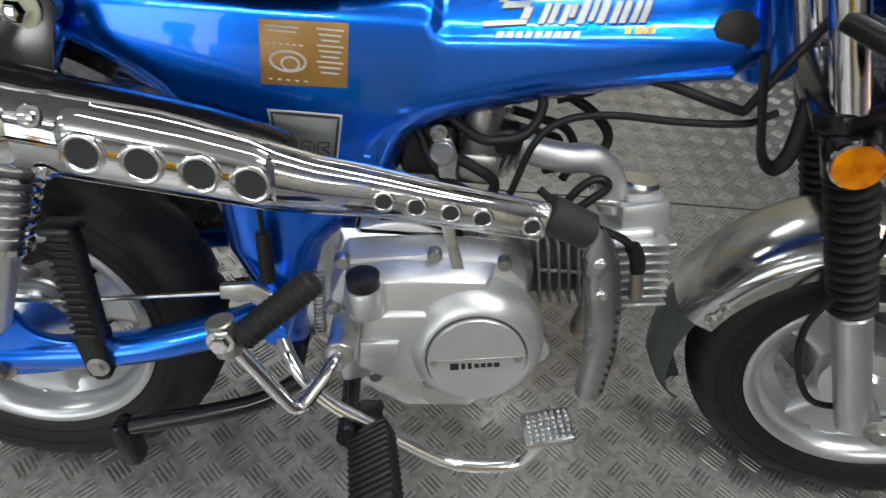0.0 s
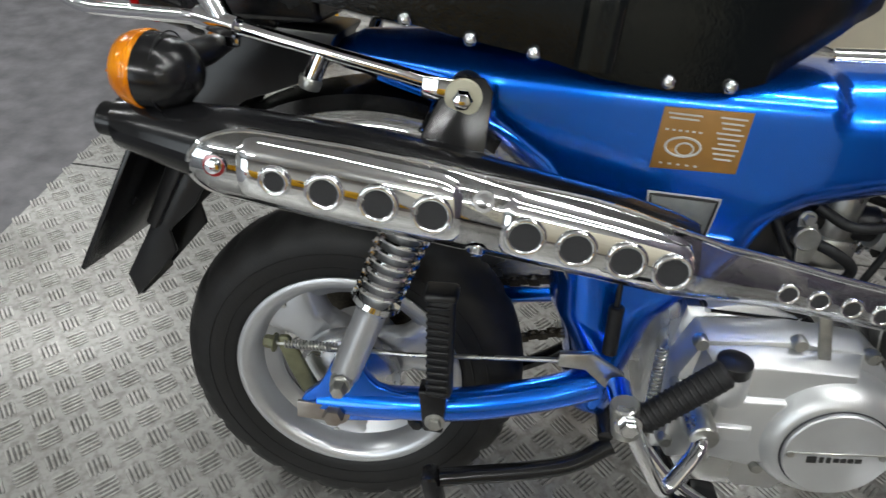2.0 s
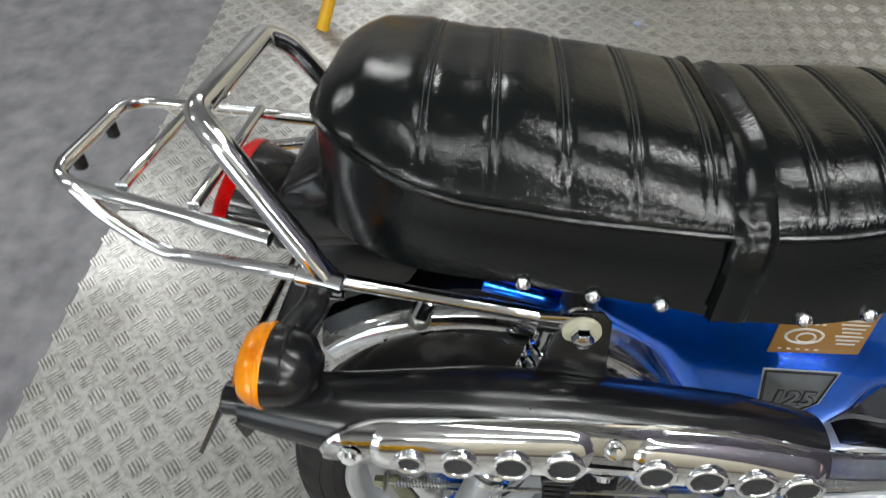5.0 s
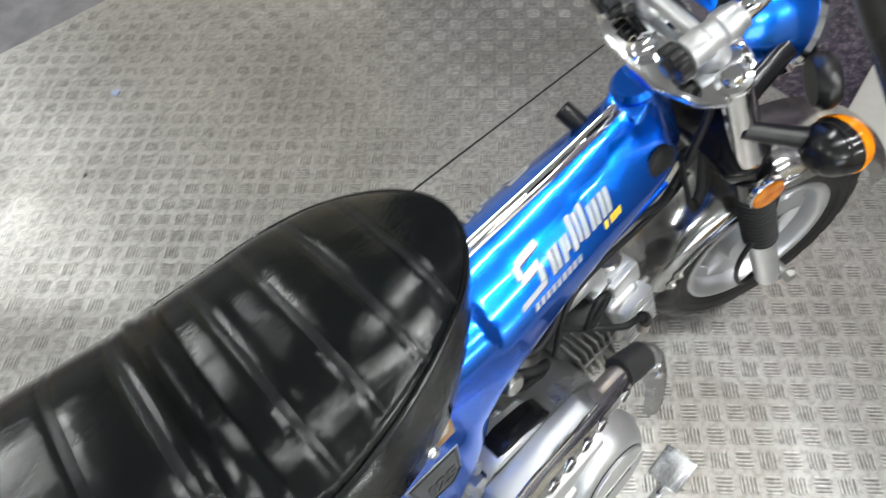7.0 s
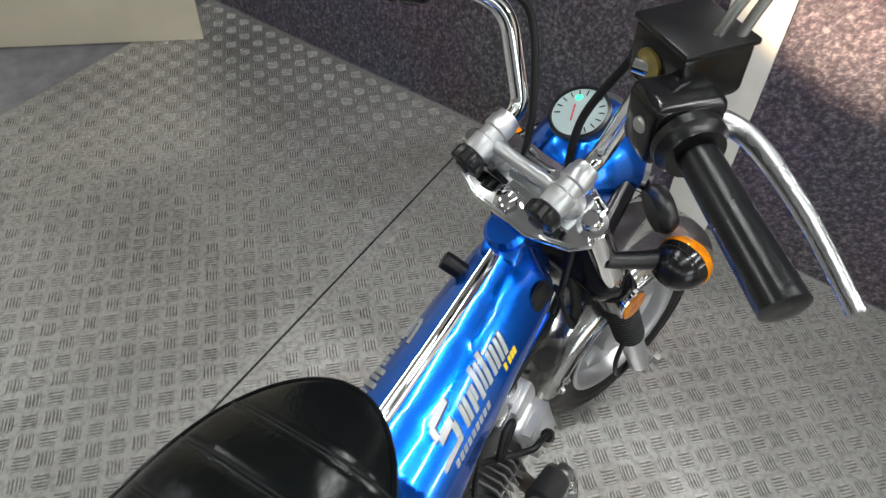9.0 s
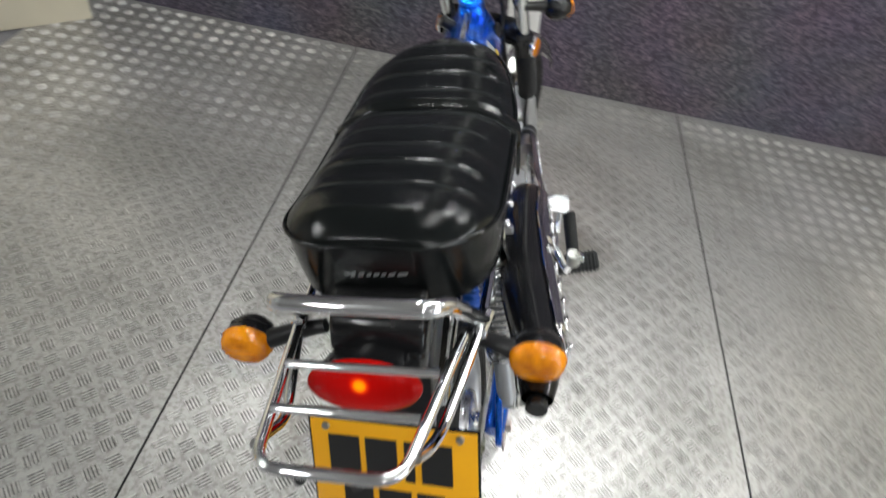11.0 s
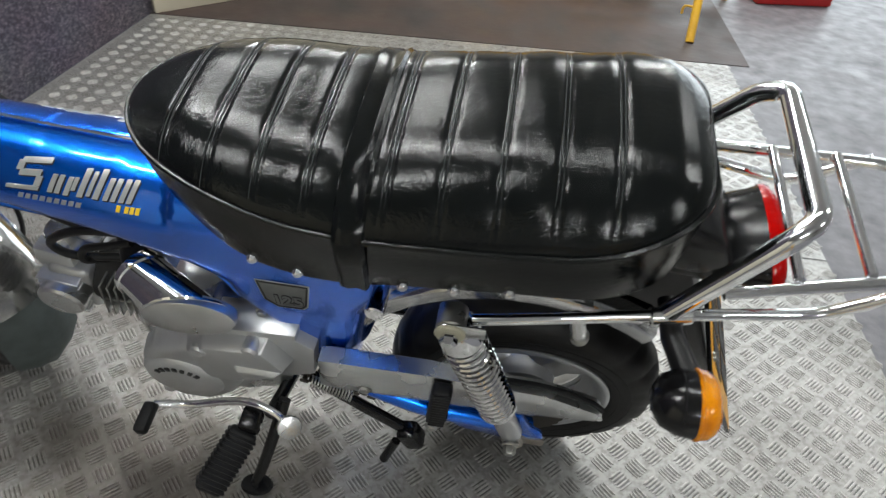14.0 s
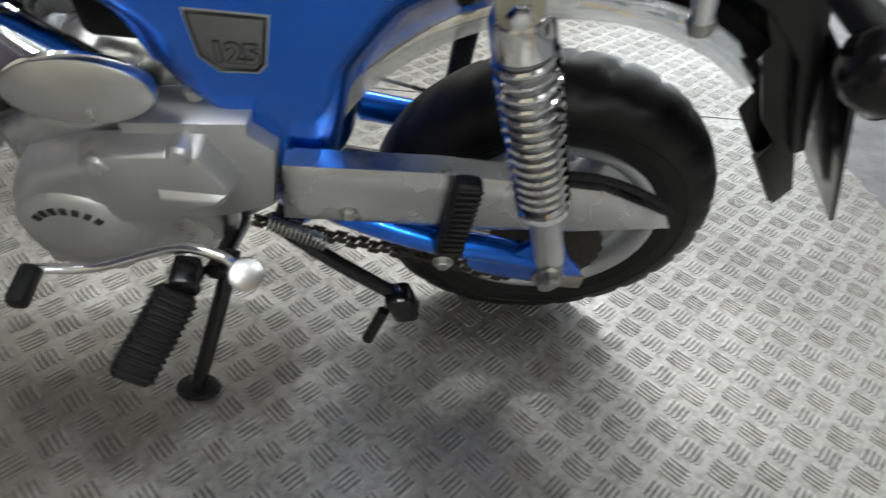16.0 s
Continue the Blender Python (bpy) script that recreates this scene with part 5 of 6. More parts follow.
B("case_end", frustum([(0.42, 0.408), (0.294, 0.420), (0.297, 0.403), (0.273, 0.383), (0.284, 0.300), (0.331, 0.275), (0.42, 0.255)], 0.05, 0.100, 0.003, 0.002), CASE, parent=lc, smooth=30)
B("sprocket_cover", frustum([(0.435, 0.392), (0.338, 0.402), (0.309, 0.342), (0.333, 0.308), (0.407, 0.270), (0.46, 0.27), (0.47, 0.37)], 0.096, 0.123, 0.011, 0.003), CASE, "angular cast sprocket cover", parent=lc, smooth=30)
B("sprocket_rib", frustum([(0.40, 0.332), (0.395, 0.345), (0.318, 0.343), (0.332, 0.320), (0.385, 0.305)], 0.118, 0.130, 0.009, 0.002), CASE, parent=lc, smooth=30)
for x, z in ((0.36, 0.388), (0.44, 0.366), (0.535, 0.205)):
    B("case_boss", lathe([(0.013, 0), (0.012, 0.022), (0.008, 0.026), (0, 0.026)], 18, along((x, 0.10, z), (x, 1, z + 0.1))), CASE, parent=lc)
# finned cylinder and head, lying forward
for k in range(6):
    B("cylinder_fin", box(0.562 + k * 0.0118, 0, 0.347, 0.0032, 0.112, 0.082, 0.0012, 1, ry=-12), FIN, "dull metal cylinder fin", parent=eng)
for y in (-0.052, 0.052):
    B("fin_bar", box(0.592, y, 0.350, 0.066, 0.005, 0.004, 0.001, 1), FIN, parent=eng)
B("cylinder_barrel", cyl((0.545, 0, 0.34), (0.64, 0, 0.352), 0.047), MATT, parent=eng)
hd = B("cylinder_head", box(0.668, 0, 0.356, 0.062, 0.095, 0.10, 0.010, 3, ry=-9), CASE, "cast aluminium cylinder head", parent=bike)
for k in range(8):
    B("head_fin", box(0.686 - 0.0022 * k, 0, 0.316 + k * 0.0112, 0.062, 0.124, 0.0036, 0.0012, 1, ry=-7), CASE, parent=hd)
B("rocker_cover", box(0.676, 0, 0.414, 0.056, 0.078, 0.044, 0.006, 2, ry=-12), CASE, "cast rocker cover", parent=hd)
B("rocker_cap", box(0.672, 0, 0.437, 0.038, 0.060, 0.008, 0.003, 2, ry=-12), CASE, parent=hd)
B("spark_plug", cyl((0.676, -0.066, 0.330), (0.663, -0.078, 0.376), 0.0085, 0.0075, 16), RUST, "brown-stained spark plug", parent=hd)
for s in (1, -1):
    B("head_stud", cyl((0.690, s * 0.04, 0.384), (0.718, s * 0.04, 0.388), 0.005, n=10), STEEL, parent=hd)
    B("head_stud", cyl((0.695, s * 0.04, 0.335), (0.724, s * 0.04, 0.338), 0.005, n=10), STEEL, parent=hd)
    B("tappet_cover", cyl((0.668, 0, 0.36 + s * 0.05), (0.67, 0, 0.362 + s * 0.088), 0.026, n=24, bevel=0.004), ALU, parent=hd)
B("head_side_cover", cyl((0.672, 0.04, 0.362), (0.672, 0.078, 0.362), 0.034, n=28, bevel=0.004), ALU, parent=hd)
B("spark_plug_cap", tube(smooth_path([(0.665, -0.077, 0.372), (0.659, -0.080, 0.390), (0.650, -0.082, 0.403)], 4), 0.0088, 12), RUBBER, "black spark plug cap and lead")
B("plug_lead", tube(smooth_path([(0.652, -0.082, 0.401), (0.635, -0.082, 0.413), (0.613, -0.078, 0.419), (0.585, -0.05, 0.42), (0.55, -0.03, 0.44)]), 0.0048, 8), RUBBER)
B("tensioner", cyl((0.548, -0.118, 0.298), (0.548, -0.138, 0.298), 0.022, n=28, bevel=0.003), ALU, "round cast cap beside the engine", parent=eng)
# carburettor, manifold, filter
cb = B("carburettor", cyl((0.478, -0.02, 0.455), (0.480, -0.02, 0.540), 0.021, n=24), STEEL, "zinc carburettor with hoses")
B("carburettor_top", cyl((0.480, -0.02, 0.525), (0.4805, -0.02, 0.553), 0.019, n=20), STEEL, parent=cb)
B("carburettor_bowl", box(0.478, -0.02, 0.462, 0.045, 0.05, 0.035, 0.006), STEEL, parent=cb)
B("carburettor_bell", cyl((0.455, -0.015, 0.492), (0.52, -0.018, 0.492), 0.019, n=22), PLASTIC, parent=cb)
B("choke_lever", prism([(0.425, 0.50), (0.445, 0.50), (0.455, 0.478), (0.452, 0.455), (0.437, 0.455), (0.432, 0.478)], -0.052, -0.058, 0.002), STEEL, "zinc choke lever", parent=cb)
B("fuel_tap", cyl((0.437, -0.04, 0.485), (0.437, -0.066, 0.485), 0.013, n=18), STEEL, parent=cb)
B("fuel_bolt", bolt((0.432, -0.06, 0.505), (0, -1, 0), 0.006, 0.006), STEEL, parent=cb)
B("intake_manifold", tube(smooth_path([(0.522, -0.02, 0.484), (0.574, -0.02, 0.475), (0.604, -0.02, 0.477), (0.627, -0.018, 0.460), (0.638, -0.012, 0.437), (0.643, -0.008, 0.415)]), 0.0168, 20), CASE, "bent aluminium intake manifold")
B("manifold_flange", box(0.640, 0, 0.428, 0.05, 0.06, 0.01, 0.003), ALU)
for pts, r in (([(0.445, -0.045, 0.478), (0.47, -0.06, 0.472), (0.495, -0.056, 0.455), (0.490, -0.05, 0.432), (0.468, -0.04, 0.425)], 0.0058),
               ([(0.448, -0.04, 0.512), (0.48, -0.056, 0.500), (0.52, -0.052, 0.508), (0.535, -0.045, 0.54), (0.515, -0.035, 0.56), (0.49, -0.03, 0.552)], 0.0055),
               ([(0.41, -0.03, 0.50), (0.44, -0.05, 0.455), (0.49, -0.05, 0.43)], 0.006),
               ([(0.775, -0.05, 0.552), (0.744, -0.05, 0.538), (0.677, -0.05, 0.534), (0.609, -0.05, 0.535), (0.56, -0.05, 0.526), (0.532, -0.052, 0.50), (0.515, -0.05, 0.44)], 0.004),
               ([(0.74, -0.05, 0.55), (0.70, -0.06, 0.56), (0.65, -0.055, 0.572), (0.60, -0.05, 0.578)], 0.005)):
    B("hose", tube(smooth_path(pts), r, 10), RUBBER, "thin black rubber hose")
B("breather_loop", tube(smooth_path([(0.576, -0.05, 0.431), (0.586, -0.05, 0.449), (0.600, -0.05, 0.463), (0.614, -0.05, 0.464), (0.619, -0.05, 0.456), (0.607, -0.05, 0.443), (0.592, -0.05, 0.430), (0.581, -0.05, 0.426)], 5)[:-1], 0.0048, 10, True), RUBBER, "loop of black rubber breather hose")
for pts, r in (([(0.565, 0.03, 0.44), (0.625, 0.045, 0.452), (0.640, 0.05, 0.482), (0.610, 0.052, 0.512), (0.565, 0.052, 0.530), (0.520, 0.05, 0.532), (0.492, 0.04, 0.515)], 0.0062),
               ([(0.59, 0.03, 0.43), (0.606, 0.05, 0.452), (0.590, 0.052, 0.484), (0.552, 0.05, 0.497), (0.520, 0.045, 0.505)], 0.0055),
               ([(0.72, 0.045, 0.585), (0.665, 0.042, 0.578), (0.618, 0.042, 0.540), (0.57, 0.045, 0.520)], 0.0045)):
    B("hose", tube(smooth_path(pts), r, 10), RUBBER, "thin black rubber hose")
for k in range(6):
    B("carburettor_rib", box(0.538 - k * 0.0088, 0.012, 0.470 - k * 0.0048, 0.0036, 0.042, 0.030, 0.0012, 1, ry=18), ALU, parent=cb)
B("intake_box", box(0.425, 0.0, 0.475, 0.06, 0.07, 0.06, 0.01), PLASTIC, "black rubber intake elbow")
FACE = Matrix.Translation((0.431, 0.110, 0.452)) @ pose(0, 0, 0, -78, 0, 4) @ Matrix.Diagonal((1.06, 0.52, 1, 1))
B("filter_neck", tube(smooth_path([(0.56, -0.01, 0.478), (0.54, 0.02, 0.474), (0.515, 0.06, 0.468)]), 0.021, 18), RUBBER, "black rubber neck of the air filter")


def filter_body():
    bm = bmesh.new()
    back, face, rows = V(0.518, 0.062, 0.468), V(0.431, 0.109, 0.452), []
    for t, k in ((0, 0.6), (0, 0.96), (0.06, 1.0), (0.12, 1.0), (0.14, 0.93), (0.5, 0.94), (0.93, 0.97), (0.94, 1.04), (1.0, 1.04)):
        row = []
        for i in range(40):
            a = 2 * math.pi * i / 40
            p = back + 0.035 * (math.cos(a) * V(0.5, 0.86, 0) + math.sin(a) * V(-0.1, 0.06, 0.99))
            q = face + 0.060 * math.cos(a) * V(0.98, 0.17, 0.05) + 0.031 * math.sin(a) * V(-0.1, -0.2, 0.97)
            c = back.lerp(face, t)
            row.append(bm.verts.new(c + (p.lerp(q, t) - c) * k))
        rows.append(row)
    for a, b in zip(rows, rows[1:]):
        for i in range(40):
            bm.faces.new((a[i], a[(i + 1) % 40], b[(i + 1) % 40], b[i]))
    bm.faces.new(rows[0])
    bm.faces.new(rows[-1])
    return bm


fl = B("air_filter", filter_body(), CHROME, "chrome slash-cut air filter with a mesh face")
B("filter_face", move(lathe([(0.058, -0.012), (0.06, 0.0), (0.058, 0.006), (0.054, 0.0075), (0.0, 0.0075)], 40), FACE), ALU, "oval perforated filter face", parent=fl)

# chain, guard and stands
B("chain_guard", pillow([(0.268, 0.378), (0.12, 0.384), (-0.05, 0.376), (-0.125, 0.345), (-0.136, 0.325), (-0.02, 0.305), (0.06, 0.30), (0.275, 0.296)], 0.012, 0.018, 0.02, 0.01), ALU, "polished metal chain guard").matrix_basis = Matrix.Translation((0, 0.1, 0))
B("guard_strip", tube(smooth_path([(0.02, 0.1, 0.3835), (-0.05, 0.1, 0.380), (-0.11, 0.1, 0.356), (-0.133, 0.1, 0.335)]), 0.0065, 10, flat=0.7), RUBBER, "black rubber edge of the chain guard")
B("guard_bolt", bolt((0.205, 0.117, 0.318), (0, 1, 0), 0.008, 0.005), STEEL)
B("rear_sprocket", lathe([(0.03, -0.003), (0.072, -0.003), (0.072, 0.003), (0.03, 0.003)], 48, Matrix.Translation((AXLE_R.x, 0.068, 0.214)) @ pose(0, 0, 0, 90, 0, 0), wave=lambda i, k: 0.003 if i in (1, 2) and k % 2 else 0), CHAIN, "oily rear sprocket")
run = [((0.318, 0.088, 0.258), (0.005, 0.080, 0.160)), ((0.315, 0.085, 0.335), (0.01, 0.074, 0.285))]
for a, b in run:
    a, b = Vector(a), Vector(b)
    n = 24
    links = []
    for k in range(n):
        p = a.lerp(b, (k + 0.5) / n)
        ang = -math.degrees(math.atan2(b.z - a.z, b.x - a.x))
        links.append(box(p.x, p.y + (0.003 if k % 2 else -0.003), p.z, 0.0145, 0.0022, 0.010, 0.002, 1, ry=ang))
        links.append(box(p.x, p.y + (-0.003 if k % 2 else 0.003) - 0.004 * (1 if k % 2 else -1), p.z, 0.0145, 0.0022, 0.010, 0.002, 1, ry=ang))
        links.append(cyl((p.x, p.y - 0.005, p.z), (p.x, p.y + 0.005, p.z), 0.0042, n=8, bevel=0))
    B("chain_run", join(*links), CHAIN, "oily roller chain")
cs = B("centre_stand", join(tube(smooth_path([(0.30, 0.085, 0.255), (0.235, 0.09, 0.190), (0.155, 0.10, 0.132)]), 0.010, 12), tube(smooth_path([(0.30, -0.085, 0.20), (0.24, -0.105, 0.172), (0.105, -0.118, 0.140)]), 0.011, 12), tube([(0.29, -0.09, 0.215), (0.29, 0.09, 0.245)], 0.009, 12)), BLACK, "black centre stand, folded up")
B("stand_foot", box(0.142, 0.105, 0.118, 0.035, 0.035, 0.055, 0.008, ry=20), BLACK, parent=cs)
B("stand_foot", box(0.098, -0.118, 0.118, 0.022, 0.03, 0.065, 0.008, ry=-14), BLACK, parent=cs)
B("stand_tang", tube([(0.165, 0.12, 0.12), (0.185, 0.14, 0.075)], 0.008, 10), BLACK, parent=cs)
B("stand_spring", coil((0.30, 0.095, 0.262), (0.235, 0.10, 0.235), 0.008, 0.0016, 14, 12), STEEL, parent=cs)
ss = B("side_stand", tube(smooth_path([(0.335, 0.125, 0.245), (0.345, 0.160, 0.21), (0.37, 0.192, 0.13), (0.388, 0.212, 0.078)]), 0.0095, 12), BLACK, "black side stand resting on the floor")
B("side_stand_foot", move(lathe([(0.018, 0), (0.02, 0.004), (0.018, 0.010), (0.0, 0.012)], 18), Matrix.Translation((0.390, 0.216, 0.0595)) @ pose(0, 0, 0, 14.7, 0, 0) @ Matrix.Diagonal((1.4, 1, 1, 1))), BLACK, parent=ss)
B("footrest_bar", tube([(0.36, -0.20, 0.222), (0.355, -0.06, 0.196), (0.345, 0.06, 0.205), (0.352, 0.15, 0.238)], 0.0105, 14), BLACK, "black footrest bar under the engine")
for tip, root in (((0.418, 0.268, 0.206), (0.376, 0.184, 0.254)), ((0.397, -0.290, 0.228), (0.384, -0.180, 0.216))):
    tip, root = Vector(tip), Vector(root)
    u = (tip - root).normalized()
    side = V(0.86, 0, 0.5)
    side = (side - u * side.dot(u)).normalized()
    m = Matrix.Translation((root + tip) / 2) @ Matrix((side, u.cross(side), u)).transposed().to_4x4()
    long = (tip - root).length
    pg = B("front_footrest", move(box(0, 0, 0, 0.043, 0.024, long, 0.008, 3), m), RUBBER, "ribbed black rubber rider footrest")
    for k in range(12):
        B("footrest_rib", move(box(0, 0, -long / 2 + 0.010 + k * (long - 0.02) / 11, 0.0455, 0.028, 0.0048, 0.0018, 1), m), RUBBER, parent=pg)
    B("footrest_clevis", box(*(root - u * 0.016), 0.028, 0.035, 0.03, 0.005), BLACK, parent=pg)
    B("footrest_pin", cyl(root - u * 0.014 - side * 0.02, root - u * 0.014 + side * 0.02, 0.005, n=12), STEEL, parent=pg)
# gear pedal on the left, brake pedal and kick starter on the right
gp = B("gear_lever", tube(smooth_path([(0.307, 0.178, 0.285), (0.33, 0.165, 0.292), (0.37, 0.155, 0.290), (0.42, 0.15, 0.262), (0.48, 0.155, 0.238), (0.53, 0.165, 0.246)]), 0.006, 10), CHROME, "chrome heel-and-toe gear lever")
B("gear_heel_pad", lathe([(0.012, 0), (0.0165, 0.002), (0.0175, 0.006), (0.0165, 0.011), (0.013, 0.012), (0.0, 0.0125)], 40, along((0.306, 0.176, 0.281), (0.302, 0.183, 0.2895)), wave=lambda i, k: 0.0009 if k % 2 and 0 < i < 4 else 0.0), ALU, "ribbed round heel pad", parent=gp)
B("gear_toe_rubber", box(0.530, 0.190, 0.252, 0.020, 0.048, 0.020, 0.006), RUBBER, "black toe rubber", parent=gp)
bp = B("brake_pedal", tube(rounded([(0.282, -0.135, 0.308), (0.30, -0.165, 0.285), (0.335, -0.178, 0.250), (0.475, -0.19, 0.178), (0.545, -0.196, 0.190), (0.560, -0.2, 0.23)], 0.03), 0.0075, 12), CHROME, "bent chrome brake pedal")
pad = B("brake_pad", box(0.563, -0.200, 0.250, 0.050, 0.046, 0.008, 0.003, ry=-18), ALU, "ribbed metal pedal pad", parent=bp)
for i in range(7):
    for j in range(6):
        B("pad_knob", box(0.545 + i * 0.0062, -0.217 + j * 0.0068, 0.2495 + (i * 0.0062 - 0.018) * 0.32 + 0.0045, 0.0046, 0.0050, 0.003, 0.0008, 1, ry=-18), ALU, parent=pad)
B("brake_pedal_pivot", cyl((0.282, -0.11, 0.308), (0.282, -0.15, 0.308), 0.013, n=20), BLUE, parent=bp)
kk = B("kick_starter", tube(rounded([(0.352, -0.14, 0.322), (0.348, -0.195, 0.318), (0.315, -0.220, 0.272), (0.257, -0.232, 0.368)], 0.018), 0.0085, 12, flat=0.8), CHROME, "chrome kick starter lever")
B("kick_clamp", cyl((0.351, -0.135, 0.322), (0.350, -0.19, 0.320), 0.014, n=18), STEEL, parent=kk)
B("kick_joint", cyl((0.262, -0.232, 0.352), (0.254, -0.233, 0.385), 0.0125, n=18), STEEL, parent=kk)
for k in range(13):
    c = V(0.270, -0.232, 0.366).lerp(V(0.332, -0.222, 0.424), 0.06 + 0.068 * k)
    B("rubber_rib", ring_of(c, (0.062, 0.010, 0.058), 0.0119, 0.0013, 20, 6), RUBBER, parent=kk)
B("kick_bolt", bolt((0.258, -0.245, 0.372), (0, -1, 0), 0.008, 0.007), CHROME, parent=kk)
B("kick_rubber", cyl((0.270, -0.232, 0.366), (0.332, -0.222, 0.424), 0.0118, 0.0125, 20, 0.003), RUBBER, "black kick starter rubber", parent=kk)
B("pedal_spring", coil((0.318, -0.105, 0.36), (0.322, -0.11, 0.285), 0.0055, 0.0013, 16, 10), STEEL, "thin return spring")
B("brake_crank", prism([(0.215, 0.335), (0.25, 0.340), (0.288, 0.318), (0.292, 0.30), (0.27, 0.298), (0.245, 0.318), (0.215, 0.318)], -0.098, -0.106, 0.002), STEEL, "zinc brake crank")
B("brake_switch", cyl((0.262, -0.10, 0.40), (0.266, -0.102, 0.342), 0.008, n=14), RUBBER, "black brake light switch")
B("switch_lead", tube(smooth_path([(0.262, -0.10, 0.40), (0.26, -0.1, 0.43), (0.262, -0.09, 0.46)]), 0.003, 8), RUBBER)
for x, z in ((0.285, 0.382), (0.35, 0.425)):
    for s in (1, -1):
        B("frame_bolt", bolt((x, s * 0.074, z), (0, s, 0), 0.0065, 0.005), STEEL)
B("helmet_lock", cyl((0.165, 0.10, 0.598), (0.166, 0.150, 0.602), 0.0105, n=20), CHROME, "round chrome lock beside the seat")
for s in (1,):
    B("seat_bracket", prism([(0.12, 0.63), (0.21, 0.63), (0.20, 0.605), (0.17, 0.59), (0.13, 0.60)], s * 0.072, s * 0.112, 0.004), BLUE, "blue seat bracket")

# front end
GOLD_RING = material("brass_ring", (0.32, 0.25, 0.08), 0.3, 0.7, grain=0.2, scale=80)
CALIPER = material("dull_bronze", (0.16, 0.09, 0.035), 0.4, 0.6, grain=0.4, scale=50)
FT = [STEM + FORWARD * 0.037 + V(0, s * 0.098, 0) for s in (1, -1)]
for c, s in zip(FT, (1, -1)):
    fk = F("fork_leg", cyl(c + DOWN * 0.0, c + DOWN * 0.30, 0.0165, n=28), CHROME, "chrome fork tube with black gaiter")
    F("fork_slider", cyl(c + DOWN * 0.40, c + DOWN * 0.585, 0.021, 0.020, 24, 0.004), SILVER, "silver fork slider", parent=fk)
    for k in range(14):
        p = c + DOWN * (0.226 + k * 0.0125)
        F("gaiter_fold", lathe([(0.019, 0), (0.0255, 0.0045), (0.0255, 0.0065), (0.019, 0.0115)], 22, along(p, p + DOWN)), RUBBER, parent=fk)
    F("gaiter_collar", cyl(c + DOWN * 0.178, c + DOWN * 0.230, 0.026, n=24, bevel=0.003), BLACK, parent=fk)
    F("fork_cap", lathe([(0.018, 0), (0.018, 0.004), (0.012, 0.005), (0.011, 0.014), (0.009, 0.016), (0, 0.016)], 20, along(c - DOWN * 0.004, c - DOWN)), CHROME, parent=fk)
    q = c + DOWN * 0.206 + V(0, s * 0.024, 0)
    rf = F("reflector", lathe([(0.024, 0), (0.024, 0.006), (0.022, 0.008)], 28, along(q, q + V(0, s, 0)), True), CHROME, "round amber reflector on the fork", parent=fk)
    F("reflector_lens", lathe([(0.0225, 0.0), (0.0215, 0.003), (0, 0.0035)], 28, along(q + V(0, s * 0.007, 0), q + V(0, s, 0))), AMBER, "amber reflector", parent=fk)
yoke = prism([(-0.112, -0.010), (-0.098, 0.034), (-0.06, 0.046), (0.06, 0.046), (0.098, 0.034), (0.112, -0.010), (0.096, -0.028), (0.045, -0.046), (-0.045, -0.046), (-0.096, -0.028)], -0.006, 0.006, 0.003)
YM = Matrix.Translation(STEM + FORWARD * 0.03) @ Matrix(((0, -DOWN.x, FORWARD.x, 0), (-1, 0, 0, 0), (0, -DOWN.z, FORWARD.z, 0), (0, 0, 0, 1)))
yk = F("top_yoke", move(yoke, YM), CHROME, "chrome top yoke plate")
F("yoke_rim", move(tube([(x * 0.985, -0.0005, z * 0.97) for x, z in ((0.112, -0.010), (0.096, -0.028), (0.045, -0.046), (-0.045, -0.046), (-0.096, -0.028), (-0.112, -0.010))], 0.0062, 12, flat=0.9), YM), CHROME, "rolled chrome edge", parent=yk)
F("yoke_bracket", move(prism([(-0.04, 0.02), (-0.02, 0.075), (0.02, 0.075), (0.04, 0.02)], -0.018, -0.012, 0.002), YM), CASE, "cast cable bracket", parent=yk)
F("horn", lathe([(0.0, -0.012), (0.03, -0.012), (0.036, -0.004), (0.036, 0.004), (0.03, 0.012), (0.0, 0.012)], 32, along((0.901, -0.105, 0.688), (0.97, -0.145, 0.70)) @ Matrix.Diagonal((1.0, 0.75, 1, 1))), PLASTIC, "black oval horn beside the headlamp")
F("lower_yoke", move(prism([(-0.12, 0.0), (-0.10, 0.04), (0.10, 0.04), (0.12, 0.0), (0.1, -0.025), (-0.1, -0.025)], -0.012, 0.012, 0.005), Matrix.Translation(DOWN * 0.17) @ YM), BLACK, "black lower yoke")
F("stem_nut", lathe([(0.017, 0), (0.017, 0.010), (0.012, 0.014), (0, 0.015)], 6, along(STEM - DOWN * 0.006, STEM - DOWN)), CHROME)
F("clamp_bridge", cyl(STEM + FORWARD * 0.038 - DOWN * 0.035 + V(0, 0.06, 0), STEM + FORWARD * 0.038 - DOWN * 0.035 + V(0, -0.06, 0), 0.0085, n=18), CASE, "cast bridge between the bar clamps")
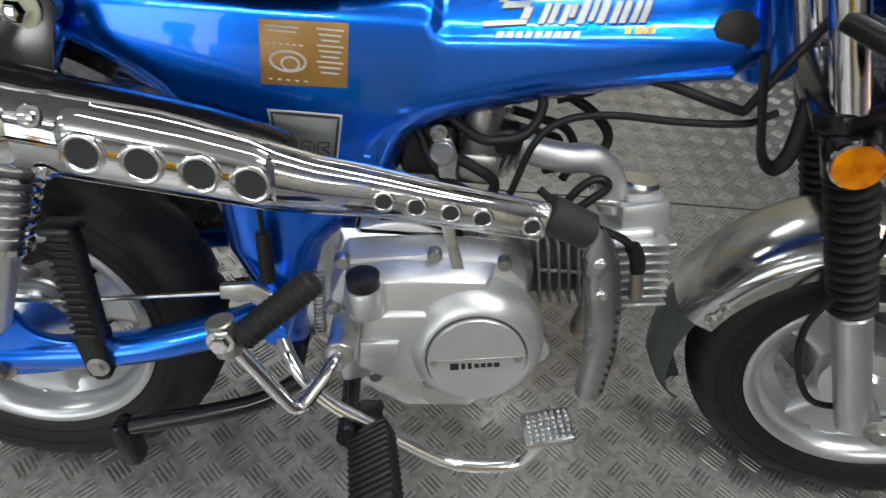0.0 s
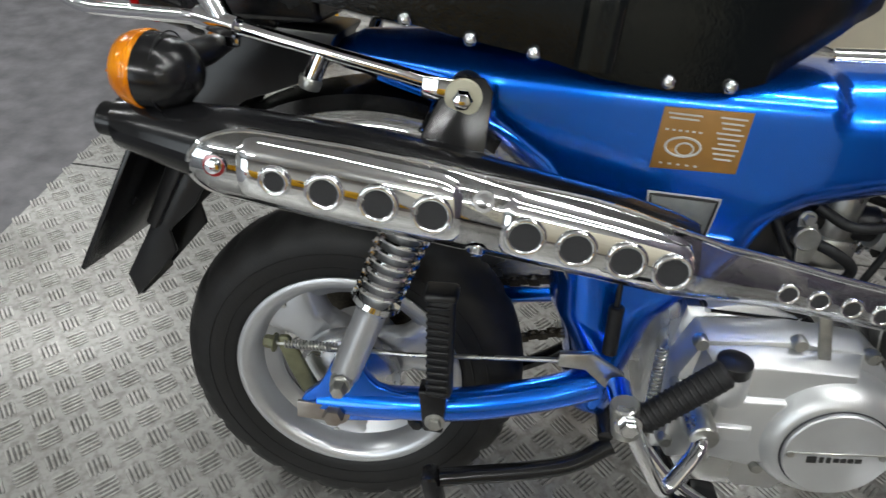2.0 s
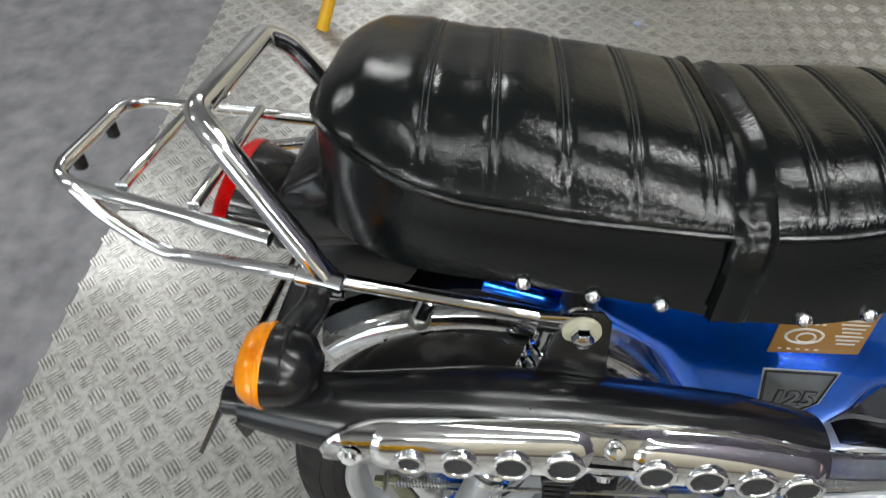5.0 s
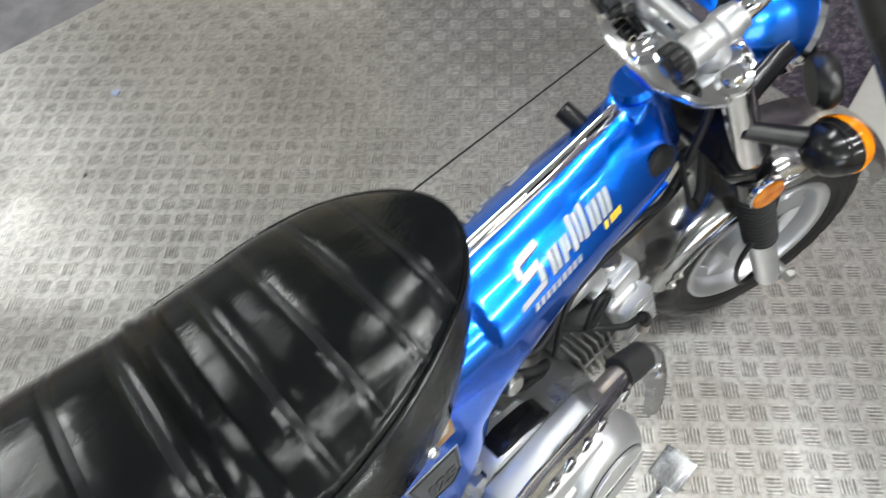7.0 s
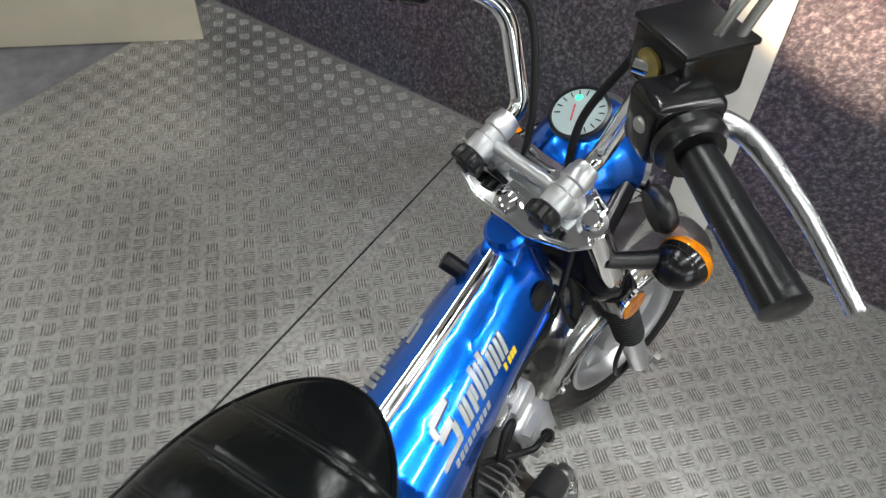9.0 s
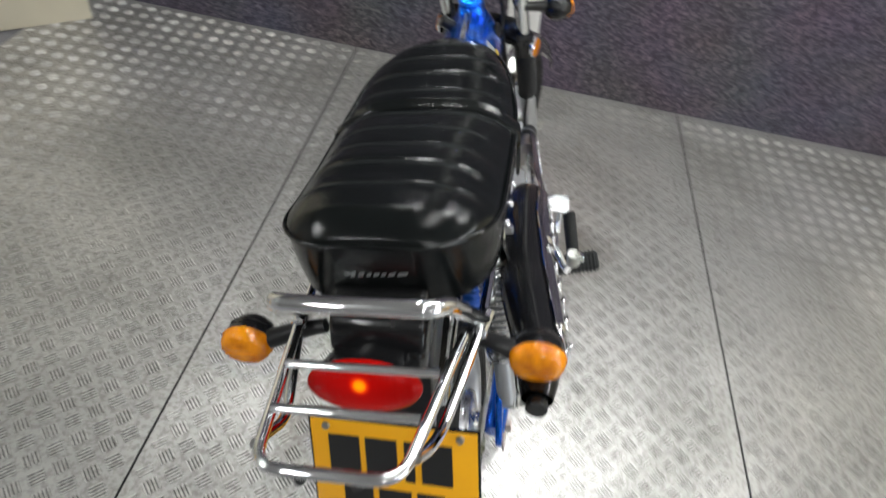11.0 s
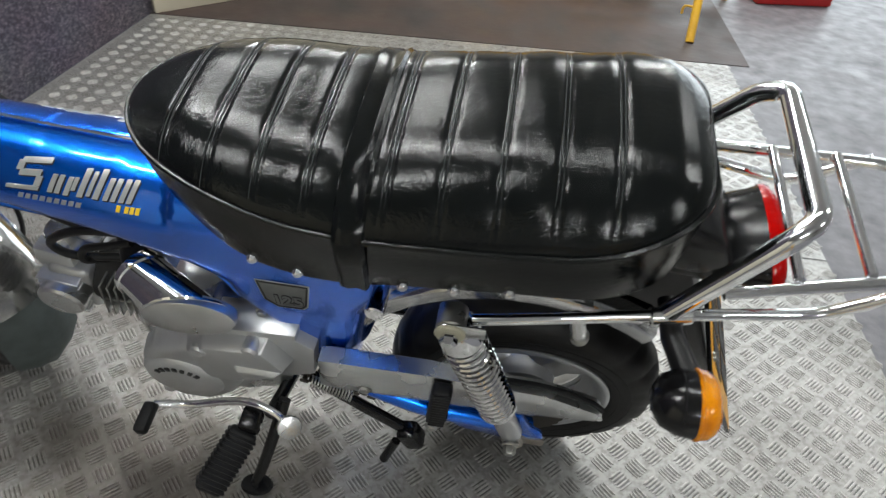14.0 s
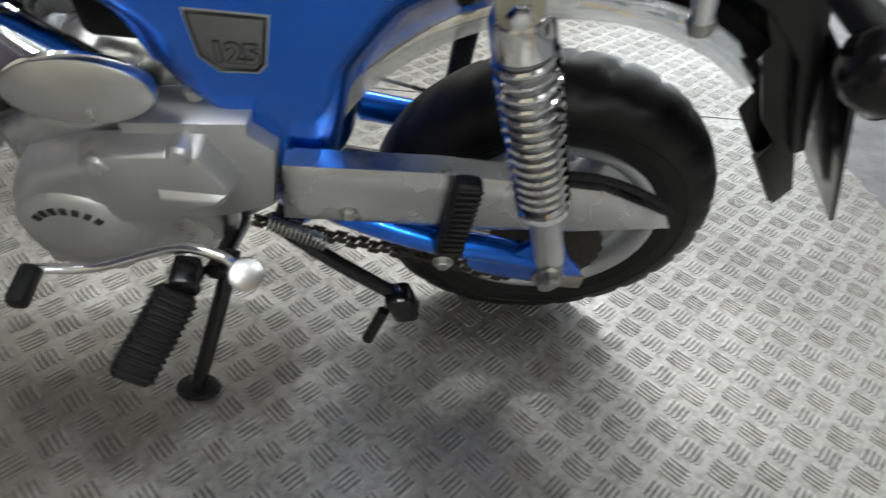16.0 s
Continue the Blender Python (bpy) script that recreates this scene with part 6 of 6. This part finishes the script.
for s in (1, -1):
    c = STEM + FORWARD * 0.040 - DOWN * 0.004 + V(0, s * 0.062, 0)
    cl = F("bar_clamp", cyl(c, c - DOWN * 0.032, 0.0185, 0.0155, 24, 0.004), CASE, "cast aluminium handlebar clamp")
    F("clamp_barrel", lathe([(0.014, 0), (0.0165, 0.001), (0.0175, 0.004), (0.0175, 0.022), (0.0158, 0.024), (0.0158, 0.036), (0.0182, 0.038), (0.0182, 0.052), (0.0165, 0.055), (0.0155, 0.062), (0.012, 0.063)], 28, along(c - DOWN * 0.033 - FORWARD * 0.026, c - DOWN * 0.033)), CASE, parent=cl)
    k0 = c - DOWN * 0.033 - FORWARD * 0.027
    F("clamp_knob", lathe([(0.017, 0), (0.0215, 0.003), (0.0215, 0.016), (0.0195, 0.018), (0.011, 0.019), (0.009, 0.023), (0, 0.023)], 40, along(k0, k0 - FORWARD), wave=lambda i, k: -0.0038 if k % 5 in (0, 1) and i in (1, 2, 3) else 0), PLASTIC, "black lobed clamp knob", parent=cl)
    hold = c - DOWN * 0.033
    c = STEM + FORWARD * 0.026 - DOWN * 0.012 + V(0, s * 0.054, 0)
    bar = rounded([hold + FORWARD * 0.02, hold + FORWARD * 0.056, c + V(0.06, s * 0.045, 0.165), c + V(0.005, s * 0.085, 0.198), c + V(-0.092, s * 0.26, 0.179)], 0.055, 8)
    hb = F("handlebar_half", tube(bar, 0.0108, 16), CHROME, "chrome high-rise handlebar half")
    g0, g1 = c + V(-0.033, s * 0.155, 0.191), c + V(-0.096, s * 0.267, 0.178)
    F("grip", lathe([(0.010, 0.0)] + [(0.0152 + 0.0018 * k / 60 + 0.0004 * (k % 2), 0.001 + k * 0.00205) for k in range(62)] + [(0.0172, 0.129), (0.0172, 0.1335), (0.013, 0.1355), (0.006, 0.1355)], 30, along(g0, g1)), GRIP, "finely ribbed black rubber handlebar grip", parent=hb)
    F("switch_block", box(*(c + V(-0.008, s * 0.113, 0.192)), 0.062 if s < 0 else 0.044, 0.050 if s < 0 else 0.038, 0.056 if s < 0 else 0.042, 0.009, 3, rz=s * 28), BLACK, "black handlebar switch block", parent=hb)
    F("control_collar", lathe([(0.022, 0), (0.0285, 0.004), (0.0285, 0.012), (0.024, 0.017), (0.0235, 0.022)], 30, along(c + V(-0.022, s * 0.134, 0.193), c + V(-0.035, s * 0.156, 0.191))), PLASTIC, parent=hb)
    F("lever", tube(smooth_path([c + V(0.024, s * 0.118, 0.184), c + V(0.034, s * 0.16, 0.176), c + V(0.004, s * 0.23, 0.163), c + V(-0.045, s * 0.30, 0.154)]), 0.006, 12, radius=lambda t: 0.0105 - 0.004 * t, flat=0.55), ALU, "polished metal lever", parent=hb)
    F("switch_seam", tube([c + V(-0.008 + 0.032 * math.cos(a), s * 0.113, 0.192 + 0.029 * math.sin(a)) for a in np.linspace(0, 2 * math.pi, 17)[:-1]], 0.0012, 6, True), DARK, parent=hb)
    F("switch_button", cyl(c + V(-0.042, s * 0.104, 0.196), c + V(-0.034, s * 0.106, 0.196), 0.007, n=16), STEEL, parent=hb)
    F("lever_clamp", box(*(c + V(0.018, s * 0.10, 0.198)), 0.035, 0.03, 0.03, 0.006), PLASTIC, parent=hb)
    if s < 0:
        rm = Matrix.Translation(c + V(0.042, s * 0.084, 0.212)) @ pose(0, 0, 0, 0, 0, -20)
        res = F("brake_reservoir", move(prism([(-0.036, -0.018), (-0.028, -0.028), (0.028, -0.028), (0.036, -0.018), (0.036, 0.024), (-0.036, 0.024)], -0.032, 0.032, 0.004), rm @ pose(0, 0, 0, 0, 0, 90)), BLACK, "black brake fluid reservoir", parent=hb)
        F("reservoir_lid", move(box(0, 0, 0.0265, 0.068, 0.076, 0.006, 0.002), rm), PLASTIC, parent=hb)
        wn = rm @ Vector((-0.0325, 0.004, 0.0))
        F("reservoir_window", move(lathe([(0.0, 0.0), (0.0125, 0.0), (0.0125, 0.003), (0.0105, 0.0035), (0.0, 0.0015)], 24), along(wn, wn + (rm.to_3x3() @ Vector((-1, 0, 0)))) @ Matrix.Diagonal((1.25, 0.95, 1, 1))), GOLD_RING, "brass-ringed sight glass", parent=hb)
        F("perch_bar", tube([c + V(0.012, s * 0.055, 0.205), c + V(0.026, s * 0.098, 0.203)], 0.0075, 12), CHROME, parent=hb)
        for k in (0.0, 0.012):
            F("mirror_stem", tube(rounded([c + V(0.030 + k, s * (0.098 + k), 0.205), c + V(0.05 + k, s * (0.11 + k), 0.27), c + V(0.09 + k, s * 0.14, 0.33)], 0.02), 0.0045, 10), STEEL, "metal mirror stem", parent=hb)
sp = V(0.856, 0.002, 0.793)
ax = V(-0.42, 0, 0.91).normalized()
sd = F("speedometer", lathe([(0.026, -0.045), (0.034, -0.03), (0.0355, -0.004), (0.037, 0.0), (0.037, 0.008), (0.0335, 0.010), (0.033, 0.006)], 36, along(sp, sp + ax), True), PLASTIC, "round speedometer in a black rim")
F("dial", disc(sp + ax * 0.006, ax, 0.0328, 0.0012, 32), GLASS, "pale lit dial face", parent=sd)
F("dial_needle", box(*(sp + ax * 0.0085 + V(-0.006, 0.004, 0)), 0.022, 0.002, 0.0008, 0, ry=-25, rz=30), REDPAINT, parent=sd)
F("dial_marks", join(*[move(box(0.0265 * math.cos(a), 0.0265 * math.sin(a), 0, 0.007, 0.0016, 0.0006, 0, rz=math.degrees(a)), along(sp + ax * 0.0078, sp + ax)) for a in np.linspace(-0.6, 3.7, 13)]), INK, parent=sd)
NEUTRAL = material("green_pilot_lamp", (0.05, 0.7, 0.3), 0.3)
NEUTRAL.node_tree.nodes["Principled BSDF"].inputs["Emission Color"].default_value = (0.05, 0.9, 0.35, 1)
NEUTRAL.node_tree.nodes["Principled BSDF"].inputs["Emission Strength"].default_value = 1.2
F("pilot_lamp", disc(sp + ax * 0.0075 + V(0.014, 0.014, 0.006), ax, 0.0045, 0.001, 14), NEUTRAL, parent=sd)
hl = V(0.872, 0, 0.722)
hx = V(0.97, 0, -0.24).normalized()
hb = F("headlamp", lathe([(0.0, -0.072), (0.028, -0.069), (0.053, -0.053), (0.067, -0.025), (0.072, 0.0), (0.072, 0.035)], 44, along(hl, hl + hx)), BLUE, "metallic blue headlamp shell, lit")
F("headlamp_rim", lathe([(0.072, 0.030), (0.077, 0.034), (0.077, 0.046), (0.069, 0.050)], 44, along(hl, hl + hx), False), CHROME, parent=hb)
LIT = material("headlamp_glass", (0.9, 0.85, 0.75), 0.2)
LIT.node_tree.nodes["Principled BSDF"].inputs["Emission Color"].default_value = (1, 0.78, 0.5, 1)
LIT.node_tree.nodes["Principled BSDF"].inputs["Emission Strength"].default_value = 6.0
F("headlamp_glass", lathe([(0.070, 0.046), (0.05, 0.056), (0, 0.06)], 40, along(hl, hl + hx)), LIT, "lit headlamp glass", parent=hb)
beam = bpy.data.lights.new("headlamp_beam", "SPOT")
beam.energy, beam.color, beam.spot_size, beam.spot_blend, beam.shadow_soft_size = 120, (1.0, 0.72, 0.45), radians(40), 1.0, 0.02
bo = new("headlamp_beam", beam)
bo.matrix_world = look(pose(0, 0, 0, LEAN, 0, 0) @ TURN @ (hl + hx * 0.1), (1.625, -0.24, 0.60))
bo.matrix_world = bo.matrix_world @ Matrix.Diagonal((1.5, 0.6, 1, 1))
for s in (1, -1):
    c = V(0.888, s * 0.162, 0.648)
    indicator(c, [c + V(-0.01, -s * 0.015, 0), c + V(-0.045, -s * 0.03, 0.01), c + V(-0.085, -s * 0.055, 0.02)], (1, 0, -0.05), F, "front indicator in black with an amber lens")
    F("headlamp_ear", tube([FT[0 if s > 0 else 1] + DOWN * 0.04, hl + V(0, s * 0.071, 0)], 0.013, 12, flat=0.5), BLACK, "black headlamp bracket")
# front mudguard: a chrome arched shell with a rubber flap
band, rows = bmesh.new(), []
for k in range(31):
    a = radians(20 + 146 * k / 30)
    row = []
    for y, d in ((-0.070, -0.044), (-0.070, -0.022), (-0.065, -0.011), (-0.054, -0.002), (-0.038, 0.004), (-0.02, 0.0075), (0, 0.0085), (0.02, 0.0075), (0.038, 0.004), (0.054, -0.002), (0.065, -0.011), (0.070, -0.022), (0.070, -0.044)):
        r = 0.243 + 0.016 * max(0.0, (k - 14) / 16) + d
        row.append(band.verts.new((AXLE_F.x + r * math.cos(a), y, AXLE_F.z - 0.002 + r * math.sin(a))))
    rows.append(row)
for a, b in zip(rows, rows[1:]):
    for k in range(len(a) - 1):
        band.faces.new((a[k], a[k + 1], b[k + 1], b[k]))
bmesh.ops.solidify(band, geom=band.faces[:], thickness=0.0015)
mg = F("front_mudguard", band, FENDER, "chrome front mudguard")
fl = bmesh.new()
rows = []
for k in range(10):
    a = radians(161 + 48 * k / 9)
    r = float(np.interp(k, (0, 3, 6, 9), (0.258, 0.270, 0.272, 0.256)))
    w = 0.066 if k < 5 else 0.066 * math.sqrt(max(0.06, 1 - ((k - 4.6) / 4.7) ** 2))
    rows.append([fl.verts.new((AXLE_F.x + (r - 0.03 * (abs(y) ** 2)) * math.cos(a), y * w, AXLE_F.z - 0.002 + r * math.sin(a))) for y in (-1, -0.6, 0, 0.6, 1)])
for a, b in zip(rows, rows[1:]):
    for k in range(4):
        fl.faces.new((a[k], a[k + 1], b[k + 1], b[k]))
bmesh.ops.solidify(fl, geom=fl.faces[:], thickness=0.004)
F("mudguard_flap", fl, FLAP, "grey rubber flap on the mudguard", parent=mg)
for s in (1, -1):
    F("mudguard_stay", tube([(AXLE_F.x + 0.226 * math.cos(radians(a)), s * 0.0705, AXLE_F.z - 0.002 + 0.226 * math.sin(radians(a))) for a in range(163, 96, -6)], 0.006, 10, flat=0.5), CHROME, "chrome stay along the mudguard", parent=mg)
    for a in (155, 161):
        F("mudguard_bolt", bolt((AXLE_F.x + 0.226 * math.cos(radians(a)), s * 0.072, AXLE_F.z - 0.002 + 0.226 * math.sin(radians(a))), (0, s, 0), 0.006, 0.006), STEEL, parent=mg)
    F("front_axle_nut", bolt(AXLE_F + V(0, s * 0.115, 0), (0, s, 0), 0.012, 0.012), STEEL)
F("front_axle", cyl(AXLE_F + V(0, -0.115, 0), AXLE_F + V(0, 0.115, 0), 0.008), STEEL)
F("brake_disc", lathe([(0.055, -0.002), (0.092, -0.002), (0.092, 0.002), (0.055, 0.002)], 48, Matrix.Translation(AXLE_F + V(0, 0.058, 0)) @ pose(0, 0, 0, 90, 0, 0)), STEEL, "steel front brake disc")
F("brake_caliper", box(AXLE_F.x - 0.085, 0.068, AXLE_F.z + 0.03, 0.05, 0.04, 0.075, 0.008), CALIPER, "dull bronze brake caliper")
F("speedo_cable", tube(smooth_path([AXLE_F + V(0, -0.075, 0), AXLE_F + V(-0.08, -0.10, 0.01), AXLE_F + V(-0.13, -0.11, 0.12), AXLE_F + V(-0.10, -0.10, 0.25), AXLE_F + V(-0.16, -0.07, 0.40), sp - ax * 0.05]), 0.0042, 8), RUBBER, "black speedometer cable")
for k, pts in enumerate(([(0.76, 0.03, 0.76), (0.80, 0.06, 0.70), (0.78, 0.05, 0.62), (0.74, 0.04, 0.58)],
                         [(0.80, -0.03, 0.74), (0.79, -0.06, 0.66), (0.76, -0.06, 0.60), (0.74, -0.05, 0.55)],
                         [(0.735, -0.062, 0.61), (0.752, -0.064, 0.55), (0.766, -0.064, 0.510), (0.784, -0.062, 0.497), (0.797, -0.06, 0.515), (0.80, -0.055, 0.57)])):
    B("cable", tube(smooth_path(pts), 0.0048 if k < 2 else 0.0085, 10, flat=1.0 if k < 2 else 0.45), RUBBER, "black control cable")
B("ignition_grommet", lathe([(0.024, 0), (0.024, 0.006), (0.018, 0.01), (0.0, 0.010)], 24, along((0.702, -0.054, 0.622), (0.702, -1, 0.65))), RUBBER, "round black rubber grommet")
B("ignition_lock", cyl((0.678, 0.03, 0.650), (0.672, 0.058, 0.672), 0.012, n=20), PLASTIC, "black ignition lock")
for a in np.linspace(0, 1, 2):
    F("bar_cable", tube(smooth_path([V(0.80, 0.11 - 0.2 * a, 0.94), V(0.84, 0.08 - 0.14 * a, 0.90), V(0.815, 0.04 - 0.07 * a, 0.82), V(0.79, 0.03 - 0.07 * a, 0.72)]), 0.0048, 10), RUBBER, "black cable from the handlebar")

# ---- workshop things beside the plates ----


def stand_of(name, feet, top, label):
    root = thing(name, label, "stand", m=pose(*top))
    for f in feet:
        o = V(*f) - V(*top)
        leg = part("leg", join(tube([(0, 0, 0), o * 0.72], 0.023, 12), tube([o * 0.7, o], 0.0185, 12)), YELLOWPAINT, root)
        k = o * 0.69
        part("collar", cyl(k - o.normalized() * 0.02, k + o.normalized() * 0.02, 0.028, n=16), DARK, leg, "dark steel collar")
        part("pin", tube(smooth_path([o * 0.83, o * 0.83 + V(0.05, -0.01, 0.0), o * 0.83 + V(0.055, -0.012, -0.035)], 4), 0.005, 8), YELLOWPAINT, leg, "bent locking pin")
    part("brace", join(*[tube([(V(*a) - V(*top)) * 0.69, (V(*b) - V(*top)) * 0.69], 0.014, 10) for a, b in zip(feet, feet[1:])]), YELLOWPAINT, root)
    part("head", box(0, 0, 0.0, 0.12, 0.12, 0.09, 0.01), YELLOWPAINT, root)
    return root


stand_of("trestle_stand", ((-0.43, -2.78, 0), (-0.71, -2.16, 0.0), (-1.01, -2.88, 0)), (-0.75, -2.65, 0.75), "yellow painted steel trestle stand with splayed legs")
stand_of("trestle_stand", ((-0.95, 1.78, -0.004), (-0.505, 1.335, 0.0), (0.08, 2.08, -0.004)), (-0.235, 1.70, 0.75), "yellow painted steel trestle stand on the tread plate")
mc = thing("yellow_machine", "large yellow steel machine base on the maroon floor strip", "machine", m=pose(-0.1, -3.35, -0.001))
part("base_panel", box(0, 0, 0.36, 1.3, 0.5, 0.68, 0.02), YELLOWPAINT, mc)
part("window", box(0.08, 0.252, 0.5, 0.28, 0.012, 0.16, 0.01), DARK, mc)
part("front_panel", box(-0.28, 0.26, 0.33, 0.4, 0.03, 0.56, 0.015), YELLOWPAINT, mc)
for x in (-0.5, 0, 0.5):
    part("foot", cyl((x, 0.22, 0.0), (x, 0.22, 0.05), 0.04), DARK, mc)
thing("tool_case", "red metal tool case on the concrete floor", "tool case", box(0, 0, 0.11, 0.42, 0.22, 0.22, 0.015), REDPAINT, m=pose(-1.35, -3.0, -0.004, 0, 0, 12))

# litter on the floor
def scrap(x, y, z, size, seed, mat, label):
    rnd = random.Random(seed)
    bm = bmesh.new()
    pts = [(size * rnd.uniform(0.55, 1.0) * math.cos(a), size * rnd.uniform(0.4, 0.8) * math.sin(a)) for a in np.linspace(0, 2 * math.pi, 9)[:-1]]
    low = [bm.verts.new((px, py, 0)) for px, py in pts]
    top = [bm.verts.new((px * 0.93, py * 0.93, 0.0012 + rnd.uniform(0, 0.002))) for px, py in pts]
    mid = bm.verts.new((0, 0, 0.002))
    bm.faces.new(low)
    for i in range(8):
        j = (i + 1) % 8
        bm.faces.new((low[i], low[j], top[j], top[i]))
        bm.faces.new((top[i], top[j], mid))
    thing("paper_scrap", label, "litter", bm, mat, group="litter on the floor", m=pose(x, y, z, 0, 0, seed * 50))


PAPER = material("grubby_paper", (0.62, 0.6, 0.56), 0.7, grain=0.3, scale=60)
PALEBLUE = material("pale_blue_scrap", (0.35, 0.42, 0.6), 0.5, grain=0.3, scale=60)
for k, (x, y, size) in enumerate(((0.665, -1.547, 0.014), (0.645, -2.39, 0.02), (0.25, -2.50, 0.022), (-0.095, -2.85, 0.022))):
    scrap(x, y, 0.002 if y > -1.7 else -0.0005, size, k + 1, PAPER, "small torn scrap of grubby white paper on the floor")
scrap(0.40, 1.40, 0.002, 0.020, 7, PALEBLUE, "small pale blue scrap lying on the tread plate")
scrap(0.218, 1.207, 0.002, 0.007, 8, DARK, "small dark crumb lying on the tread plate")
